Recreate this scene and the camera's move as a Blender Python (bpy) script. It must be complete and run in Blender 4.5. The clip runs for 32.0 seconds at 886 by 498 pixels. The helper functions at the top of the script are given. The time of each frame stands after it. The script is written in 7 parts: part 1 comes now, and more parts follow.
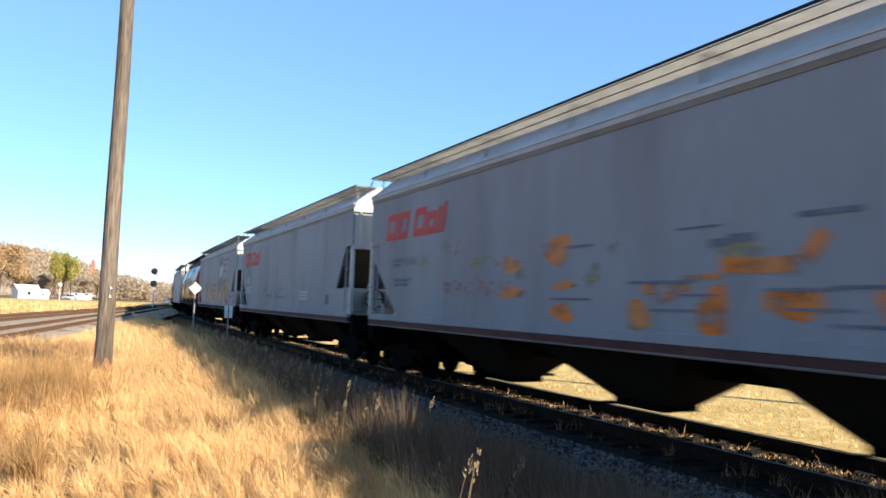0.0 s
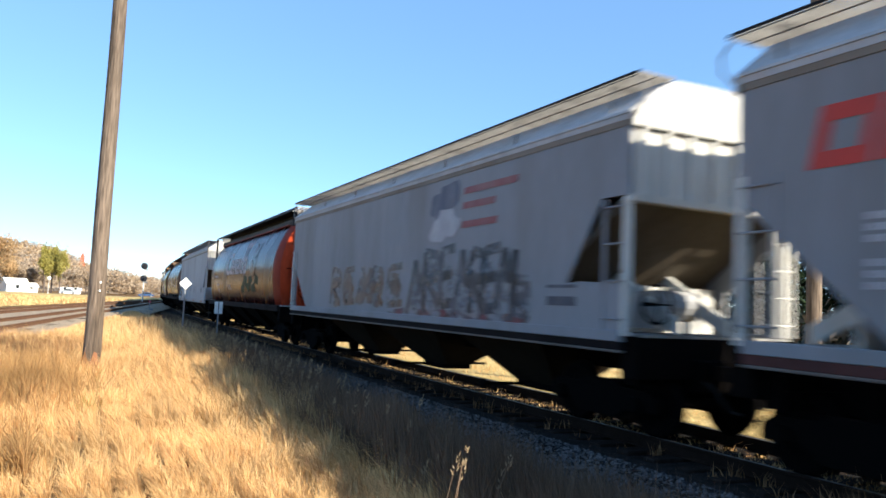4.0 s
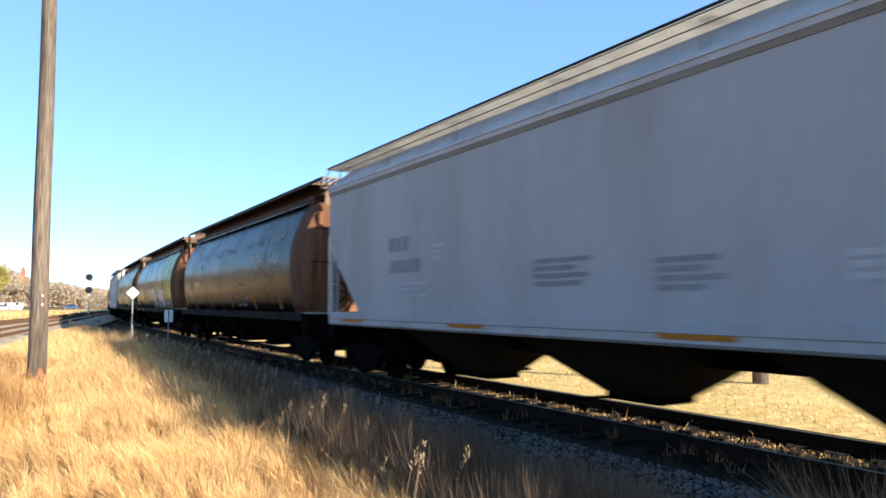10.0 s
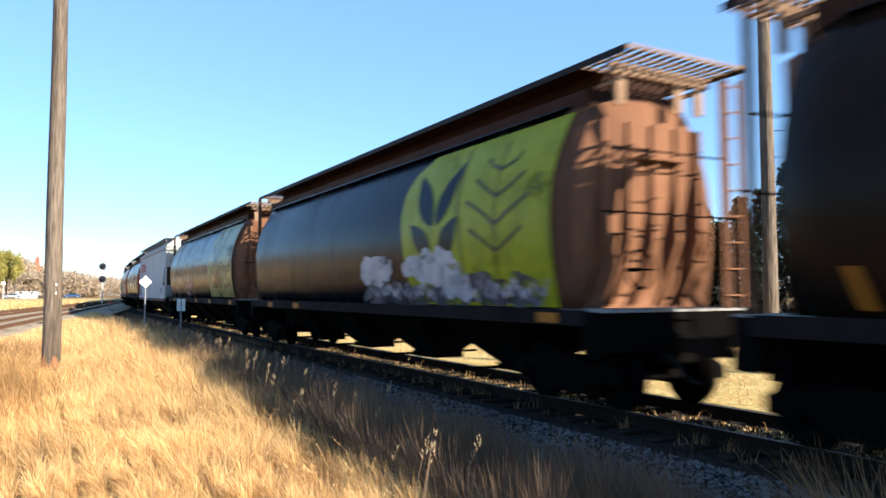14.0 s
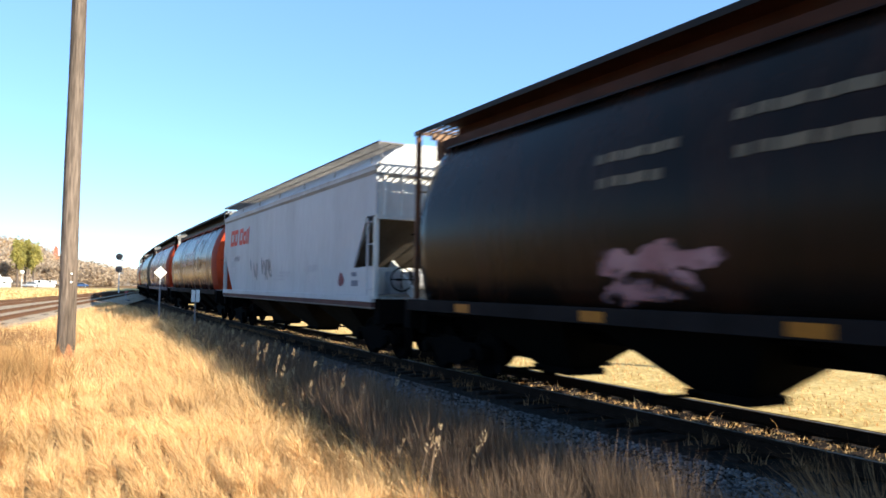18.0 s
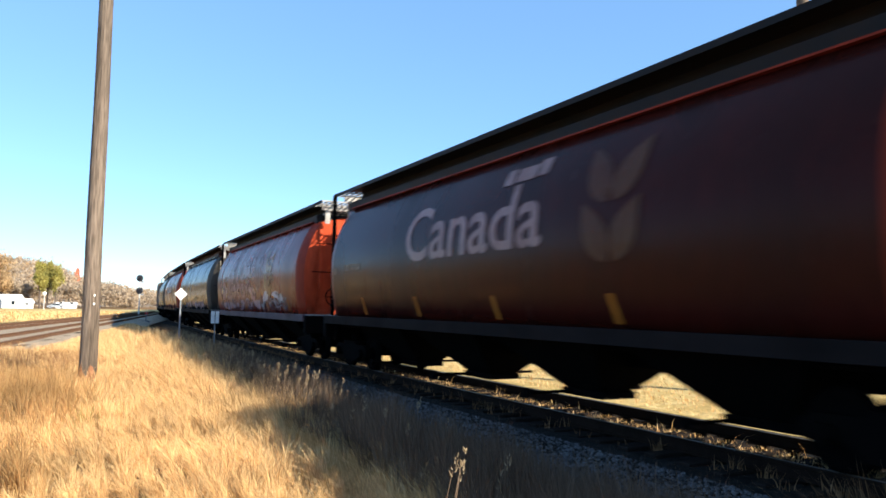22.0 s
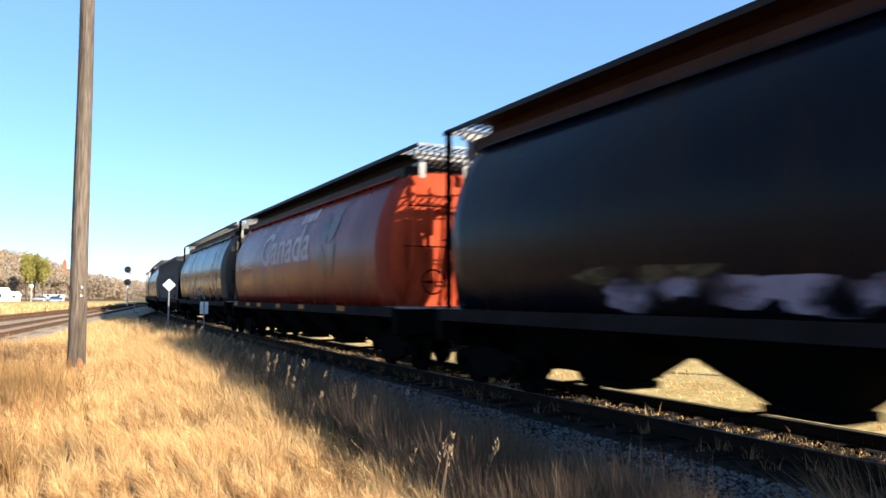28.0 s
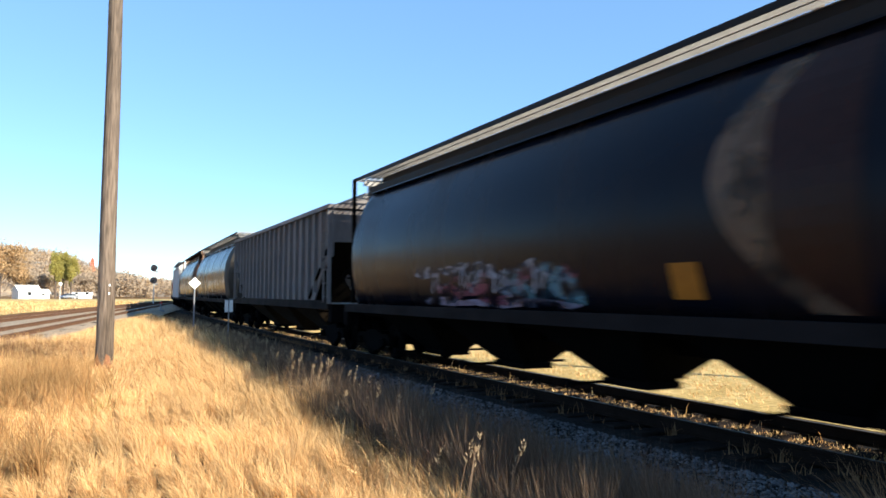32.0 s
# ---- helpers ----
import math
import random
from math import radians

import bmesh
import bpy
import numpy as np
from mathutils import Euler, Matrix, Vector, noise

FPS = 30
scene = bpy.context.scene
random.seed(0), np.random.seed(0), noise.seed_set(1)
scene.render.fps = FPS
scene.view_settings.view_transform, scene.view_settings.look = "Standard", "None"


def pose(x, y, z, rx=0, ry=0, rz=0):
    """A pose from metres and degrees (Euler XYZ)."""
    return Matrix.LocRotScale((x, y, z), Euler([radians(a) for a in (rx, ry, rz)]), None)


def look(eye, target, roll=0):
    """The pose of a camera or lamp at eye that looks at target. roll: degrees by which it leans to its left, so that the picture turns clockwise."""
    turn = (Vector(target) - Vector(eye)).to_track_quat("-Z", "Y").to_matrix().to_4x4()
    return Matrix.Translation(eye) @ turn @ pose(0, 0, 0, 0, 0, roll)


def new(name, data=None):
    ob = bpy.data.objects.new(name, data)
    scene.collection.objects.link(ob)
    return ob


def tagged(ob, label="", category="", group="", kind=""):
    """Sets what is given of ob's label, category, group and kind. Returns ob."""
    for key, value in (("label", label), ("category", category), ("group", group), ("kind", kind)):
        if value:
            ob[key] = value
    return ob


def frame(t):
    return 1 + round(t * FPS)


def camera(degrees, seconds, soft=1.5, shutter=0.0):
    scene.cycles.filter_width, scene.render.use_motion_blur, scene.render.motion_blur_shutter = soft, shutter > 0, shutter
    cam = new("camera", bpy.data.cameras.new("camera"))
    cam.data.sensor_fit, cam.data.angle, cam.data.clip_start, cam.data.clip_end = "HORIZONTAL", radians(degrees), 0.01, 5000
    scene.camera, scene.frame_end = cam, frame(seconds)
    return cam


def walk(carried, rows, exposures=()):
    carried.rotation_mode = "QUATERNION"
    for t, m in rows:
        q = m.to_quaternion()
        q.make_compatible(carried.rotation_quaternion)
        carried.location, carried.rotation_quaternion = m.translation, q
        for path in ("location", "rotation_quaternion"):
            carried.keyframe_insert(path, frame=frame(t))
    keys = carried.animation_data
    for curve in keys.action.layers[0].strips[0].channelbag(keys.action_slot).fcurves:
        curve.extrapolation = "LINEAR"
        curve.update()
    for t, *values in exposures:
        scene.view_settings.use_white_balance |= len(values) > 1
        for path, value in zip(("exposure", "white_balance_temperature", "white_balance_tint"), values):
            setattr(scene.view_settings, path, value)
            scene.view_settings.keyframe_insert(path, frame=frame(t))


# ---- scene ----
EXPOSURES = [(0.0, 1.3, 6350.0, 7.5), (8.0, 1.3, 6350.0, 7.5), (9.2, 1.45, 6350.0, 7.5), (19.5, 1.45, 6350.0, 7.5), (22.0, 1.3, 6350.0, 7.5), (32.0, 1.3, 6350.0, 7.5)]
cam = camera(61.98, 32.0, soft=1.6, shutter=0.8)
walk(cam, [
    (0.0, pose(-0.026, 0.022, 1.398, 94.47, -1.92, -26.13)),
    (0.5, pose(-0.029, 0.030, 1.395, 94.41, -2.15, -26.37)),
    (1.0, pose(-0.036, 0.017, 1.394, 93.99, -1.63, -26.80)),
    (1.5, pose(-0.046, 0.015, 1.389, 93.34, -1.72, -27.21)),
    (2.0, pose(-0.044, 0.005, 1.391, 93.65, -2.25, -27.41)),
    (2.5, pose(-0.042, 0.004, 1.388, 94.01, -2.42, -27.36)),
    (3.0, pose(-0.038, -0.006, 1.396, 94.00, -2.26, -27.27)),
    (3.5, pose(-0.032, -0.006, 1.395, 94.36, -2.58, -27.01)),
    (4.0, pose(-0.032, 0.001, 1.395, 94.39, -2.62, -26.84)),
    (4.5, pose(-0.035, -0.010, 1.395, 94.42, -2.87, -27.02)),
    (6.5, pose(-0.023, -0.001, 1.394, 94.17, -1.34, -27.42)),
    (7.0, pose(-0.015, -0.013, 1.403, 96.68, 0.89, -27.33)),
    (7.5, pose(-0.000, -0.000, 1.385, 100.63, 1.89, -30.22)),
    (8.0, pose(0.012, -0.002, 1.389, 99.83, 2.15, -34.07)),
    (8.5, pose(0.025, -0.025, 1.380, 96.51, 1.67, -33.19)),
    (9.0, pose(0.017, -0.012, 1.382, 94.07, -0.14, -31.76)),
    (9.5, pose(-0.008, -0.031, 1.387, 94.47, 0.67, -30.91)),
    (10.0, pose(-0.016, -0.028, 1.391, 94.13, 0.24, -30.29)),
    (10.5, pose(-0.010, -0.002, 1.384, 94.35, 0.81, -29.44)),
    (11.0, pose(-0.005, -0.003, 1.387, 94.15, 0.52, -28.74)),
    (11.5, pose(-0.007, 0.009, 1.390, 94.00, 0.35, -28.75)),
    (12.0, pose(-0.006, 0.022, 1.386, 93.90, 0.18, -28.26)),
    (12.5, pose(-0.005, 0.028, 1.387, 93.31, 0.76, -28.41)),
    (13.0, pose(0.005, 0.019, 1.392, 92.94, -0.39, -28.79)),
    (13.5, pose(0.001, 0.005, 1.383, 93.15, -0.39, -29.48)),
    (14.0, pose(-0.006, -0.007, 1.387, 93.32, 0.16, -29.45)),
    (14.5, pose(-0.005, -0.012, 1.390, 93.48, -0.06, -29.36)),
    (16.5, pose(-0.007, -0.006, 1.377, 93.92, -0.20, -28.70)),
    (17.0, pose(-0.007, 0.008, 1.377, 94.12, 0.58, -28.42)),
    (17.5, pose(0.002, 0.014, 1.377, 93.67, -0.08, -27.83)),
    (18.0, pose(0.036, -0.015, 1.379, 92.98, -0.80, -28.38)),
    (18.5, pose(0.075, -0.040, 1.384, 93.27, -1.23, -28.97)),
    (19.0, pose(0.094, -0.060, 1.386, 93.75, -1.23, -27.82)),
    (19.5, pose(0.059, -0.046, 1.386, 94.24, -0.85, -27.14)),
    (20.0, pose(0.006, 0.018, 1.382, 94.49, -0.08, -26.40)),
    (20.5, pose(0.000, 0.022, 1.380, 94.89, -1.08, -26.94)),
    (21.0, pose(0.005, -0.002, 1.375, 94.46, -1.19, -27.70)),
    (21.5, pose(-0.001, -0.010, 1.379, 95.19, -1.51, -27.58)),
    (22.0, pose(0.004, 0.014, 1.385, 94.59, -0.76, -27.03)),
    (22.5, pose(0.002, -0.004, 1.382, 94.44, -0.70, -27.49)),
    (23.0, pose(0.007, -0.009, 1.380, 94.33, -0.06, -28.05)),
    (23.5, pose(0.008, -0.001, 1.375, 94.13, -0.62, -27.77)),
    (24.0, pose(0.004, 0.019, 1.376, 93.51, -0.45, -26.74)),
    (24.5, pose(0.006, 0.026, 1.373, 92.98, 0.12, -26.88)),
    (25.0, pose(0.009, 0.020, 1.380, 93.41, 0.20, -26.81)),
    (25.5, pose(0.015, -0.005, 1.378, 93.53, 0.35, -27.14)),
    (26.0, pose(0.015, -0.006, 1.376, 93.54, 0.26, -27.66)),
    (26.5, pose(0.013, -0.015, 1.379, 93.78, 0.70, -27.38)),
    (28.5, pose(0.012, -0.015, 1.380, 93.61, -0.16, -27.89)),
    (29.0, pose(0.010, -0.006, 1.378, 93.58, 0.25, -27.80)),
    (29.5, pose(0.009, -0.007, 1.381, 93.54, 0.33, -27.08)),
    (30.0, pose(0.009, -0.001, 1.375, 93.63, -0.22, -26.98)),
    (30.5, pose(0.002, 0.001, 1.379, 93.95, -0.34, -26.60)),
    (31.0, pose(-0.000, 0.013, 1.377, 93.83, -0.09, -26.29)),
    (31.5, pose(0.003, 0.025, 1.370, 93.75, -0.38, -26.07)),
    (32.0, pose(0.005, 0.027, 1.378, 93.59, -0.29, -26.08)),
], EXPOSURES)

# ---- light ----
SUN_AZ, SUN_EL = 28.0, 25.4          # degrees: azimuth from behind the viewer towards the far side of the train
sun_way = Vector((math.sin(radians(SUN_AZ)) * math.cos(radians(SUN_EL)),
                  -math.cos(radians(SUN_AZ)) * math.cos(radians(SUN_EL)), math.sin(radians(SUN_EL))))
world = bpy.data.worlds.new("sky")
scene.world = world
world.use_nodes = True
sky = world.node_tree.nodes.new("ShaderNodeTexSky")
sky.sky_type = 'NISHITA'
sky.sun_disc = False
sky.sun_elevation = radians(SUN_EL)
sky.sun_rotation = math.atan2(sun_way.x, sun_way.y)
sky.altitude = 1200.0
sky.air_density = 1.0
sky.dust_density = 0.0
sky.ozone_density = 4.6
back = world.node_tree.nodes["Background"]
back.inputs["Strength"].default_value = 0.109
haze = world.node_tree.nodes.new("ShaderNodeMix")
haze.data_type = 'RGBA'
haze.inputs[0].default_value, haze.inputs[7].default_value = 0.4, (1.30, 2.55, 4.45, 1)      # thin even haze
world.node_tree.links.new(sky.outputs["Color"], haze.inputs[6])
world.node_tree.links.new(haze.outputs[2], back.inputs["Color"])
sun = new("sun", bpy.data.lights.new("sun", 'SUN'))
sun.data.energy, sun.data.angle, sun.data.color = 5.0, radians(0.53), (1.0, 0.90, 0.74)
sun.matrix_world = look(sun_way * 50.0, (0, 0, 0))

# ---- materials ----
def paint(name, base, dirt, rough=0.5, scale=1.2, streak=0.45, fine=14.0, bump=0.08, metal=0.0, amount=0.6, spread=0.12, spec=0.08):
    """Weathered surface: two scales of noise and streaks that run down."""
    m = bpy.data.materials.new(name)
    m.use_nodes = True
    nt = m.node_tree
    b = nt.nodes["Principled BSDF"]
    b.inputs["Metallic"].default_value = metal
    b.inputs["Specular IOR Level"].default_value = spec
    tc = nt.nodes.new("ShaderNodeTexCoord")
    mp = nt.nodes.new("ShaderNodeMapping")
    mp.inputs["Scale"].default_value = (1.0, 1.0, streak)
    nt.links.new(tc.outputs["Object"], mp.inputs["Vector"])
    n1 = nt.nodes.new("ShaderNodeTexNoise")
    n1.inputs["Scale"].default_value, n1.inputs["Detail"].default_value = scale, 5.0
    nt.links.new(mp.outputs["Vector"], n1.inputs["Vector"])
    n2 = nt.nodes.new("ShaderNodeTexNoise")
    n2.inputs["Scale"].default_value, n2.inputs["Detail"].default_value = fine, 4.0
    nt.links.new(mp.outputs["Vector"], n2.inputs["Vector"])
    r1 = nt.nodes.new("ShaderNodeMapRange")
    r1.inputs["From Min"].default_value, r1.inputs["From Max"].default_value = 0.42, 0.72
    nt.links.new(n1.outputs["Fac"], r1.inputs["Value"])
    mul = nt.nodes.new("ShaderNodeMath")
    mul.operation = 'MULTIPLY'
    mul.inputs[1].default_value = amount
    nt.links.new(r1.outputs["Result"], mul.inputs[0])
    mix = nt.nodes.new("ShaderNodeMix")
    mix.data_type = 'RGBA'
    mix.inputs[6].default_value, mix.inputs[7].default_value = (*base, 1), (*dirt, 1)
    nt.links.new(mul.outputs[0], mix.inputs[0])
    hsv = nt.nodes.new("ShaderNodeHueSaturation")
    r2 = nt.nodes.new("ShaderNodeMapRange")
    r2.inputs["From Min"].default_value, r2.inputs["From Max"].default_value = 0.3, 0.7
    r2.inputs["To Min"].default_value, r2.inputs["To Max"].default_value = 1.0 - spread, 1.0 + spread
    nt.links.new(n2.outputs["Fac"], r2.inputs["Value"])
    nt.links.new(r2.outputs["Result"], hsv.inputs["Value"])
    nt.links.new(mix.outputs[2], hsv.inputs["Color"])
    nt.links.new(hsv.outputs["Color"], b.inputs["Base Color"])
    r3 = nt.nodes.new("ShaderNodeMapRange")
    r3.inputs["To Min"].default_value, r3.inputs["To Max"].default_value = rough - 0.08, min(1.0, rough + 0.2)
    nt.links.new(n1.outputs["Fac"], r3.inputs["Value"])
    nt.links.new(r3.outputs["Result"], b.inputs["Roughness"])
    bp = nt.nodes.new("ShaderNodeBump")
    bp.inputs["Strength"].default_value, bp.inputs["Distance"].default_value = bump, 0.02
    nt.links.new(n2.outputs["Fac"], bp.inputs["Height"])
    nt.links.new(bp.outputs["Normal"], b.inputs["Normal"])
    return m


def sprayed(name, c1, c2, cover=0.55, scale=3.0, rough=0.24):
    """Thin sprayed paint: worn through in patches and streaks, so that what is under it shows."""
    m = paint(name, c1, c2, rough, 2.0, 0.6, 10.0, 0.01, amount=0.9)
    nt = m.node_tree
    b = nt.nodes["Principled BSDF"]
    tc = nt.nodes.new("ShaderNodeTexCoord")
    mp = nt.nodes.new("ShaderNodeMapping")
    mp.inputs["Scale"].default_value = (1.0, 0.8, 1.2)
    nt.links.new(tc.outputs["Object"], mp.inputs["Vector"])
    n = nt.nodes.new("ShaderNodeTexNoise")
    n.inputs["Scale"].default_value, n.inputs["Detail"].default_value = scale, 6.0
    nt.links.new(mp.outputs["Vector"], n.inputs["Vector"])
    r = nt.nodes.new("ShaderNodeMapRange")
    r.inputs["From Min"].default_value, r.inputs["From Max"].default_value = 0.62 - 0.4 * cover, 0.80 - 0.4 * cover
    nt.links.new(n.outputs["Fac"], r.inputs["Value"])
    clear = nt.nodes.new("ShaderNodeBsdfTransparent")
    ms = nt.nodes.new("ShaderNodeMixShader")
    nt.links.new(r.outputs["Result"], ms.inputs[0])
    nt.links.new(clear.outputs[0], ms.inputs[1])
    nt.links.new(b.outputs[0], ms.inputs[2])
    nt.links.new(ms.outputs[0], nt.nodes["Material Output"].inputs["Surface"])
    return m


def island(name, c1, c2, rough=0.85, through_light=0.0):
    """Blades, leaves and stones: the colour changes from piece to piece."""
    m = bpy.data.materials.new(name)
    m.use_nodes = True
    nt = m.node_tree
    b = nt.nodes["Principled BSDF"]
    geo = nt.nodes.new("ShaderNodeNewGeometry")
    ramp = nt.nodes.new("ShaderNodeMix")
    ramp.data_type = 'RGBA'
    ramp.inputs[6].default_value, ramp.inputs[7].default_value = (*c1, 1), (*c2, 1)
    nt.links.new(geo.outputs["Random Per Island"], ramp.inputs[0])
    tc = nt.nodes.new("ShaderNodeTexCoord")
    n = nt.nodes.new("ShaderNodeTexNoise")
    n.inputs["Scale"].default_value, n.inputs["Detail"].default_value = 0.7, 3.0
    nt.links.new(tc.outputs["Object"], n.inputs["Vector"])
    r = nt.nodes.new("ShaderNodeMapRange")
    r.inputs["From Min"].default_value, r.inputs["From Max"].default_value = 0.3, 0.7
    r.inputs["To Min"].default_value, r.inputs["To Max"].default_value = 0.72, 1.22
    nt.links.new(n.outputs["Fac"], r.inputs["Value"])
    h = nt.nodes.new("ShaderNodeHueSaturation")
    nt.links.new(r.outputs["Result"], h.inputs["Value"])
    nt.links.new(ramp.outputs[2], h.inputs["Color"])
    nt.links.new(h.outputs["Color"], b.inputs["Base Color"])
    b.inputs["Roughness"].default_value = rough
    b.inputs["Specular IOR Level"].default_value = 0.08
    if through_light:
        t = nt.nodes.new("ShaderNodeBsdfTranslucent")
        nt.links.new(h.outputs["Color"], t.inputs["Color"])
        ms = nt.nodes.new("ShaderNodeMixShader")
        ms.inputs[0].default_value = through_light
        nt.links.new(b.outputs[0], ms.inputs[1])
        nt.links.new(t.outputs[0], ms.inputs[2])
        nt.links.new(ms.outputs[0], nt.nodes["Material Output"].inputs["Surface"])
    return m


def soil(name, c1, c2, c3, s1=0.25, s2=6.0, bump=0.5):
    """Ground: three colours over two scales of noise."""
    m = paint(name, c1, c2, rough=0.9, scale=s1, streak=1.0, fine=s2, bump=bump, amount=0.9, spread=0.3, spec=0.04)
    nt = m.node_tree
    n = nt.nodes.new("ShaderNodeTexNoise")
    n.inputs["Scale"].default_value, n.inputs["Detail"].default_value = s1 * 9.0, 6.0
    tc = nt.nodes.new("ShaderNodeTexCoord")
    nt.links.new(tc.outputs["Object"], n.inputs["Vector"])
    hsv = [x for x in nt.nodes if x.bl_idname == "ShaderNodeHueSaturation"][0]
    old = hsv.inputs["Color"].links[0].from_socket
    mx = nt.nodes.new("ShaderNodeMix")
    mx.data_type = 'RGBA'
    mx.inputs[7].default_value = (*c3, 1)
    r = nt.nodes.new("ShaderNodeMapRange")
    r.inputs["From Min"].default_value, r.inputs["From Max"].default_value = 0.5, 0.75
    nt.links.new(n.outputs["Fac"], r.inputs["Value"])
    nt.links.new(r.outputs["Result"], mx.inputs[0])
    nt.links.new(old, mx.inputs[6])
    nt.links.new(mx.outputs[2], hsv.inputs["Color"])
    return m


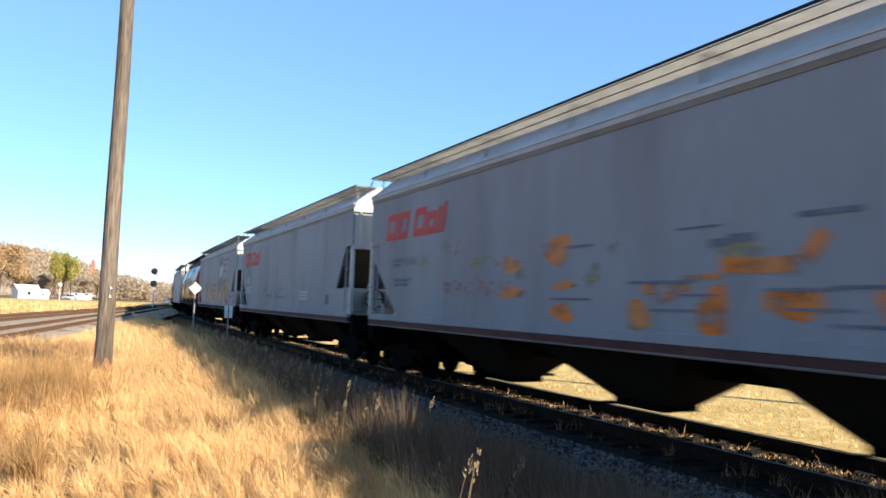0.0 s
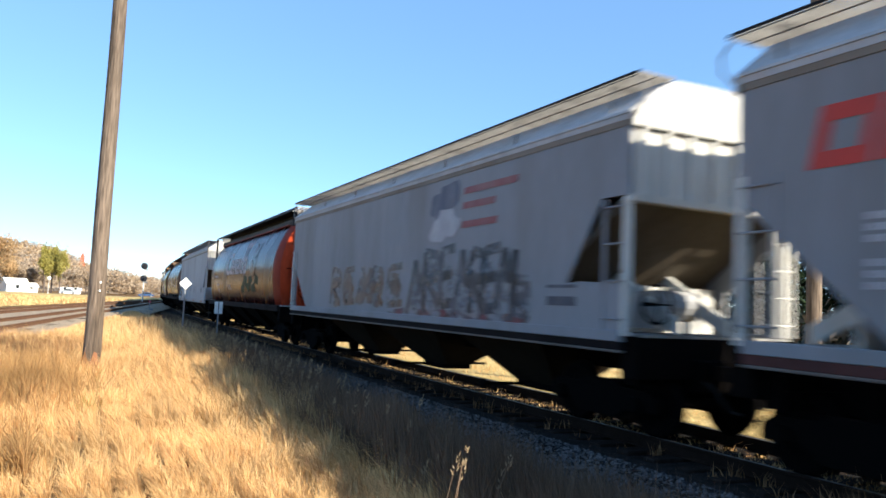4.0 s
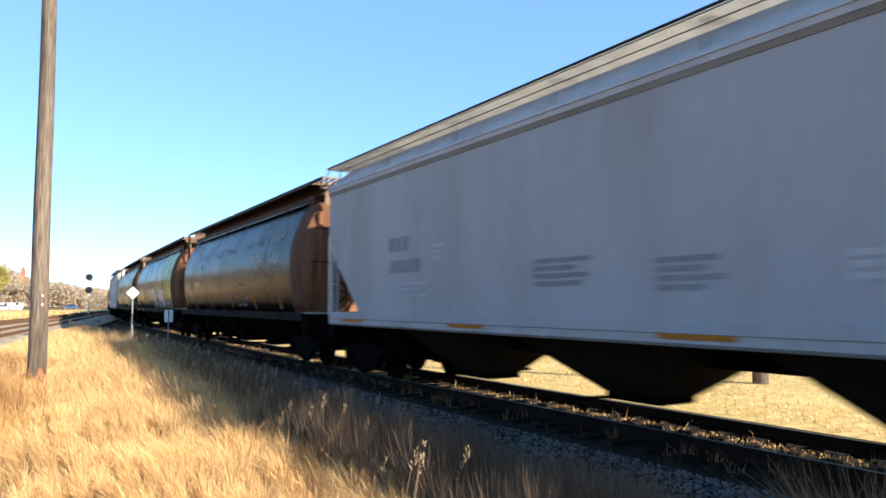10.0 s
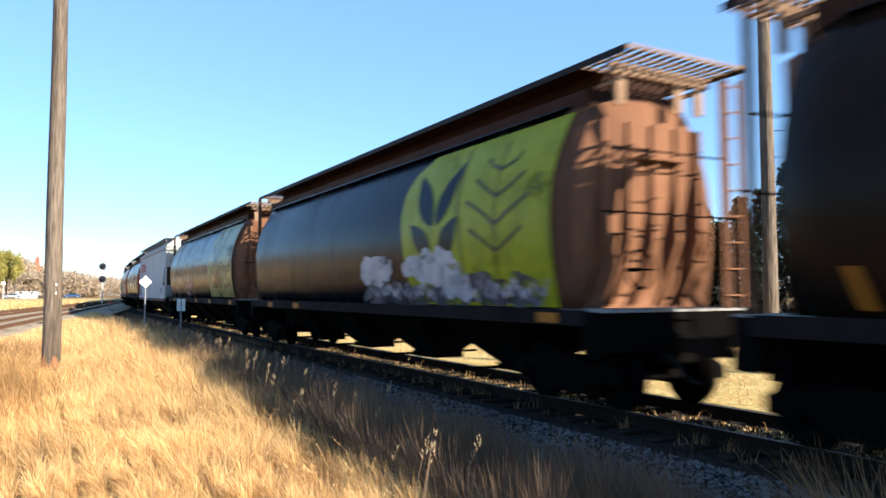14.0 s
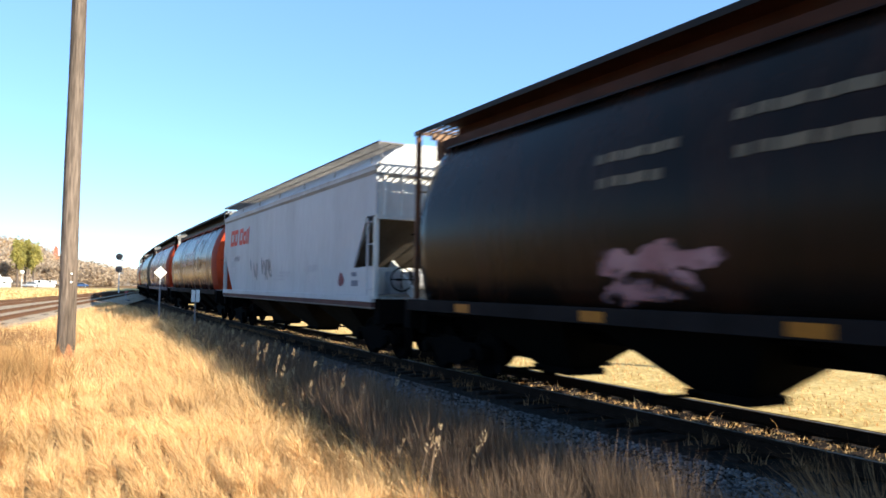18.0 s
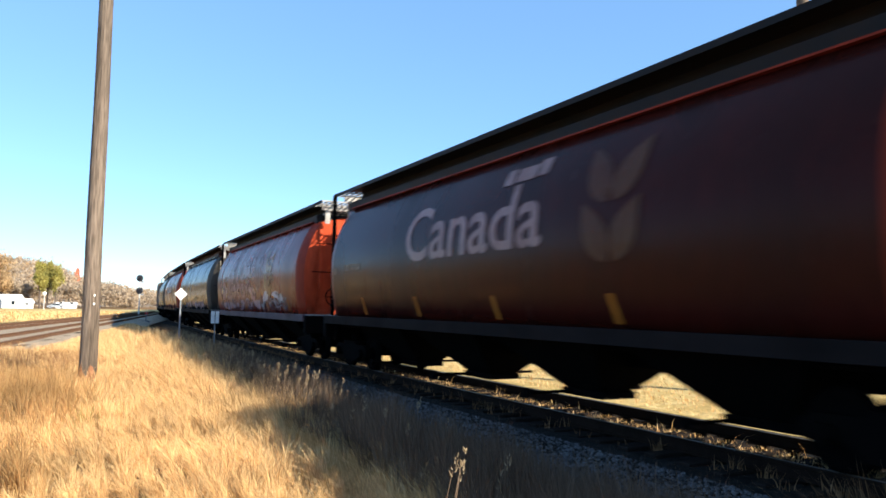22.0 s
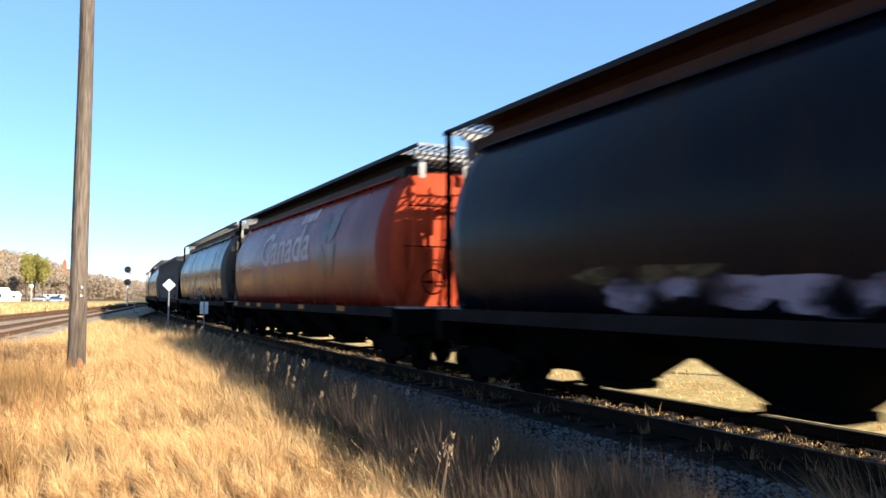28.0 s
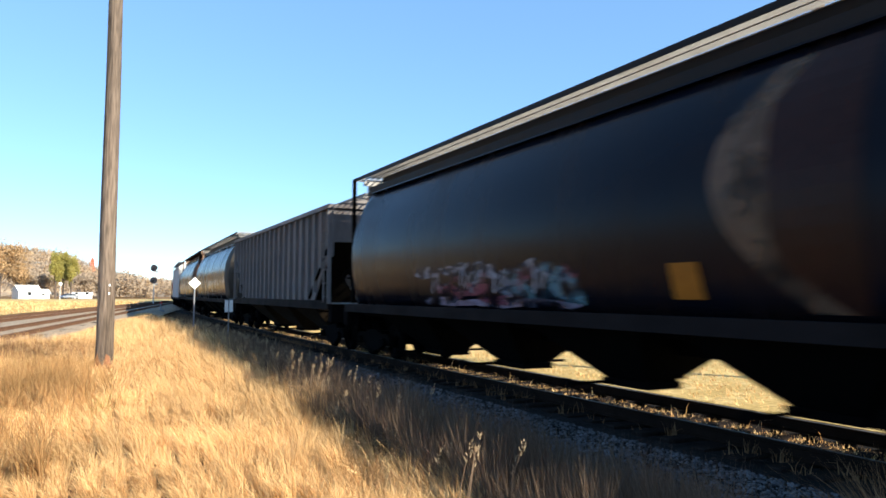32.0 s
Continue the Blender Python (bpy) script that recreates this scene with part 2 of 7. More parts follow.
M = {
    # weathered white, lowered further because the visible sides lie in shade
    "white": paint("weathered_white_paint", (0.31, 0.315, 0.335), (0.21, 0.20, 0.19), 0.55, 0.9, 0.2, 9.0, 0.05, amount=0.5, spread=0.06, spec=0.15),
    # stained slope-sheet white, with the shade of the open end put into it
    "white_shaded": paint("rust_stained_white_paint", (0.08, 0.068, 0.055), (0.045, 0.034, 0.025), 0.6, 1.6, 0.3, 10.0, 0.05, amount=0.6, spread=0.08, spec=0.1),
    # beige that paints the soft shading below the roof's curve
    "eave_shade": paint("dull_beige_paint", (0.20, 0.17, 0.14), (0.13, 0.10, 0.075), 0.55, 1.0, 0.6, 9.0, 0.05, amount=0.5),
    "red": paint("faded_red_paint", (0.15, 0.0185, 0.010), (0.065, 0.012, 0.008), 0.22, 0.8, 0.25, 8.0, 0.015, amount=0.8, spread=0.08, spec=0.075),
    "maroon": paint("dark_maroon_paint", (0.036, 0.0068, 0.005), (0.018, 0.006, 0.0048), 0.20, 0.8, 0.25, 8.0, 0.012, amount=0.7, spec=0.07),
    # the wagons' red again, brightened to orange for sunlit ends
    "red_end": paint("orange_red_end_paint", (0.42, 0.058, 0.020), (0.24, 0.034, 0.014), 0.6, 1.4, 0.3, 9.0, 0.05, amount=0.6),
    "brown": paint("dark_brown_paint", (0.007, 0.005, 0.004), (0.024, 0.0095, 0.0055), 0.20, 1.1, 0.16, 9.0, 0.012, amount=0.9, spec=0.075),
    "brown_end": paint("tan_brown_end_paint", (0.20, 0.092, 0.050), (0.10, 0.047, 0.028), 0.65, 1.8, 0.3, 9.0, 0.06, amount=0.7),
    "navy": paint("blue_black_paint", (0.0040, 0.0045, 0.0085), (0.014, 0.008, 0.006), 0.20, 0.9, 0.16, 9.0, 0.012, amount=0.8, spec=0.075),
    "navy_end": paint("dusty_grey_end_paint", (0.21, 0.185, 0.15), (0.05, 0.042, 0.035), 0.65, 1.8, 0.3, 9.0, 0.06, amount=0.9),
    "grey_ribbed": paint("dusty_grey_paint", (0.16, 0.145, 0.14), (0.085, 0.07, 0.065), 0.55, 1.0, 0.25, 9.0, 0.05, amount=0.7),
    "sill_red": paint("oxide_red_sill_paint", (0.075, 0.030, 0.027), (0.04, 0.024, 0.023), 0.6, 1.4, 1.0, 9.0, 0.05, spec=0.1),
    "sill_grey": paint("dirty_grey_sill_paint", (0.015, 0.012, 0.012), (0.008, 0.0065, 0.006), 0.7, 1.2, 1.0, 9.0, 0.05, spec=0.03),
    # grimy steel, taken to near black to deepen the shade under the wagons
    "steel_dark": paint("black_grimy_steel", (0.0035, 0.003, 0.003), (0.006, 0.0045, 0.0035), 0.85, 2.0, 1.0, 12.0, 0.1, spec=0.02),
    # hopper colour near black, standing for the shade below the wagons
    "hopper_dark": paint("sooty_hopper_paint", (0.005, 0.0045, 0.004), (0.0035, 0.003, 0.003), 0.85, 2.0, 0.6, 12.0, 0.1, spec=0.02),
    "galv": paint("dull_galvanised_steel", (0.30, 0.29, 0.28), (0.17, 0.145, 0.12), 0.6, 3.0, 1.0, 16.0, 0.05, metal=0.35),
    "grating": paint("dull_grey_grating_steel", (0.21, 0.20, 0.185), (0.12, 0.105, 0.09), 0.7, 3.0, 1.0, 16.0, 0.05),
    # shoulder paints: tones between sunlit and shaded, mixed into the colour
    "red_shoulder": paint("dusty_red_shoulder_paint", (0.21, 0.027, 0.012), (0.12, 0.018, 0.010), 0.5, 1.4, 0.3, 9.0, 0.05, amount=0.6),
    "brown_shoulder": paint("dusty_brown_shoulder_paint", (0.095, 0.045, 0.027), (0.055, 0.026, 0.017), 0.55, 1.4, 0.3, 9.0, 0.05, amount=0.7),
    "navy_shoulder": paint("dusty_black_shoulder_paint", (0.060, 0.053, 0.045), (0.020, 0.017, 0.015), 0.55, 1.4, 0.3, 9.0, 0.05, amount=0.8),
    "white_dull": paint("dirty_white_paint", (0.225, 0.23, 0.25), (0.15, 0.142, 0.135), 0.55, 0.9, 0.2, 9.0, 0.05, amount=0.55, spread=0.06, spec=0.15),
    "white_fresh": paint("fresh_white_paint", (0.37, 0.375, 0.395), (0.27, 0.265, 0.26), 0.55, 0.9, 0.2, 9.0, 0.05, amount=0.45, spread=0.06, spec=0.15),
    "grate_rust": paint("dusty_tan_grating_steel", (0.27, 0.17, 0.11), (0.15, 0.085, 0.05), 0.7, 3.0, 1.0, 16.0, 0.05),
    "roof_pale": paint("stained_pale_roof_paint", (0.40, 0.40, 0.41), (0.27, 0.245, 0.22), 0.6, 0.9, 0.5, 9.0, 0.05, amount=0.5),
    "emblem_dim": paint("dim_emblem_line_paint", (0.07, 0.062, 0.024), (0.05, 0.045, 0.02), 0.22, 1.2, 0.6, 10.0, 0.01, amount=0.8),
    "board_black": paint("black_walkway_steel", (0.014, 0.014, 0.015), (0.03, 0.022, 0.018), 0.55, 2.0, 1.0, 12.0, 0.05),
    "board_brown": paint("rust_brown_walkway_steel", (0.040, 0.016, 0.010), (0.020, 0.010, 0.007), 0.6, 2.0, 1.0, 12.0, 0.05),
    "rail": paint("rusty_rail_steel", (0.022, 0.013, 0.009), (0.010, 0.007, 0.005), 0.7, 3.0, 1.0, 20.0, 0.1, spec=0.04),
    "rail_top": paint("polished_rail_head", (0.20, 0.18, 0.16), (0.10, 0.085, 0.07), 0.45, 3.0, 1.0, 20.0, 0.02, metal=0.6),
    "tie": paint("creosoted_tie_wood", (0.016, 0.012, 0.010), (0.034, 0.025, 0.02), 0.9, 3.0, 1.0, 20.0, 0.4, spec=0.05),
    "pole": paint("weathered_pole_wood", (0.155, 0.118, 0.090), (0.058, 0.044, 0.034), 0.85, 3.5, 0.10, 26.0, 0.7, amount=0.95, spread=0.40, spec=0.1),
    "pole_foot": paint("rust_orange_stained_wood", (0.30, 0.125, 0.06), (0.17, 0.095, 0.06), 0.85, 3.0, 0.1, 26.0, 0.6, spec=0.1),
    "sign_white": paint("white_reflective_sheet", (0.80, 0.80, 0.76), (0.62, 0.60, 0.54), 0.35, 2.0, 1.0, 12.0, 0.01, amount=0.3, spread=0.03),
    "post": paint("grey_post_steel", (0.23, 0.24, 0.26), (0.14, 0.12, 0.10), 0.5, 3.0, 1.0, 16.0, 0.05),
    "lens": paint("dark_lens_glass", (0.010, 0.012, 0.018), (0.02, 0.02, 0.02), 0.15, 3.0, 1.0, 16.0, 0.0),
    "signal_black": paint("matt_black_signal_paint", (0.016, 0.018, 0.026), (0.03, 0.03, 0.03), 0.6, 3.0, 1.0, 16.0, 0.02),
    "signal_mast": paint("pale_mast_paint", (0.62, 0.62, 0.60), (0.42, 0.38, 0.32), 0.5, 2.0, 1.0, 12.0, 0.02),
    "red_target": paint("red_target_enamel", (0.62, 0.03, 0.03), (0.45, 0.03, 0.03), 0.4, 2.0, 1.0, 12.0, 0.02),
    "letter_red": paint("red_letter_paint", (0.46, 0.060, 0.050), (0.36, 0.08, 0.07), 0.5, 2.0, 0.4, 12.0, 0.02, amount=0.6),
    "letter_white": paint("chalky_white_letter_paint", (0.46, 0.41, 0.42), (0.28, 0.22, 0.22), 0.5, 2.0, 0.4, 12.0, 0.02, amount=0.6),
    "letter_dim": paint("worn_pinkish_letter_paint", (0.30, 0.20, 0.19), (0.18, 0.09, 0.08), 0.22, 2.0, 0.4, 12.0, 0.02, amount=0.8),
    "mark_dark": paint("blue_black_stencil_paint", (0.10, 0.11, 0.15), (0.20, 0.20, 0.23), 0.5, 2.5, 0.4, 12.0, 0.02, amount=0.7),
    "mark_faint": paint("faded_grey_stencil_paint", (0.34, 0.34, 0.37), (0.44, 0.44, 0.46), 0.5, 2.5, 0.4, 12.0, 0.02, amount=0.7),
    "reflector": paint("amber_reflector_sheet", (0.32, 0.115, 0.014), (0.22, 0.08, 0.014), 0.4, 3.0, 1.0, 12.0, 0.01, amount=0.5),
    "spray_grey": paint("grey_spray_paint", (0.085, 0.085, 0.10), (0.17, 0.17, 0.19), 0.5, 2.0, 0.6, 10.0, 0.01, amount=0.7),
    "spray_wine": paint("wine_red_spray_paint", (0.15, 0.035, 0.045), (0.10, 0.05, 0.06), 0.5, 2.0, 0.6, 10.0, 0.01, amount=0.7),
    "spray_green": paint("faded_green_spray_paint", (0.016, 0.045, 0.02), (0.03, 0.025, 0.014), 0.5, 1.6, 0.6, 10.0, 0.01, amount=0.9),
    "gold": paint("faded_gold_emblem_paint", (0.24, 0.14, 0.045), (0.16, 0.07, 0.03), 0.22, 1.2, 0.6, 10.0, 0.01, amount=0.9),
    "gold_dim": paint("worn_gold_emblem_paint", (0.085, 0.036, 0.018), (0.06, 0.018, 0.012), 0.22, 1.2, 0.6, 10.0, 0.01, amount=0.9),
    "swirl": paint("faded_cream_swirl_paint", (0.115, 0.072, 0.046), (0.05, 0.028, 0.020), 0.22, 1.4, 0.4, 10.0, 0.01, amount=0.9),
    "swirl_red": paint("dull_oxide_swirl_paint", (0.024, 0.010, 0.0075), (0.016, 0.0075, 0.006), 0.22, 1.2, 0.6, 10.0, 0.01, amount=0.8),
    "thin_orange": sprayed("thin_orange_spray", (0.52, 0.15, 0.028), (0.42, 0.20, 0.09), 0.75, 2.2),
    "thin_yellow": sprayed("faded_yellow_overspray", (0.30, 0.25, 0.13), (0.28, 0.26, 0.19), 0.30, 2.0),
    "thin_red": sprayed("faded_red_overspray", (0.30, 0.10, 0.10), (0.28, 0.16, 0.16), 0.45, 4.0),
    "thin_dark": sprayed("worn_dark_spray", (0.045, 0.045, 0.055), (0.12, 0.12, 0.14), 0.75, 3.0),
    "thin_brown": sprayed("worn_brown_spray", (0.075, 0.05, 0.045), (0.16, 0.13, 0.13), 0.7, 3.0),
    "thin_white": sprayed("worn_white_spray", (0.42, 0.42, 0.46), (0.27, 0.27, 0.31), 0.85, 2.6),
    "thin_grey": sprayed("streaked_grey_spray", (0.19, 0.20, 0.24), (0.08, 0.085, 0.10), 0.45, 4.5),
    "thin_pink": sprayed("worn_pink_spray", (0.30, 0.17, 0.18), (0.20, 0.085, 0.09), 0.60, 2.6),
    "thin_lilac": sprayed("worn_lilac_spray", (0.25, 0.21, 0.27), (0.18, 0.13, 0.17), 0.6, 1.8),
    "thin_teal": sprayed("worn_teal_spray", (0.10, 0.20, 0.24), (0.06, 0.10, 0.13), 0.45, 3.5),
    "thin_wine": sprayed("worn_wine_spray", (0.16, 0.05, 0.07), (0.10, 0.04, 0.05), 0.5, 3.5),
    "thin_tan": sprayed("worn_tan_spray", (0.085, 0.066, 0.036), (0.045, 0.032, 0.02), 0.6, 1.6),
    "thin_olive": sprayed("worn_olive_spray", (0.22, 0.21, 0.075), (0.13, 0.115, 0.045), 0.95, 1.2),
    "thin_lime": sprayed("worn_lime_spray", (0.27, 0.285, 0.016), (0.17, 0.19, 0.012), 1.05, 1.2),
    "thin_cream": sprayed("worn_cream_spray", (0.105, 0.068, 0.045), (0.05, 0.03, 0.02), 0.75, 1.2),
    "thin_letter": sprayed("almost_gone_tan_letters", (0.06, 0.05, 0.042), (0.035, 0.028, 0.022), 0.45, 5.0),
    "thin_ink": sprayed("worn_blue_grey_ink", (0.11, 0.13, 0.165), (0.18, 0.20, 0.24), 0.9, 3.0),
    "thin_gold": sprayed("worn_gold_spray", (0.27, 0.15, 0.05), (0.16, 0.06, 0.03), 0.6, 2.0),
    "siding": paint("white_house_siding", (0.80, 0.80, 0.78), (0.68, 0.66, 0.62), 0.6, 0.6, 1.0, 5.0, 0.02, amount=0.3, spread=0.03),
    "shingle": paint("grey_roof_shingles", (0.16, 0.15, 0.145), (0.10, 0.09, 0.085), 0.8, 0.6, 1.0, 5.0, 0.2),
    "brick": paint("red_tower_brick", (0.42, 0.10, 0.055), (0.34, 0.11, 0.07), 0.8, 0.5, 1.0, 4.0, 0.1),
    "window_dark": paint("dark_window_glass", (0.02, 0.025, 0.03), (0.03, 0.03, 0.03), 0.12, 1.0, 1.0, 5.0, 0.0),
    "car_silver": paint("silver_car_paint", (0.42, 0.44, 0.47), (0.36, 0.38, 0.40), 0.25, 1.0, 1.0, 6.0, 0.0, metal=0.5),
    "car_blue": paint("blue_car_paint", (0.05, 0.10, 0.22), (0.05, 0.08, 0.16), 0.25, 1.0, 1.0, 6.0, 0.0, metal=0.3),
    "tyre": paint("black_tyre_rubber", (0.015, 0.015, 0.015), (0.03, 0.03, 0.03), 0.8, 3.0, 1.0, 12.0, 0.1),
    "wire": paint("black_wire", (0.03, 0.03, 0.03), (0.05, 0.05, 0.05), 0.6, 3.0, 1.0, 12.0, 0.0),
    "insulator": paint("brown_insulator_glaze", (0.12, 0.06, 0.04), (0.08, 0.05, 0.04), 0.25, 3.0, 1.0, 12.0, 0.0),
    "ground": soil("dry_grass_soil", (0.22, 0.13, 0.06), (0.15, 0.09, 0.043), (0.27, 0.17, 0.08), 0.2, 7.0),
    "straw": soil("mown_straw_field", (0.50, 0.365, 0.15), (0.38, 0.265, 0.10), (0.58, 0.44, 0.21), 0.3, 9.0, 0.5),
    # oily stone, darkened further so the train's shade is in the colour
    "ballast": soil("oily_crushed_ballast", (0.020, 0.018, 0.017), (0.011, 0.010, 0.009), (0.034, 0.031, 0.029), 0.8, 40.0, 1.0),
    "ballast_pale": soil("tan_crushed_ballast", (0.33, 0.26, 0.185), (0.22, 0.165, 0.115), (0.41, 0.34, 0.25), 1.6, 30.0, 1.0),
    "asphalt": soil("worn_asphalt", (0.10, 0.095, 0.09), (0.07, 0.065, 0.06), (0.13, 0.12, 0.11), 0.4, 20.0, 0.3),
    # hillside colour lightened: distance haze is mixed into it
    "hill": soil("leafless_hillside", (0.43, 0.335, 0.24), (0.38, 0.295, 0.21), (0.45, 0.345, 0.235), 0.02, 0.4, 0.05),
    "stone": island("ballast_stones", (0.025, 0.025, 0.027), (0.17, 0.168, 0.17), 0.9),
    "blade": island("dry_grass_blades", (0.42, 0.215, 0.075), (1.0, 0.69, 0.34), 0.8, 0.35),
    "blade_red": island("russet_grass_blades", (0.33, 0.17, 0.070), (0.50, 0.31, 0.13), 0.85, 0.35),
    # stalk colour dimmed to carry the train's shade
    "reed_shaded": island("grey_straw_stalks", (0.085, 0.058, 0.041), (0.225, 0.155, 0.102), 0.9, 0.3),
    "plume": island("pale_seed_plumes", (0.25, 0.175, 0.10), (0.42, 0.31, 0.19), 0.9, 0.4),
    "weed_green": island("fading_green_weeds", (0.16, 0.15, 0.035), (0.34, 0.29, 0.075), 0.8, 0.35),
    "weed_brown": island("rusty_brown_weeds", (0.20, 0.10, 0.045), (0.34, 0.20, 0.10), 0.85, 0.3),
    "needles": island("dark_conifer_needles", (0.012, 0.026, 0.014), (0.040, 0.062, 0.028), 0.7, 0.1),
    "bark": paint("grey_brown_bark", (0.13, 0.10, 0.08), (0.07, 0.055, 0.045), 0.9, 3.0, 0.2, 16.0, 0.5),
    "leaf_lime": island("yellow_green_leaves", (0.34, 0.31, 0.085), (0.50, 0.43, 0.14), 0.85, 0.45),
    "leaf_rust": island("rusty_autumn_leaves", (0.40, 0.26, 0.13), (0.54, 0.37, 0.20), 0.85, 0.4),
    # twigs paled the same way, haze being part of their colour
    "twig": island("bare_twig_crowns", (0.40, 0.305, 0.21), (0.47, 0.365, 0.26), 0.95, 0.4),
    "bush": island("dim_bare_brush", (0.10, 0.075, 0.05), (0.22, 0.16, 0.10), 0.9, 0.2),
    # brighter copy of the wagons' white for the ends the sun strikes
    "white_end": paint("clean_white_paint", (0.55, 0.54, 0.51), (0.40, 0.37, 0.33), 0.6, 1.2, 0.3, 9.0, 0.05, amount=0.5, spread=0.06, spec=0.1),
    "white_sill": paint("pale_sill_paint", (0.34, 0.34, 0.35), (0.22, 0.20, 0.18), 0.55, 1.2, 1.0, 9.0, 0.05, amount=0.5, spec=0.15),
    "spray_faded": paint("faded_red_scrawl_paint", (0.24, 0.085, 0.09), (0.26, 0.16, 0.16), 0.5, 2.0, 0.6, 10.0, 0.01, amount=0.8),
    "sill_lip": paint("dusty_tan_sill_paint", (0.15, 0.125, 0.11), (0.08, 0.06, 0.05), 0.6, 1.2, 1.0, 9.0, 0.05, spec=0.1),
    "sill_plum": paint("dull_plum_sill_paint", (0.070, 0.054, 0.068), (0.04, 0.03, 0.034), 0.55, 1.2, 1.0, 9.0, 0.05, spec=0.08),
    # brown puts the light bounced off the straw into the pockets' colour
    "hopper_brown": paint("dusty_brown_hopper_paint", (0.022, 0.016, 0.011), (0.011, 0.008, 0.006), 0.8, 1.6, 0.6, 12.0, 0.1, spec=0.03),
    "rail_brown": paint("brown_rusty_rail_steel", (0.14, 0.075, 0.045), (0.075, 0.042, 0.028), 0.8, 3.0, 1.0, 20.0, 0.1, spec=0.1),
    "mark_dim": paint("worn_dark_stencil_paint", (0.17, 0.175, 0.20), (0.25, 0.25, 0.27), 0.5, 2.5, 0.4, 12.0, 0.02, amount=0.8),
    "letter_tan": paint("tan_letter_paint", (0.13, 0.10, 0.065), (0.06, 0.045, 0.03), 0.22, 2.5, 0.4, 12.0, 0.02, amount=0.8),
}

# ---- building tools ----
def part(name, bm, material, parent=None, label="", smooth=False):
    me = bpy.data.meshes.new(name)
    bm.normal_update()
    bm.to_mesh(me)
    bm.free()
    me.materials.append(material)
    if smooth:
        me.shade_smooth()
    ob = new(name, me)
    if parent:
        ob.parent = parent
    if label:
        tagged(ob, label=label)
    return ob


def shared(name, me, parent, m=None):
    ob = new(name, me)
    ob.parent = parent
    if m is not None:
        ob.matrix_basis = m
    return ob


def thing(name, m, label, category, group="", kind=""):
    ob = new(name)
    ob.matrix_basis = m
    return tagged(ob, label, category, group, kind)


def raw(name, verts, faces, material, parent=None):
    """A mesh from arrays of equal faces."""
    verts, faces = np.asarray(verts, np.float32).reshape(-1, 3), np.asarray(faces, np.int32)
    me = bpy.data.meshes.new(name)
    k = faces.shape[1]
    me.vertices.add(len(verts))
    me.vertices.foreach_set("co", verts.ravel())
    me.loops.add(faces.size)
    me.loops.foreach_set("vertex_index", faces.ravel())
    me.polygons.add(len(faces))
    me.polygons.foreach_set("loop_start", np.arange(0, faces.size, k, dtype=np.int32))
    me.update(calc_edges=True)
    me.materials.append(material)
    ob = new(name, me)
    if parent:
        ob.parent = parent
    return ob


def box(bm, x0, x1, y0, y1, z0, z1):
    v = [bm.verts.new(p) for p in ((x0, y0, z0), (x1, y0, z0), (x1, y1, z0), (x0, y1, z0), (x0, y0, z1), (x1, y0, z1), (x1, y1, z1), (x0, y1, z1))]
    for f in ((3, 2, 1, 0), (4, 5, 6, 7), (0, 1, 5, 4), (1, 2, 6, 5), (2, 3, 7, 6), (3, 0, 4, 7)):
        bm.faces.new([v[i] for i in f])
    return v


def slab(bm, points, push):
    """A flat outline with thickness: points in order, pushed by a vector."""
    a = [bm.verts.new(p) for p in points]
    b = [bm.verts.new(Vector(p) + Vector(push)) for p in points]
    n = len(a)
    bm.faces.new(a)
    bm.faces.new(b[::-1])
    for i in range(n):
        bm.faces.new([a[i], b[i], b[(i + 1) % n], a[(i + 1) % n]])
    bmesh.ops.recalc_face_normals(bm, faces=bm.faces)


def rod(bm, p, q, r, n=6, r2=None):
    p, q = Vector(p), Vector(q)
    d = (q - p).normalized()
    a = d.orthogonal().normalized()
    b = d.cross(a)
    r2 = r if r2 is None else r2
    lo = [bm.verts.new(p + (a * math.cos(2 * math.pi * i / n) + b * math.sin(2 * math.pi * i / n)) * r) for i in range(n)]
    hi = [bm.verts.new(q + (a * math.cos(2 * math.pi * i / n) + b * math.sin(2 * math.pi * i / n)) * r2) for i in range(n)]
    for i in range(n):
        bm.faces.new([lo[i], lo[(i + 1) % n], hi[(i + 1) % n], hi[i]])
    bm.faces.new(lo[::-1])
    bm.faces.new(hi)


def loft(bm, loops, cap0=True, cap1=True):
    rows = [[bm.verts.new(p) for p in lp] for lp in loops]
    for a, b in zip(rows, rows[1:]):
        n = len(a)
        for i in range(n):
            bm.faces.new([a[i], a[(i + 1) % n], b[(i + 1) % n], b[i]])
    if cap0:
        bm.faces.new(rows[0][::-1])
    if cap1:
        bm.faces.new(rows[-1])
    bmesh.ops.recalc_face_normals(bm, faces=bm.faces)


def soften(bm, w=0.01):
    bmesh.ops.bevel(bm, geom=list(bm.edges), offset=w, segments=1, affect='EDGES', profile=0.6)


# ---- the plan: the rails ----
TRACK_X, BEND_Y, BEND = 8.25, 9.2, 0.00092
GROUND = -0.28
RAIL = -0.32                 # top of the rails under the train


def track_x(y):
    return TRACK_X + BEND * max(y - BEND_Y, 0.0) ** 2 / 2


def height(x, y):
    """The lie of the land."""
    d = x - track_x(y)
    z = GROUND + 0.05 * noise.noise((x * 0.35, y * 0.35, 0.0)) + 0.02 * noise.noise((x * 1.3, y * 1.3, 3.0))
    fade = min(1.0, max(0.0, (y - 20.0) / 40.0))
    z += 0.05 * fade
    if d > 0:
        z -= 0.27
    k = min(1.0, max(0.0, (5.2 - abs(d)) / 1.9))
    k = k * k * (3.0 - 2.0 * k)
    return z * (1 - k) + (RAIL - 0.50) * k

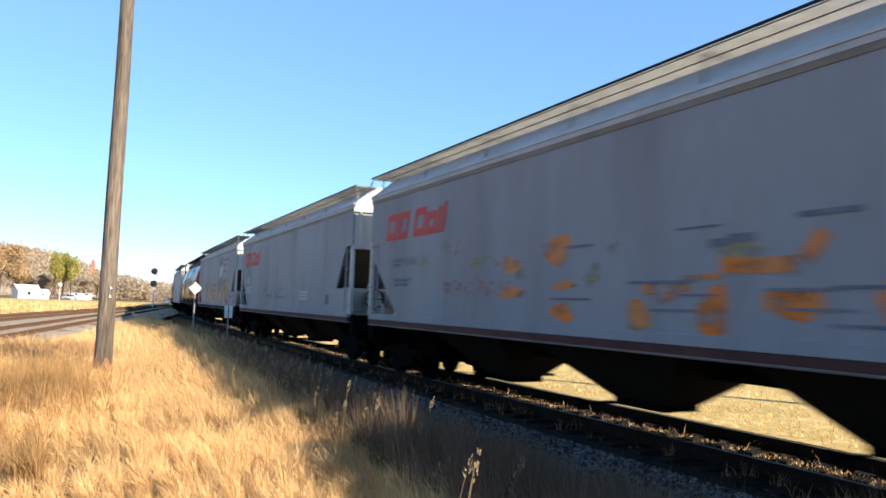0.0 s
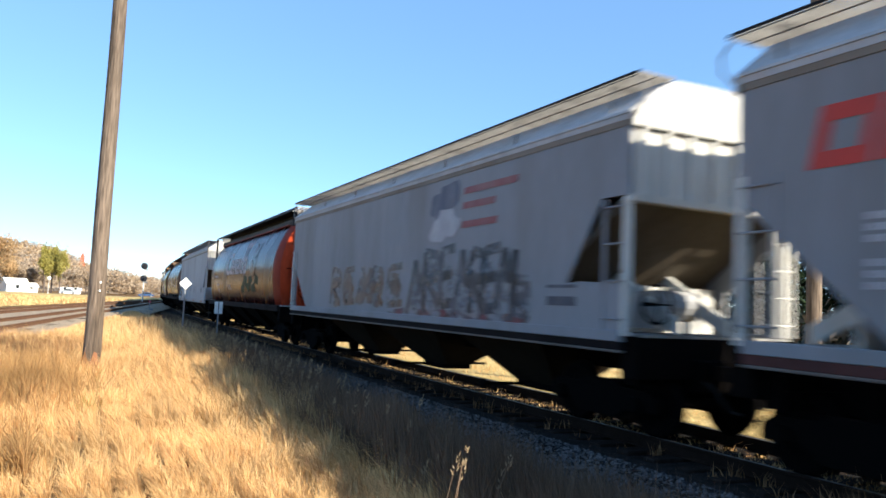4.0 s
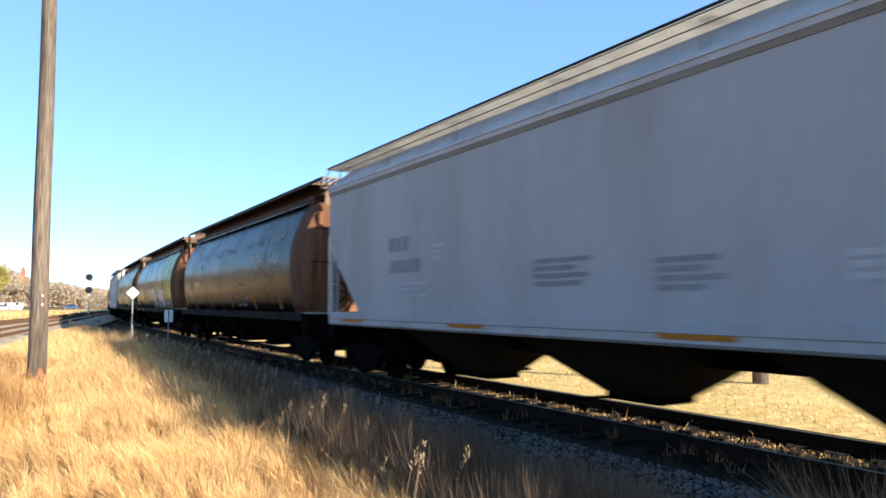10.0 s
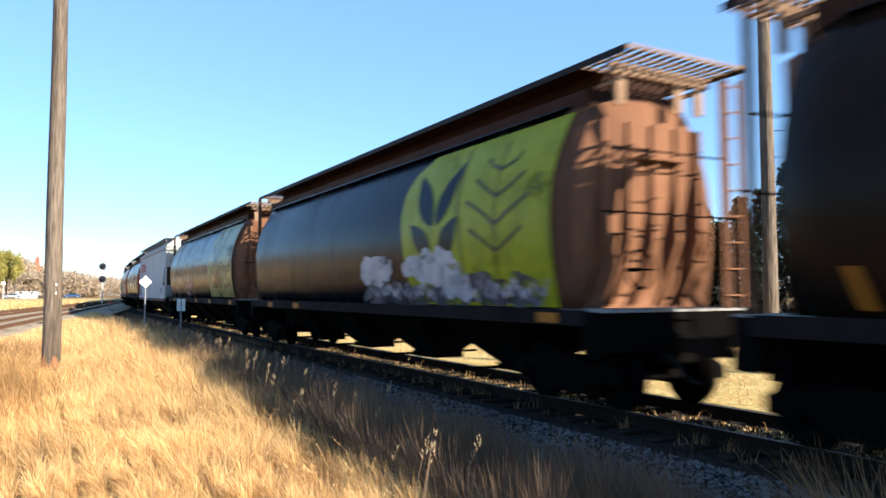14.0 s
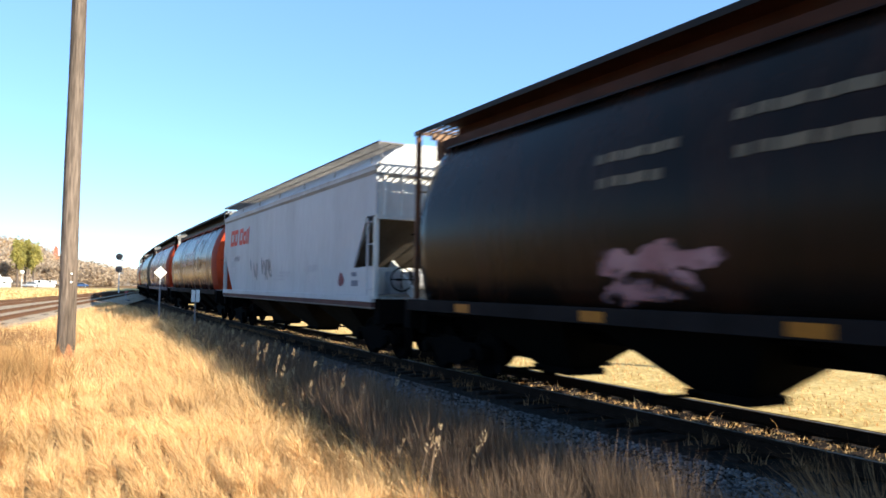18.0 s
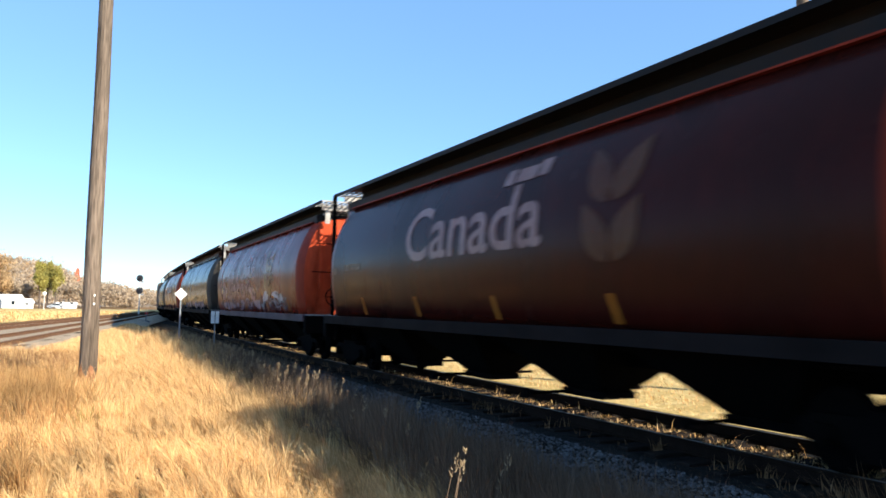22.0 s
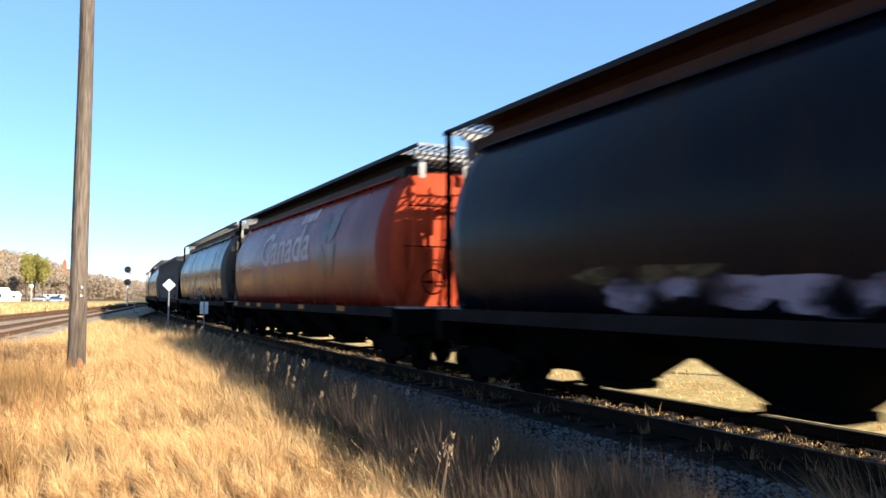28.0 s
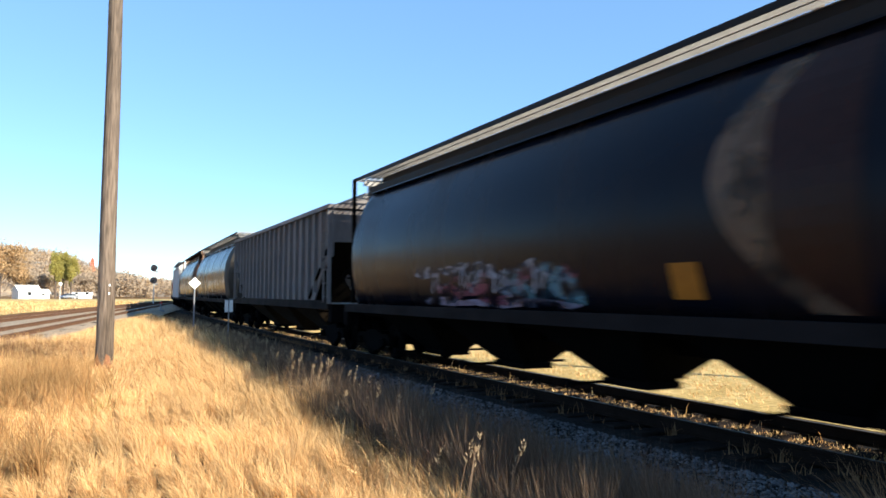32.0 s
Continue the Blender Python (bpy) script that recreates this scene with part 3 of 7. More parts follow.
# ---- ground ----
def ground_sheet():
    def axis(stops):
        out = []
        for a, b, n in stops:
            out += list(np.linspace(a, b, n, endpoint=False))
        return out
    xs = axis([(-2500, -300, 8), (-300, -60, 12), (-60, -16, 16), (-16, 24, 60), (24, 80, 16), (80, 400, 10), (400, 2500, 8)]) + [2500]
    ys = axis([(-1500, -60, 8), (-60, -6, 12), (-6, 60, 90), (60, 200, 30), (200, 700, 16), (700, 4000, 8)]) + [4000]
    verts = [(x, y, height(x, y)) for y in ys for x in xs]
    w = len(xs)
    faces = [(j * w + i, j * w + i + 1, (j + 1) * w + i + 1, (j + 1) * w + i) for j in range(len(ys) - 1) for i in range(w - 1)]
    ob = raw("ground", verts, faces, M["ground"])
    ob.data.shade_smooth()
    return tagged(ob, "dry autumn ground covered in straw-coloured grass", "ground", kind="structure")


ground_sheet()


def strip(name, x_of, half, y0, y1, n, z, material, label, category, crown=0.0):
    """A band laid along a line, a little above the ground."""
    verts, faces = [], []
    for k in range(n + 1):
        y = y0 + (y1 - y0) * k / n
        for u in (-1.0, -0.6, -0.2, 0.2, 0.6, 1.0):
            x = x_of(y) + u * half
            verts.append((x, y, z + crown * (1 - u * u) + 0.015 * noise.noise((x * 2, y * 2, 1.0))))
    for k in range(n):
        for i in range(5):
            a = k * 6 + i
            faces.append((a, a + 1, a + 7, a + 6))
    return tagged(raw(name, verts, faces, material), label, category, kind="structure")


def bed(name, x_of, y0, y1, n, prof, material, label):
    """A ballast bed of a given cross profile."""
    verts, faces = [], []
    m = len(prof)
    for k in range(n + 1):
        y = y0 + (y1 - y0) * k / n
        for u, z in prof:
            verts.append((x_of(y) + u + 0.04 * noise.noise((u * 3, y, 2.0)), y, z + 0.03 * noise.noise((u * 2.5, y * 2.5, 7.0))))
    for k in range(n):
        for i in range(m - 1):
            a = k * m + i
            faces.append((a, a + 1, a + m + 1, a + m))
    return tagged(raw(name, verts, faces, material), label, "ballast", kind="structure")


BED = ((-3.1, -0.42), (-2.6, -0.33), (-1.9, -0.25), (-1.45, -0.215), (-0.7, -0.225), (0, -0.23), (0.7, -0.225), (1.45, -0.215), (1.9, -0.26), (3.0, -0.45))
# bed under the train: its near-black colour includes the wagons' shade
bed("ballast_bed", track_x, -40, 170, 210, [(u, z + RAIL) for u, z in BED], M["ballast"], "crushed stone bed under the rails, darkened for the train's shade")


def rail_section(bm, x_of, y0, y1, n, side):
    """Flat-bottomed rail with foot, web and head, swept along the line; its top is z = 0."""
    prof = ((-0.07, -0.172), (0.07, -0.172), (0.07, -0.16), (0.012, -0.14), (0.012, -0.045), (0.036, -0.035), (0.036, -0.004), (0.028, 0.0), (-0.028, 0.0), (-0.036, -0.004), (-0.036, -0.035), (-0.012, -0.045), (-0.012, -0.14), (-0.07, -0.16))
    loops = []
    for k in range(n + 1):
        y = y0 + (y1 - y0) * k / n
        loops.append([(x_of(y) + side * 0.7535 + u, y, z) for u, z in prof])
    loft(bm, loops)


def track(name, x_of, y0, y1, n, label, step, count_near, rusty=False):
    tr = thing(name, Matrix.Identity(4), label, "railway track", kind="structure")
    for side in (-1, 1):
        bm = bmesh.new()
        rail_section(bm, x_of, y0, y1, n, side)
        part("rail", bm, M["rail_brown" if rusty else "rail"], tr, "rusty steel rail")
        bm = bmesh.new()
        loops = []
        for k in range(n + 1):
            y = y0 + (y1 - y0) * k / n
            loops.append([(x_of(y) + side * 0.7535 + u, y, z) for u, z in ((-0.026, 0.0015), (0.026, 0.0015), (0.024, 0.004), (-0.024, 0.004))])
        loft(bm, loops)
        part("rail_head", bm, M["rail_brown" if rusty else "rail_top"], tr, "" if rusty else "polished running surface")
    bm = bmesh.new()
    box(bm, -1.3, 1.3, -0.115, 0.115, -0.36, -0.178)
    soften(bm, 0.012)
    me = bpy.data.meshes.new("tie")
    bm.to_mesh(me)
    bm.free()
    me.materials.append(M["tie"])
    y, k = y0 + 0.3, 0
    while y < y1 and k < count_near:
        slope = (x_of(y + 0.5) - x_of(y - 0.5))
        shared("tie", me, tr, pose(x_of(y), y, 0.012 * math.sin(k * 7.3), 0, 0, -math.degrees(math.atan(slope)) + 0.8 * math.sin(k * 3.1)))
        y += step
        k += 1
    return tr


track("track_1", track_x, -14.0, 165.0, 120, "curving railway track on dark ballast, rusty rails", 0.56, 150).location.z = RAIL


def left_x(y):
    return -7.2 + 0.158 * y


def far_x(y):
    return -12.4 + 0.186 * y


for nm, fx, y0, y1, cap in (("track_2", left_x, -6.0, 150.0, 140), ("track_3", far_x, 4.0, 155.0, 100)):
    ob = track(nm, fx, y0, y1, 10, "straight railway track on pale gravel beyond the grass", 0.7, cap, True)
    ob.location.z = 0.06
bed("ballast_bed_2", lambda y: (left_x(y) + far_x(y)) / 2, -20, 150, 60, ((-4.9, -0.4), (-4.0, -0.14), (-2.5, -0.09), (0, -0.10), (2.5, -0.09), (3.9, -0.14), (4.6, -0.4)), M["ballast_pale"], "tan gravel bed of the straight tracks")


def stones():
    """Loose ballast stones on the shoulder that faces the grass."""
    rng = np.random.default_rng(5)
    base = np.array(((1, 0, -.3), (-.2, .9, -.35), (-.8, -.5, -.3), (.2, -.9, .1), (.5, .6, .45), (-.6, .3, .5)), np.float32)
    tri = np.array(((0, 4, 3), (4, 5, 3), (5, 2, 3), (1, 5, 4), (1, 2, 5), (0, 1, 4), (0, 3, 2), (0, 2, 1)), np.int32)
    n = 26000
    y = 3.0 + 30.0 * rng.random(n) ** 1.5
    u = -3.05 + 1.45 * rng.random(n) ** 1.3
    s = rng.uniform(0.014, 0.036, n)
    prof = np.array(BED)
    z = np.interp(u, prof[:, 0], prof[:, 1]) + RAIL + 0.012
    x = np.array([track_x(v) for v in y]) + u
    a = rng.random(n) * 6.283
    sq = rng.uniform(0.6, 1.3, (n, 3))
    p = base[None] * sq[:, None] * s[:, None, None]
    c, d = np.cos(a)[:, None], np.sin(a)[:, None]
    q = np.stack([p[..., 0] * c - p[..., 1] * d + x[:, None], p[..., 0] * d + p[..., 1] * c + y[:, None], p[..., 2] + z[:, None]], -1)
    f = tri[None] + (np.arange(n) * 6)[:, None, None]
    tagged(raw("ballast_stones", q, f.reshape(-1, 3), M["stone"]), "loose grey crushed stones beside the rails", "ballast", kind="stuff")


stones()
# the dry field on the town side
strip("town_field", lambda y: far_x(y) - 64.2, 60.0, 0, 152, 60, -0.195, M["straw"], "pale dry field between the tracks and the town", "field", 0.02)
# the mown field beyond the train
strip("straw_field", lambda y: track_x(y) + 13.7, 12.1, -60, 170, 90, -0.46, M["straw"], "sunlit mown straw field beyond the tracks", "field", 0.03)

# ---- grass ----
def blades(name, x, y, h, w, lean_x, lean_y, rng, material, label, curl=0.35, base=None):
    """Narrow bent blades: four triangles each, root to tip."""
    n = len(x)
    z0 = base if base is not None else np.array([height(a, b) for a, b in zip(x, y)])
    ang = rng.random(n) * math.pi
    wx, wy = np.cos(ang) * w, np.sin(ang) * w
    dx = lean_x + rng.normal(0, curl, n)
    dy = lean_y + rng.normal(0, curl, n)
    v = np.zeros((n, 5, 3), np.float32)
    for k, (s, ww) in enumerate(((0.0, 1.0), (0.55, 0.75))):
        cx, cy = x + dx * h * s * s * 0.9, y + dy * h * s * s * 0.9
        cz = z0 - 0.02 + h * s * (1 - 0.12 * s)
        v[:, 2 * k] = np.stack([cx - wx * ww, cy - wy * ww, cz], -1)
        v[:, 2 * k + 1] = np.stack([cx + wx * ww, cy + wy * ww, cz], -1)
    tip = np.sqrt(dx * dx + dy * dy)
    v[:, 4] = np.stack([x + dx * h, y + dy * h, z0 + h * np.maximum(0.25, 1 - 0.35 * tip)], -1)
    f = np.array(((0, 1, 3), (0, 3, 2), (2, 3, 4)))[None] + (np.arange(n) * 5)[:, None, None]
    return tagged(raw(name, v, f.reshape(-1, 3), material), label, "grass", kind="stuff")


def scatter(rng, n, y0, y1, power, x_lo, x_hi):
    y = y0 + (y1 - y0) * rng.random(n) ** power
    t = rng.random(n)
    lo, hi = np.array([x_lo(v) for v in y]), np.array([x_hi(v) for v in y])
    return lo + (hi - lo) * t, y


def tufted(rng, x, y, size):
    """Pull the roots together into tufts."""
    gx, gy = np.floor(x / size), np.floor(y / size)
    r = np.modf(np.abs(np.sin(gx * 12.9898 + gy * 78.233) * 43758.5453))[0]
    q = np.modf(np.abs(np.sin(gx * 39.346 + gy * 11.135) * 24634.6345))[0]
    cx, cy = (gx + 0.2 + 0.6 * r) * size, (gy + 0.2 + 0.6 * q) * size
    k = rng.uniform(0.2, 0.75, len(x))
    return x + (cx - x) * k, y + (cy - y) * k, r


def meadow():
    rng = np.random.default_rng(11)
    edge = lambda y: track_x(y) - 1.95
    # near sward, sunlit side
    x, y = scatter(rng, 380000, 2.6, 24.0, 1.6, lambda v: -1.2 - 0.20 * v, lambda v: min(2.5 + 0.06 * v, edge(v)))
    x, y, r = tufted(rng, x, y, 0.22)
    keep = (np.hypot(x, y) > 2.2)
    x, y, r = x[keep], y[keep], r[keep]
    h = rng.uniform(0.10, 0.30, len(x)) * (0.65 + 0.6 * r) * (1 + np.clip((y - 6.0) / 12.0, 0, 1) * 1.1 + np.clip((x - 0.8) / 1.5, 0, 1) * 0.5)
    way = np.array([2.6 * noise.noise((a * 0.9, b * 0.9, 5.0)) + 1.4 * noise.noise((a * 2.6, b * 2.6, 9.0)) for a, b in zip(x, y)]) + 2.7
    bend = 0.55 + 0.25 * np.sin(way * 2.0)
    blades("dry_grass", x, y, h, rng.uniform(0.0010, 0.0026, len(x)) * (0.75 + y / 9), np.cos(way) * bend, np.sin(way) * bend, rng, M["blade"], "dense straw-yellow dry grass in the sun", 0.34)
    # towards the rails: taller, thinner, greyed to deepen the train's shade
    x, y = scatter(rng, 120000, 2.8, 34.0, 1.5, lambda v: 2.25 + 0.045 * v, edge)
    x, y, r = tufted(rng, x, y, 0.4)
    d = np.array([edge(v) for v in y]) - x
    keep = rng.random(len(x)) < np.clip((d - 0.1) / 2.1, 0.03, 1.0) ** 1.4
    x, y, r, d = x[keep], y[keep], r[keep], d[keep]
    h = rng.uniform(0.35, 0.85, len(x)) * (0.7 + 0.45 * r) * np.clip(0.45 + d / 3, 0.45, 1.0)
    blades("tall_grass", x, y, h, rng.uniform(0.0015, 0.0034, len(x)) * (0.8 + y / 14), -0.10, 0.0, rng, M["reed_shaded"], "tall dry grass beside the ballast, coloured grey-brown for the train's shade", 0.16)
    # further back
    x, y = scatter(rng, 130000, 17.0, 130.0, 1.7, lambda v: left_x(v) + 1.3 + 0.5 * math.sin(v * 0.9), lambda v: edge(v) + 0.3)
    h = rng.uniform(0.40, 0.95, len(x)) * np.clip((y - 8) / 16, 0.55, 1.0) * np.clip((x - np.array([left_x(v) for v in y]) - 0.8) / 5.0, 0.18, 1.0)
    # blades on the train's shaded side take the darker stalk colour
    side = x > np.array([track_x(v) - 4.9 for v in y]) + rng.normal(0, 0.3, len(x))
    blades("distant_stalks", x[side], y[side], h[side] * 0.8, rng.uniform(0.004, 0.008, side.sum()) * (0.6 + y[side] / 50), -0.1, 0.0, rng, M["reed_shaded"], "stalks running along the ballast, coloured grey-brown for the train's shade", 0.2)
    x, y, h = x[~side], y[~side], h[~side]
    blades("distant_grass", x, y, h, rng.uniform(0.005, 0.012, len(x)) * (0.6 + y / 50), -0.2, 0.0, rng, M["blade"], "golden dry grass running along the tracks", 0.25)
    # russet patch by the pole
    x, y = scatter(rng, 26000, 7.0, 22.0, 1.2, lambda v: -0.21 * v - 0.9, lambda v: -0.06 * v + 0.2)
    x, y, r = tufted(rng, x, y, 0.5)
    keep = r > 0.45
    x, y = x[keep], y[keep]
    blades("russet_grass", x, y, rng.uniform(0.25, 0.6, len(x)), rng.uniform(0.003, 0.007, len(x)), -0.2, 0.0, rng, M["blade_red"], "russet patches of dry grass round the pole", 0.3)
    # the dark patches left of the pole
    for px, py, sx, sy, n, mt, nm, lb in ((-0.45, 13.2, 0.4, 1.3, 9000, "blade_red", "russet_weeds", "rust-brown patch of dry weeds by the pole"), (-0.95, 19.5, 0.9, 1.3, 7000, "weed_brown", "brown_weeds", "dull brown weeds beyond the pole")):
        x, y = rng.normal(px, sx, n), rng.normal(py, sy, n)
        x, y, r = tufted(rng, x, y, 0.3)
        blades(nm, x, y, rng.uniform(0.3, 0.72, n), rng.uniform(0.004, 0.008, n), -0.1, 0.0, rng, M[mt], lb, 0.3)
    # sunlit grass beyond the straight tracks
    x, y = scatter(rng, 30000, 14.0, 150.0, 1.3, lambda v: far_x(v) - 34.0, lambda v: far_x(v) - 4.2)
    blades("field_grass", x, y, rng.uniform(0.12, 0.4, len(x)), rng.uniform(0.015, 0.04, len(x)) * (0.5 + y / 70), -0.2, 0.0, rng, M["blade"], "pale dry grass between the tracks and the town", 0.4)
    # green weeds
    x, y = scatter(rng, 6000, 10.0, 24.0, 1.1, lambda v: -0.25 * v, lambda v: 0.02 * v)
    x, y, r = tufted(rng, x, y, 0.8)
    keep = r > 0.72
    x, y = x[keep], y[keep]
    blades("green_weeds", x, y, rng.uniform(0.2, 0.5, len(x)), rng.uniform(0.004, 0.009, len(x)), 0.0, 0.0, rng, M["weed_green"], "fading green weeds among the dry grass", 0.35)
    # field beyond the train
    x, y = scatter(rng, 60000, -2.0, 60.0, 1.2, lambda v: track_x(v) + 1.75, lambda v: track_x(v) + 24.0)
    blades("stubble", x, y, rng.uniform(0.04, 0.13, len(x)), rng.uniform(0.006, 0.014, len(x)), -0.3, 0.2, rng, M["blade"], "short sunlit straw stubble beyond the train", 0.6, base=np.full(len(x), -0.45))
    # the same sward round and behind the viewer
    x, y = scatter(rng, 90000, -9.0, 3.4, 1.0, lambda v: -7.0, lambda v: 2.5)
    x, y, r = tufted(rng, x, y, 0.26)
    keep = (np.hypot(x, y) > 0.5) & ((y < 2.6) | (x < -1.8))
    x, y, r = x[keep], y[keep], r[keep]
    blades("nearby_grass", x, y, rng.uniform(0.12, 0.34, len(x)), rng.uniform(0.003, 0.006, len(x)), -0.15, -0.08, rng, M["blade"], "straw-yellow dry grass underfoot", 0.6)
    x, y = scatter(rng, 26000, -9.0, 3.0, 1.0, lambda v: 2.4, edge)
    blades("nearby_stalks", x, y, rng.uniform(0.3, 0.75, len(x)), rng.uniform(0.003, 0.006, len(x)), -0.1, 0.0, rng, M["reed_shaded"], "stalks beside the ballast, coloured grey-brown for the train's shade", 0.2)
    # straw litter and weeds between the rails
    x, y = scatter(rng, 16000, 2.0, 60.0, 1.2, lambda v: track_x(v) - 0.66, lambda v: track_x(v) + 0.62)
    blades("track_weeds", x, y, rng.uniform(0.015, 0.05, len(x)) + (rng.random(len(x)) < 0.025) * rng.uniform(0.06, 0.2, len(x)), rng.uniform(0.004, 0.010, len(x)), 0.0, 0.0, rng, M["blade"], "dry straw and weeds between the rails", 0.7, base=np.full(len(x), RAIL - 0.185))
    # weeds along the rails
    x, y = scatter(rng, 2600, 2.0, 40.0, 1.2, lambda v: track_x(v) - 1.15, lambda v: track_x(v) - 0.86)
    x, y, r = tufted(rng, x, y, 0.45)
    keep = r > 0.4
    x, y = x[keep], y[keep]
    blades("rail_weeds", x, y, rng.uniform(0.06, 0.26, len(x)), rng.uniform(0.004, 0.009, len(x)), 0.0, 0.0, rng, M["weed_brown"], "small brown weeds along the rail", 0.3, base=np.full(len(x), RAIL - 0.23))


meadow()


def plumes():
    """Tall stalks with feathery seed heads, on the edge of the train's shadow."""
    rng = np.random.default_rng(21)
    sv, sf, pv, pf = [], [], [], []
    spots = [(2.06, 3.97, 0.74), (2.02, 4.02, 0.70), (2.09, 3.99, 0.66)]
    while len(spots) < 230:
        y = 4.2 + 26 * rng.random() ** 1.1
        x = 2.0 + 0.06 * y + abs(rng.normal(0, 0.4)) * (1.0 if rng.random() < 0.8 else 2.6)
        if x < track_x(y) - 3.2 and (y > 7.0 or rng.random() < 0.3):
            spots.append((x, y, rng.uniform(0.40, 0.78)))
    for x, y, h in spots:
        z = height(x, y)
        lx, ly = rng.normal(0.04, 0.06), rng.normal(0, 0.06)
        w = 0.0022 + 0.00012 * y
        b = len(sv)
        for s in (0.0, 0.5, 1.0):
            cx, cy = x + lx * s * s, y + ly * s * s
            sv += [(cx - w, cy, z + h * s), (cx + w, cy, z + h * s)]
        sf += [(b, b + 1, b + 3, b + 2), (b + 2, b + 3, b + 5, b + 4)]
        top = (x + lx, y + ly, z + h)
        for k in range(11):
            u = rng.random()
            a = rng.random() * 6.283
            q = 0.006 + 0.014 * math.sin(math.pi * min(1.0, u + 0.15))
            px, py, pz = top[0] + math.cos(a) * q * 0.6 + 0.03 * u, top[1] + math.sin(a) * q * 0.6, top[2] - 0.03 + 0.12 * u
            ln, wd = rng.uniform(0.018, 0.034), 0.004 + 0.0003 * y
            ex, ey, ez = math.cos(a) * ln * 0.6, math.sin(a) * ln * 0.6, ln
            b = len(pv)
            pv += [(px - wd, py, pz), (px + wd, py, pz), (px + ex, py + ey, pz + ez)]
            pf.append((b, b + 1, b + 2))
    st = tagged(raw("seed_stalks", sv, sf, M["reed_shaded"]), "tall dry stalks with feathery seed heads", "grass", kind="stuff")
    raw("seed_heads", pv, pf, M["plume"], st)


plumes()


def bush(x, y, h, w, seed, label):
    """A leafless clump of thin brown twigs."""
    rng = np.random.default_rng(seed)
    n = 1500
    a, r = rng.random(n) * 6.283, w * 0.35 * rng.random(n) ** 0.6
    bx, by = x + r * np.cos(a), y + r * np.sin(a)
    hh = h * rng.uniform(0.35, 1.0, n)
    lx, ly = np.cos(a) * w * 0.5 / h, np.sin(a) * w * 0.5 / h
    ob = blades("dry_bush", bx, by, hh, rng.uniform(0.003, 0.007, n), lx, ly, rng, M["weed_brown"], label, 0.28)
    ob["category"], ob["kind"] = "bush", ""


bush(5.0, 2.9, 1.35, 1.2, 33, "leafless brown bush at the foot of the ballast")
bush(4.7, 1.6, 0.95, 0.9, 34, "low brown bush beside the ballast")

# ---- the train ----
CACHE = {}
W = 1.58                     # half the width of a wagon
NOSE = 8.3                   # from a wagon's middle to the end of its body


LONGER = [0.36]              # metres by which a kind of wagon is drawn out at each end


def drawn(y):
    return y + math.copysign(LONGER[0], y) * min(1.0, abs(y) / 5.5)


def cached(name, key, build, material, parent, m=None, label="", smooth=False):
    """A part whose mesh is shared by all wagons that have it in that material."""
    k = (key, material.name, LONGER[0])
    placed = m is not None and abs(m.translation.y) > 0.01
    if placed:
        m = Matrix.Translation((0, drawn(m.translation.y) - m.translation.y, 0)) @ m
    if k not in CACHE:
        bm = bmesh.new()
        build(bm)
        if not placed and key not in ("side_frame", "springs", "wheelset", "gate"):
            for v in bm.verts:
                v.co.y = drawn(v.co.y)
        bm.normal_update()
        me = bpy.data.meshes.new(name)
        bm.to_mesh(me)
        bm.free()
        me.materials.append(material)
        if smooth:
            me.shade_smooth()
        CACHE[k] = me
    ob = shared(name, CACHE[k], parent, m)
    if label:
        tagged(ob, label=label)
    return ob


FLIP = pose(0, 0, 0, 0, 0, 180)


def wheelset_mesh(bm):
    rod(bm, (-1.05, 0, 0), (1.05, 0, 0), 0.075, 10)
    for s in (-1, 1):
        prof = ((0.67, 0.49), (0.70, 0.49), (0.715, 0.46), (0.80, 0.452), (0.80, 0.38), (0.775, 0.36), (0.77, 0.16), (0.82, 0.14), (0.82, 0.09))
        loops = [[(s * x, r * math.cos(2 * math.pi * i / 24), r * math.sin(2 * math.pi * i / 24)) for i in range(24)] for x, r in prof]
        loft(bm, loops)


def side_frame_mesh(bm):
    top = [(-1.22, 0.56), (-1.05, 0.66), (-0.55, 0.66), (-0.35, 0.74), (0.35, 0.74), (0.55, 0.66), (1.05, 0.66), (1.22, 0.56), (1.22, 0.38), (1.0, 0.36), (0.72, 0.40), (0.42, 0.22), (-0.42, 0.22), (-0.72, 0.40), (-1.0, 0.36), (-1.22, 0.38)]
    slab(bm, [(-0.07, y, z) for y, z in top], (0.14, 0, 0))
    for y in (-0.89, 0.89):
        rod(bm, (-0.17, y, 0.457), (0.1, y, 0.457), 0.115, 12)
        for k in range(3):
            a = k * 2.094
            rod(bm, (-0.19, y + 0.06 * math.cos(a), 0.457 + 0.06 * math.sin(a)), (-0.16, y + 0.06 * math.cos(a), 0.457 + 0.06 * math.sin(a)), 0.018, 6)


def spring_mesh(bm):
    prof = [(0.075 if k % 2 else 0.055, 0.28 + k * 0.0235) for k in range(14)]
    loft(bm, [[(r * math.cos(2 * math.pi * i / 10), r * math.sin(2 * math.pi * i / 10), z) for i in range(10)] for r, z in prof])


def bolster_mesh(bm):
    box(bm, -1.0, 1.0, -0.2, 0.2, 0.48, 0.72)
    box(bm, -0.35, 0.35, -0.3, 0.3, 0.72, 1.10)


def coupler_mesh(bm):
    box(bm, -0.08, 0.08, 0.0, 0.71, 0.74, 0.94)
    slab(bm, [(-0.15, 0.65, 0.70), (0.17, 0.65, 0.70), (0.19, 0.83, 0.70), (0.06, 0.87, 0.70), (0.02, 0.77, 0.70), (-0.15, 0.85, 0.70)], (0, 0, 0.28))


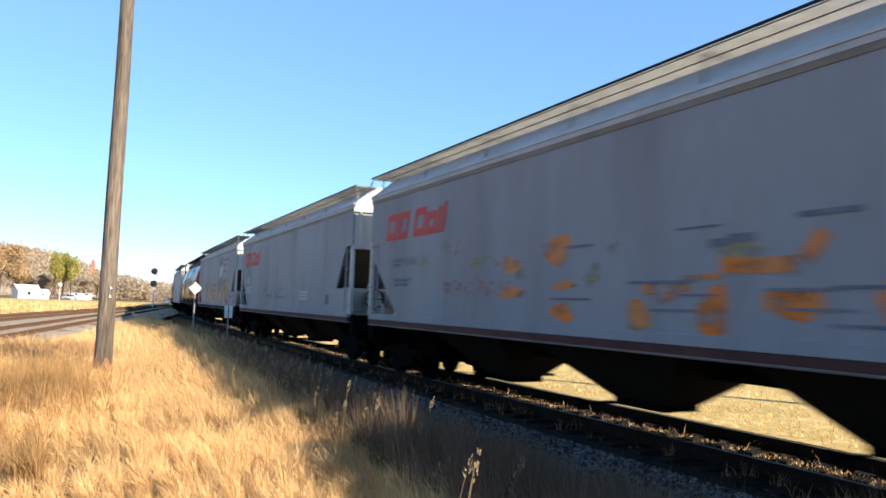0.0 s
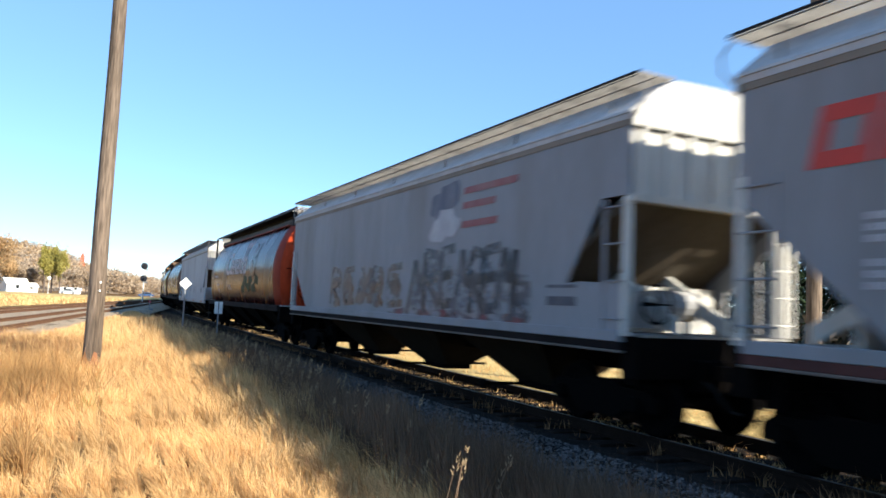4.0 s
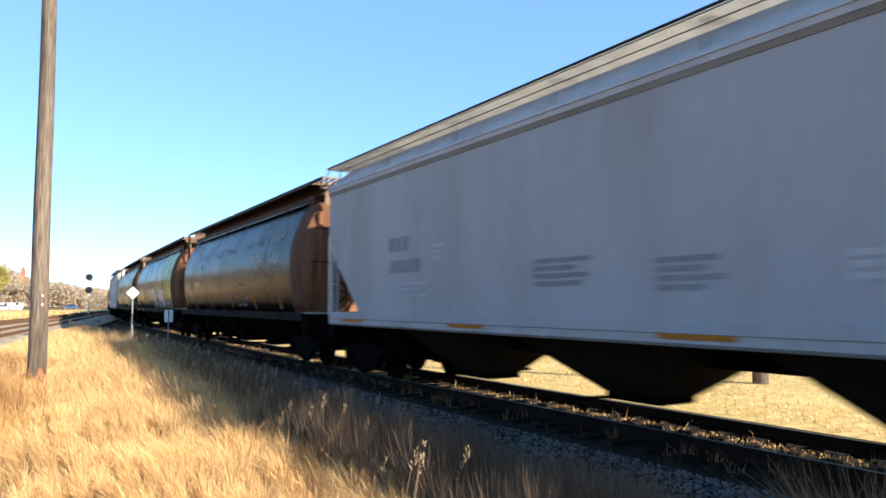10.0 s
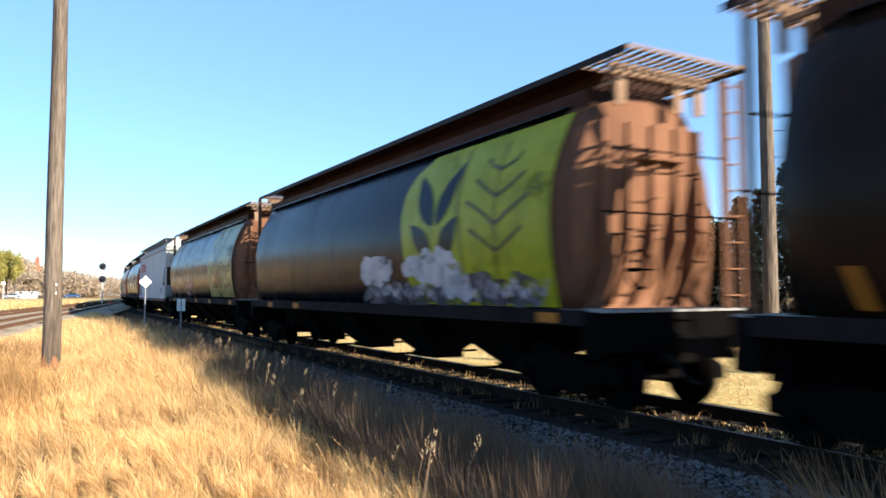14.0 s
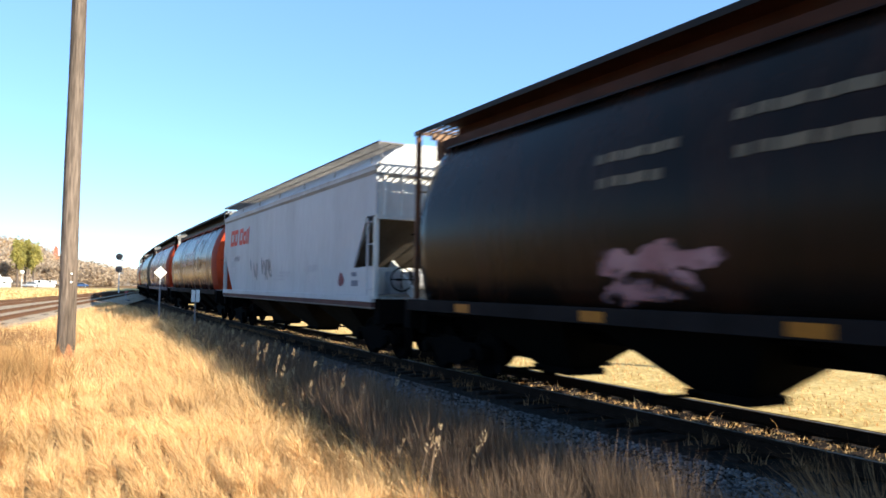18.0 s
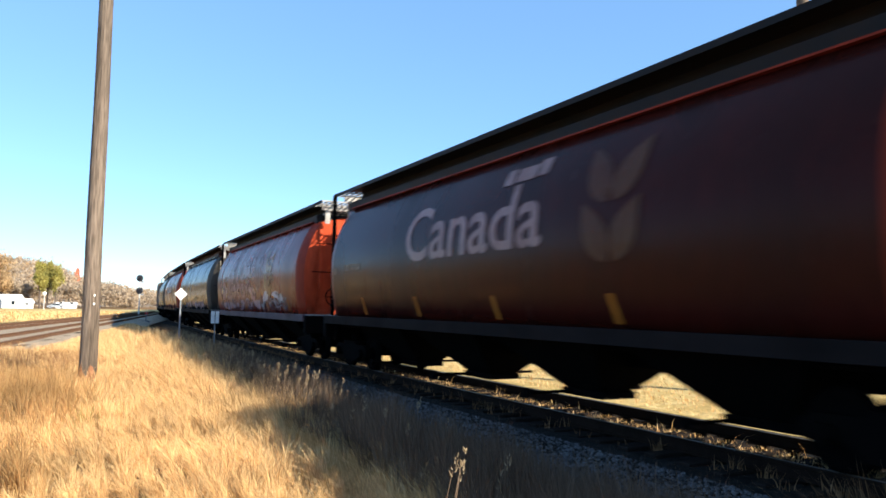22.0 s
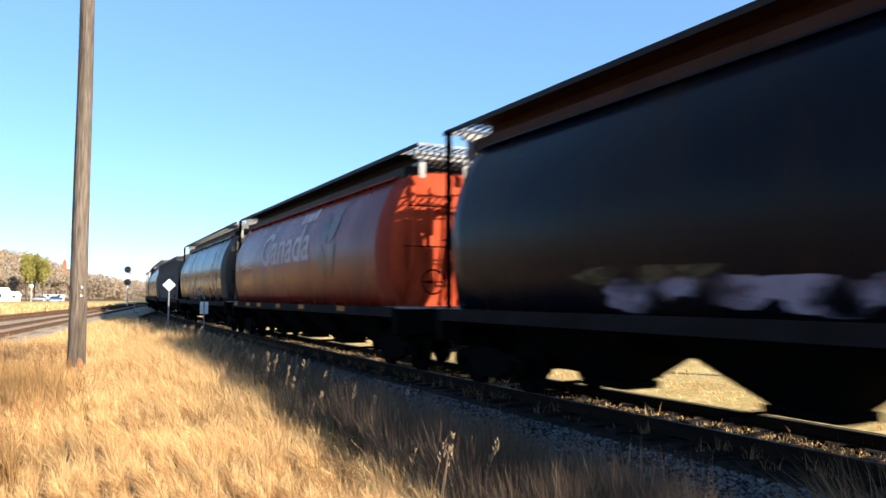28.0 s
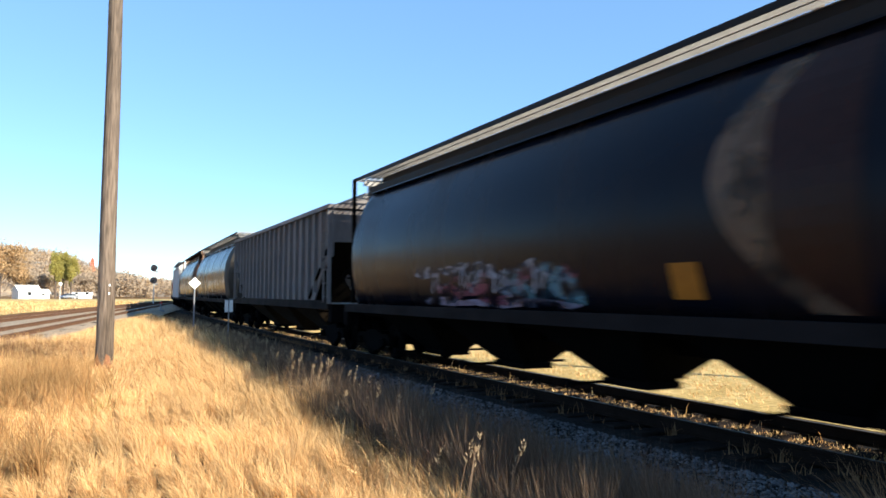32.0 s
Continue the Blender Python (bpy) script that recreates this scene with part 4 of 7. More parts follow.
def hose_mesh(bm):
    pts = [(0.32, 0.1, 0.72), (0.32, 0.28, 0.62), (0.30, 0.42, 0.46), (0.24, 0.50, 0.36), (0.14, 0.56, 0.34)]
    for a, b in zip(pts, pts[1:]):
        rod(bm, a, b, 0.022, 6)


def underframe(car, pockets):
    """Trucks, couplers, centre sill, hopper pockets and brake gear; their near-black colours hold the shade."""
    for s in (-1, 1):
        truck = cached("truck", "bolster", bolster_mesh, M["steel_dark"], car, pose(0, s * 7.15, RAIL), "black cast steel two-axle truck")
        for k in (-1, 1):
            cached("side_frame", "side_frame", side_frame_mesh, M["steel_dark"], truck, pose(k * 1.02, 0, 0, 0, 0, 0 if k < 0 else 180))
            for y in (-0.2, 0.0, 0.2):
                cached("spring", "springs", spring_mesh, M["steel_dark"], truck).matrix_parent_inverse = Matrix.Translation((k * 1.02, y, 0))
            ws = cached("wheelset", "wheelset", wheelset_mesh, M["steel_dark"], truck, None, "grimy steel wheels and axle, blackened for the shade", True)
            ws.matrix_parent_inverse = Matrix.Translation((0, k * 0.89, 0.457))
            WHEELS.append(ws)
        end = pose(0, s * 8.42, -0.22, 0, 0, 0 if s > 0 else 180)
        cached("coupler", "coupler", coupler_mesh, M["rail"], car, end, "rusty knuckle coupler")
        cached("air_hose", "hose", hose_mesh, M["tyre"], car, end, "black rubber air hose")
    cached("centre_sill", "centre_sill", lambda bm: box(bm, -0.2, 0.2, -8.45, 8.45, 0.50, 1.0), M["steel_dark"], car)
    for s in (-1, 1):
        cached("end_sill", "end_sill", lambda bm: (box(bm, -1.5, 1.5, 8.12, 8.44, 0.52, 1.10), soften(bm, 0.015)), M["steel_dark"], car, FLIP if s < 0 else None)
        cached("draft_gear", "draft_gear", lambda bm: (box(bm, -0.42, 0.42, 7.3, 8.5, 0.34, 0.80), soften(bm, 0.03)), M["steel_dark"], car, FLIP if s < 0 else None)
        cached("brake_beam", "brake_beam", lambda bm: (box(bm, -1.25, 1.25, 7.9, 7.98, 0.42, 0.62), box(bm, -1.25, -1.17, 7.9, 8.2, 0.42, 0.80), box(bm, 1.17, 1.25, 7.9, 8.2, 0.42, 0.80)), M["steel_dark"], car, FLIP if s < 0 else None)
        cached("uncoupling_lever", "lever", lambda bm: (rod(bm, (-1.45, 8.48, 0.74), (0.1, 8.50, 0.70), 0.016, 6), rod(bm, (-1.45, 8.48, 0.74), (-1.45, 8.48, 0.50), 0.016, 6)), M["steel_dark"], car, FLIP if s < 0 else None)
        cached("end_platform", "end_platform", end_platform_mesh, M["galv"], car, FLIP if s < 0 else None, "grey steel grating platform")
    for y, span in (((-4.35, 3.3), (-0.30, 3.9), (3.75, 3.3)) if pockets == 3 else ((-4.85, 3.2), (-1.62, 3.2), (1.62, 3.2), (4.85, 3.2))):

        def pocket(bm):
            h = span * 0.5
            foot = 0.62 if pockets == 3 else 0.48
            loft(bm, [[(-1.46, -h, 1.06), (1.46, -h, 1.06), (1.46, h, 1.06), (-1.46, h, 1.06)],
                      [(-1.28, -h + 0.14, 0.90), (1.28, -h + 0.14, 0.90), (1.28, h - 0.14, 0.90), (-1.28, h - 0.14, 0.90)],
                      [(-0.30, -foot, 0.02), (0.30, -foot, 0.02), (0.30, foot, 0.02), (-0.30, foot, 0.02)]])
        # brown pockets imitate bounced straw light, black ones the shade
        hp = cached("hopper_pocket", ("pocket", span), pocket, M["hopper_brown"] if pockets == 3 else M["hopper_dark"], car, pose(0, y, 0), "sloped discharge hopper, coloured for the light under the wagon")
        cached("discharge_gate", "gate", lambda bm: (box(bm, -0.36, 0.36, -0.56, 0.56, -0.08, 0.03), rod(bm, (-1.25, 0.3, -0.02), (1.25, 0.3, -0.02), 0.03, 8), rod(bm, (-1.28, 0.3, -0.02), (-1.22, 0.3, -0.02), 0.09, 8)), M["steel_dark"], hp)

    def pipes(bm):
        rod(bm, (-1.0, -8.2, 0.82), (-1.0, 8.2, 0.82), 0.025, 6)
        rod(bm, (0.9, -8.2, 0.86), (0.9, 8.2, 0.86), 0.02, 6)
    cached("brake_pipe", "pipes", pipes, M["steel_dark"], car)


def end_platform_mesh(bm):
    for k in range(13):
        x = -1.42 + k * 0.235
        box(bm, x, x + 0.03, 7.55, 8.46, 1.10, 1.135)
    for y in (7.58, 8.0, 8.42):
        box(bm, -1.45, 1.45, y, y + 0.03, 1.09, 1.125)


def ladder(name, z0, z1, material, car, m, across=False, width=0.46):
    """Two stiles, with the rungs as parts of their own."""
    def stiles(bm):
        for k in (-0.5, 0.5):
            if across:
                box(bm, k * width - 0.022, k * width + 0.022, -0.025, 0.025, z0, z1)
            else:
                box(bm, -0.025, 0.025, k * width - 0.022, k * width + 0.022, z0, z1)
    frame_ = cached(name, ("stiles", z0, z1, across, width), stiles, material, car, m)
    key = ("rung", across, width, material.name)
    if key not in CACHE:
        bm = bmesh.new()
        if across:
            rod(bm, (-0.5 * width, 0.03, 0), (0.5 * width, 0.03, 0), 0.015, 6)
        else:
            rod(bm, (-0.03, -0.5 * width, 0), (-0.03, 0.5 * width, 0), 0.015, 6)
        me = bpy.data.meshes.new("rung")
        bm.to_mesh(me)
        bm.free()
        me.materials.append(material)
        CACHE[key] = me
    n = max(2, int((z1 - z0) / 0.38))
    for k in range(n):
        shared("rung", CACHE[key], frame_, pose(0, 0, z0 + 0.18 + (z1 - z0 - 0.3) * k / max(1, n - 1)))


def brake_wheel_mesh(bm):
    pts = [(0.28 * math.cos(2 * math.pi * i / 16), 0, 0.28 * math.sin(2 * math.pi * i / 16)) for i in range(16)]
    ring = [[((0.28 + 0.02 * math.cos(2 * math.pi * j / 6)) * math.cos(2 * math.pi * i / 16), 0.02 * math.sin(2 * math.pi * j / 6), (0.28 + 0.02 * math.cos(2 * math.pi * j / 6)) * math.sin(2 * math.pi * i / 16)) for j in range(6)] for i in range(17)]
    loft(bm, ring, False, False)
    for k in range(0, 16, 4):
        rod(bm, (0, 0, 0), pts[k], 0.014, 5)
    rod(bm, (0, 0, 0), (0, 0.3, 0), 0.03, 6)


def walkway_mesh(x0, x1, y0, y1, z, bars, cross=0.9):
    """Open grating: bars along it, ties across, an upright edge strip."""
    def build(bm):
        n = bars
        for k in range(n):
            x = x0 + (x1 - x0) * k / (n - 1)
            t = 0.010 if 0 < k < n - 1 else 0.014
            box(bm, x - t, x + t, y0, y1, z - (0.05 if k in (0, n - 1) else 0.032), z)
        y = y0
        while y <= y1 + 1e-6:
            box(bm, x0, x1, y - 0.010, y + 0.010, z - 0.045, z - 0.034)
            y += 1.2
        y = y0 + 0.4
        while y <= y1:
            box(bm, x0 + 0.02, x1 - 0.02, y - 0.03, y + 0.03, z - 0.11, z - 0.05)
            y += cross
    return build


def open_platform_mesh(bm):
    """Thin upright bars with wide gaps over a wagon's end."""
    box(bm, -1.16, 1.16, 8.74, 8.765, 4.74, 4.785)


def cross_grating_mesh(x0, x1, y0, y1, z):
    """Open grating with its bars across the walk."""
    def build(bm):
        n = int((y1 - y0) / 0.058)
        for k in range(n + 1):
            y = y0 + (y1 - y0) * k / n
            box(bm, x0, x1, y - 0.006, y + 0.006, z - 0.03, z)
        for x in (x0, (x0 + x1) / 2, x1):
            box(bm, x - 0.008, x + 0.008, y0, y1, z - 0.045, z - 0.031)
    return build


# --- white flat-sided hopper wagon ---
SIDE_TOP = 4.0


def flat_x(z):
    """How far the flat side stands out at a height."""
    return W - 0.02


def white_side_mesh(bm):
    pts = [(-NOSE, 1.14), (-NOSE, 1.83), (-6.90, 1.83), (-7.72, 3.03), (-NOSE, 3.03), (-NOSE, SIDE_TOP), (NOSE, SIDE_TOP), (NOSE, 2.75), (6.45, 1.14)]
    slab(bm, [(-flat_x(0), y, z) for y, z in pts], (0.05, 0, 0))


def white_roof_mesh(bm):
    prof = [(-1.60, 4.17), (-1.59, 4.21), (-1.30, 4.44), (-0.93, 4.735), (0, 4.76), (0.93, 4.735), (1.30, 4.44), (1.59, 4.21), (1.60, 4.17), (1.45, 4.14), (-1.45, 4.14)]
    loft(bm, [[(x, y, z) for x, z in prof] for y in (-NOSE - 0.03, -4.0, 0.0, 4.0, NOSE + 0.03)])


def white_end_mesh(bm):
    """Upright bulkhead with ribs over a slope sheet."""
    box(bm, -1.53, 1.53, 8.22, 8.27, 3.0, 4.0)


def white_slope_mesh(bm):
    slab(bm, [(-1.52, 8.22, 3.0), (1.52, 8.22, 3.0), (1.52, 5.5, 1.02), (-1.52, 5.5, 1.02)], (0, -0.05, 0.05))


def end_frame(car, material, s):
    """Corner posts and the braces that carry the slope sheet."""
    turn = Matrix.Identity(4) if s > 0 else FLIP
    for x in (-1.53, 1.53):
        cached("corner_post", "corner_box", lambda bm: box(bm, -0.05, 0.05, 8.2, 8.3, 1.1, 3.0), material, car, turn @ pose(x, 0, 0))
    for x in (-0.5, 0.5):
        cached("slope_brace", "slope_brace", lambda bm: slab(bm, [(-0.04, 8.15, 1.1), (0.04, 8.15, 1.1), (0.04, 6.7, 1.9), (-0.04, 6.7, 1.9)], (0, 0, 0.25)), material, car, turn @ pose(x, 0, 0))


def equipment_mesh(bm):
    rod(bm, (-0.55, 7.35, 1.55), (0.25, 7.35, 1.55), 0.24, 14)
    box(bm, 0.35, 0.85, 7.2, 7.55, 1.2, 1.75)
    rod(bm, (-0.9, 7.7, 1.14), (-0.9, 7.7, 1.8), 0.03, 6)
    rod(bm, (0.2, 7.35, 1.3), (1.2, 7.35, 1.15), 0.025, 6)


def sill_mesh(z0, z1, x0, x1, y=8.2):
    def build(bm):
        box(bm, x0, x1, -y, y, z0, z1)
        soften(bm, 0.008)
    return build


def white_car(name, m, label, trim, body=None):
    LONGER[0] = 0.36
    car = thing(name, m, label, "freight wagon", "train wagons")
    # sides take the shade-dimmed white, ends the sunlit one
    body, clean = body or M["white"], M["white_end"]
    for s in (-1, 1):
        # the far side is the near side mirrored end for end
        cached("side_sheet", "white_side", white_side_mesh, body, car, None if s < 0 else FLIP)
        for k in range(10):
            cached("panel_seam", "white_seam", lambda bm: box(bm, -flat_x(0) - 0.002, -flat_x(0) + 0.01, -0.008, 0.008, 1.18, SIDE_TOP - 0.01), body, car, (Matrix.Identity(4) if s < 0 else FLIP) @ pose(0, -5.9 + 1.31 * k, 0))
        # strip drawn in place of the roof underside's shading
        cached("eave_strip", "white_eave", lambda bm: box(bm, -1.575, -1.50, -NOSE, NOSE, 4.0, 4.085), M["eave_shade"], car, None if s < 0 else FLIP, "tan strip painted as the shade under the roof's curve")
        cached("roof_lip", "white_roof_lip", lambda bm: box(bm, -1.582, -1.50, -NOSE, NOSE, 4.085, 4.175), M["roof_pale"], car, None if s < 0 else FLIP)
        cached("side_sill", ("sill", trim.name), sill_mesh(0.90, 1.015, -1.60, -1.50), trim, car, None if s < 0 else FLIP)
        cached("sill_flange", "sill_flange", sill_mesh(1.015, 1.165, -1.615, -1.50), body, car, None if s < 0 else FLIP)
        cached("sill_lip", "sill_lip", sill_mesh(0.865, 0.90, -1.61, -1.50), M["sill_lip"], car, None if s < 0 else FLIP)
        e = None if s > 0 else FLIP
        cached("end_bulkhead", "white_end", white_end_mesh, clean, car, e)
        for k in range(7):
            cached("end_rib", "white_rib", lambda bm: box(bm, -0.035, 0.035, 8.27, 8.34, 3.04, 3.98), clean, car, (Matrix.Identity(4) if s > 0 else FLIP) @ pose(-1.35 + k * 0.45, 0, 0))
        cached("end_beam", "white_beam", lambda bm: box(bm, -1.55, 1.55, 8.2, 8.36, 2.94, 3.04), clean, car, e)
        # slope sheet: stained, its colour darkened further to stand for shade
        cached("slope_sheet", "white_slope", white_slope_mesh, M["white_shaded"], car, e)
        cached("shear_plate", "shear_plate", lambda bm: box(bm, -1.38, 1.38, 6.95, 7.0, 1.12, 1.86), clean, car, e, "pale plate under the slope sheet")
        end_frame(car, clean, s)
        ladder("side_ladder", 1.14, 3.0, body, car, pose(-1.55, s * 8.02, 0))
        ladder("side_ladder", 1.14, 3.0, body, car, pose(1.55, s * 8.02, 0, 0, 0, 180))
        ladder("end_ladder", 1.14, 4.3, clean, car, pose(1.28, s * 8.44, 0, 0, 0, 0 if s > 0 else 180), True)
        for x in (0.0, 3.12):
            cached("roof_grab_rail", "roof_grab", roof_grab_mesh, M["galv"], car, (Matrix.Identity(4) if s > 0 else FLIP) @ pose(x, 0, 0))
    cached("air_reservoir", "equipment", equipment_mesh, M["white_sill"], car, FLIP)
    cached("brake_wheel", "brake_wheel", brake_wheel_mesh, M["steel_dark"], car, pose(-0.75, -8.0, 1.55))
    cached("roof", "white_roof", white_roof_mesh, M["roof_pale"], car)
    for s in (None, FLIP):
        cached("roof_end", "white_roof_end", lambda bm: slab(bm, [(x, 8.345, z) for x, z in ((-1.57, 3.99), (-1.57, 4.2), (-1.28, 4.39), (-0.92, 4.64), (0, 4.68), (0.92, 4.64), (1.28, 4.39), (1.57, 4.2), (1.57, 3.99))], (0, 0.03, 0)), clean, car, s)
    for s in (-1, 1):
        cached("running_board", "white_board", cross_grating_mesh(-1.56, -0.96, -8.45, 8.45, 4.715), M["grating"], car, None if s < 0 else FLIP, "see-through grey grating walkway")
        cached("board_edge", "white_edge", lambda bm: box(bm, -1.585, -1.566, -8.45, 8.45, 4.695, 4.73), M["board_black"], car, None if s < 0 else FLIP)

        for k in range(7):
            cached("board_support", "white_leg", lambda bm: slab(bm, [(-1.50, -0.01, 4.24), (-1.475, -0.01, 4.24), (-1.475, -0.01, 4.65), (-0.98, -0.01, 4.65), (-0.98, -0.01, 4.668), (-1.50, -0.01, 4.668)], (0, 0.02, 0)), M["grating"], car, (Matrix.Identity(4) if s < 0 else FLIP) @ pose(0, -7.8 + k * 2.6, 0))

    def hatch(bm):
        box(bm, -0.55, 0.55, -7.6, 7.6, 4.6, 4.8)
        soften(bm, 0.03)
    cached("roof_hatch", "white_hatch", hatch, body, car)
    underframe(car, 3)
    return car


def roof_grab_mesh(bm):
    pts = [(-1.56, 8.36, 4.1), (-1.56, 8.56, 4.3), (-1.56, 8.58, 4.5), (-1.54, 8.45, 4.64)]
    for a, b in zip(pts, pts[1:]):
        rod(bm, a, b, 0.016, 6)


# --- round-sided hopper wagon ---
def round_x(z):
    return 1.60 - (0.0945 if z < 2.5 else 0.205) * (z - 2.5) ** 2


def round_profile(scale=1.0, z0=1.13, z1=4.22, n=13):
    pts = []
    for k in range(n):
        z = z0 + (z1 - z0) * k / (n - 1)
        pts.append((-round_x(z) * scale, z))
    top = round_x(z1) * scale
    arch = [(-top * 0.5, z1 + 0.14), (0, z1 + 0.18), (top * 0.5, z1 + 0.14)]
    return pts + arch + [(-x, z) for x, z in reversed(pts)]


def barrel_mesh(bm):
    prof = round_profile()
    loft(bm, [[(x, y, z) for x, z in prof] for y in (-7.3, -5.0, -2.5, 0.0, 2.5, 5.0, 7.3)], False, False)
    for f in bm.faces:
        f.smooth = True


def seam_mesh(bm):
    for y in (0.0,):
        for s in (-1,):
            pts = [(s * (round_x(z) + 0.001), z) for z in np.linspace(1.14, 4.2, 11)]
            loft(bm, [[(x, y - 0.025, z), (x + s * 0.002, y, z), (x, y + 0.025, z), (x - s * 0.01, y, z)] for x, z in pts])


def round_end_mesh(bm):
    """End dome: the barrel draws in to a narrower flat bulkhead that slopes inward below."""
    mid = round_profile(0.90)
    loft(bm, [[(x, 7.86, 1.13 + (z - 1.13) * 0.985) for x, z in mid],
              [(x * 0.82, 8.0 - 0.5 * max(0.0, (2.1 - z)), 1.13 + (z - 1.13) * 0.95) for x, z in mid]], False, True)


def round_shoulder_mesh(bm):
    """The barrel's shoulder, drawn in towards the bulkhead."""
    outer, mid = round_profile(), round_profile(0.90)
    loft(bm, [[(x, 7.3, z) for x, z in outer], [(x * 0.985, 7.55, z) for x, z in outer], [(x, 7.86, 1.13 + (z - 1.13) * 0.985) for x, z in mid]], False, False)


def round_rib_mesh(bm):
    slab(bm, [(-0.06, 7.9, 3.95), (-0.04, 8.06, 3.9), (-0.04, 8.06, 2.15), (-0.04, 7.62, 1.2), (-0.06, 7.5, 1.2)], (0.09, 0, 0))


def bracket_mesh(bm):
    box(bm, -1.0, 1.0, 8.16, 8.26, 4.54, 4.705)
    for x in (-0.78, 0.78):
        box(bm, x - 0.03, x + 0.03, 7.7, 8.2, 4.44, 4.50)


def trough_mesh(bm):
    prof = [(-1.0, 4.16), (-1.02, 4.42), (-0.66, 4.50), (-0.62, 4.74), (0.62, 4.74), (0.66, 4.50), (1.02, 4.42), (1.0, 4.16)]
    loft(bm, [[(x, y, z) for x, z in prof] for y in (-7.7, 7.7)])


def round_car(name, m, label, side, end, board, sill):
    LONGER[0] = 0.62
    car = thing(name, m, label, "freight wagon", "train wagons")
    cached("barrel", "barrel", barrel_mesh, side, car)
    for s in (None, FLIP):
        for y in (-4.9, -2.45, 0.0, 2.45, 4.9):
            cached("weld_seam", "seams", seam_mesh, side, car, (s or Matrix.Identity(4)) @ pose(0, y, 0))
        cached("top_flange", "top_flange", lambda bm: box(bm, -1.10, -0.98, -7.35, 7.35, 4.195, 4.225), M["red_shoulder"] if end.name.startswith("orange") else side, car, s)
    cached("roof_trough", "trough", trough_mesh, board, car)
    shoulder = {"o": M["red_shoulder"], "t": M["brown_shoulder"], "d": M["navy_shoulder"]}[end.name[0]]
    grate = M["grate_rust"] if end.name.startswith("tan") else M["galv"]
    for s in (-1, 1):
        near = None if s < 0 else FLIP
        e = None if s > 0 else FLIP
        cached("side_sill", ("rsill", sill.name), sill_mesh(0.90, 1.13, -1.55, -1.46), sill, car, near)
        cached("end_bulkhead", "round_end", round_end_mesh, M["navy_shoulder"] if end.name.startswith("dusty") else end, car, e, "", True)
        # near-end shoulder gets the half-lit tone, far end the darker side colour
        cached("end_shoulder", "round_shoulder", round_shoulder_mesh, shoulder if s < 0 else (M["red"] if side.name.startswith("dark_maroon") else side), car, e, "", True)
        for x in (-0.98, -0.52, -0.02, 0.46, 0.94):
            cached("end_rib", "round_rib", round_rib_mesh, end, car, (Matrix.Identity(4) if s > 0 else FLIP) @ pose(x, 0, 0))
        cached("end_shelf", "end_shelf", lambda bm: box(bm, -0.55, 0.30, 7.98, 8.16, 3.36, 3.42), end, car, e)
        cached("platform_beam", "bracket", bracket_mesh, grate, car, e)
        for x in (-0.80, -0.36, 0.80):
            cached("platform_bracket", "bracket_plate", lambda bm: box(bm, -0.08, 0.08, 8.18, 8.24, 4.10, 4.54), grate, car, (Matrix.Identity(4) if s > 0 else FLIP) @ pose(x, 0, 0))
        if end.name.startswith("dusty") and board.name.startswith("black"):
            cached("running_board", "round_grate", cross_grating_mesh(-1.148, -0.64, -7.7, 7.7, 4.765), M["grating"], car, near, "see-through steel grating walkway")
        else:
            cached("running_board", "round_board", lambda bm: box(bm, -1.148, -0.60, -7.7, 7.7, 4.745, 4.765), board, car, near, "dark steel walkway plate")
        cached("board_edge", "round_edge", lambda bm: box(bm, -1.165, -1.15, -8.75, 8.75, 4.69, 4.79), M["board_black"], car, near)
        platform = cached("roof_platform", "roof_platform", open_platform_mesh, grate, car, e, "grating platform over the wagon's end")
        for k in range(14):
            x = -1.12 + 2.24 * k / 13
            cached("grating_bar", "platform_bar", lambda bm: box(bm, -0.022, 0.022, 7.72, 8.74, 4.742, 4.768), grate, platform).matrix_parent_inverse = pose(x, 0, 0)
        for y in (7.76, 8.1, 8.45):
            cached("grating_tie", ("platform_tie", y), lambda bm: box(bm, -1.14, 1.14, y - 0.012, y + 0.012, 4.71, 4.74), grate, platform)
        ladder("end_ladder", 1.14, 4.70, end, car, (Matrix.Identity(4) if s > 0 else FLIP) @ pose(s * 1.30, 8.40, 0), True, 0.42)
        cached("corner_post", "corner_post", lambda bm: box(bm, -1.30, -1.20, 8.30, 8.38, 1.1, 4.70), M["brown_shoulder"] if shoulder.name.startswith("dusty_brown") else M["steel_dark"], car, e)
        cached("grab_rail", "grab", lambda bm: rod(bm, (-1.35, 8.42, 2.5), (1.35, 8.42, 2.5), 0.016, 6), M["steel_dark"], car, e)
        cached("grab_rail", "grab_high", lambda bm: rod(bm, (-1.2, 8.40, 3.42), (1.2, 8.40, 3.42), 0.016, 6), M["steel_dark"], car, e)
    cached("air_reservoir", "equipment", equipment_mesh, M["steel_dark"], car, FLIP)
    cached("brake_wheel", "brake_wheel", brake_wheel_mesh, M["steel_dark"], car, pose(-0.55, -8.3, 1.7))
    underframe(car, 4)
    return car


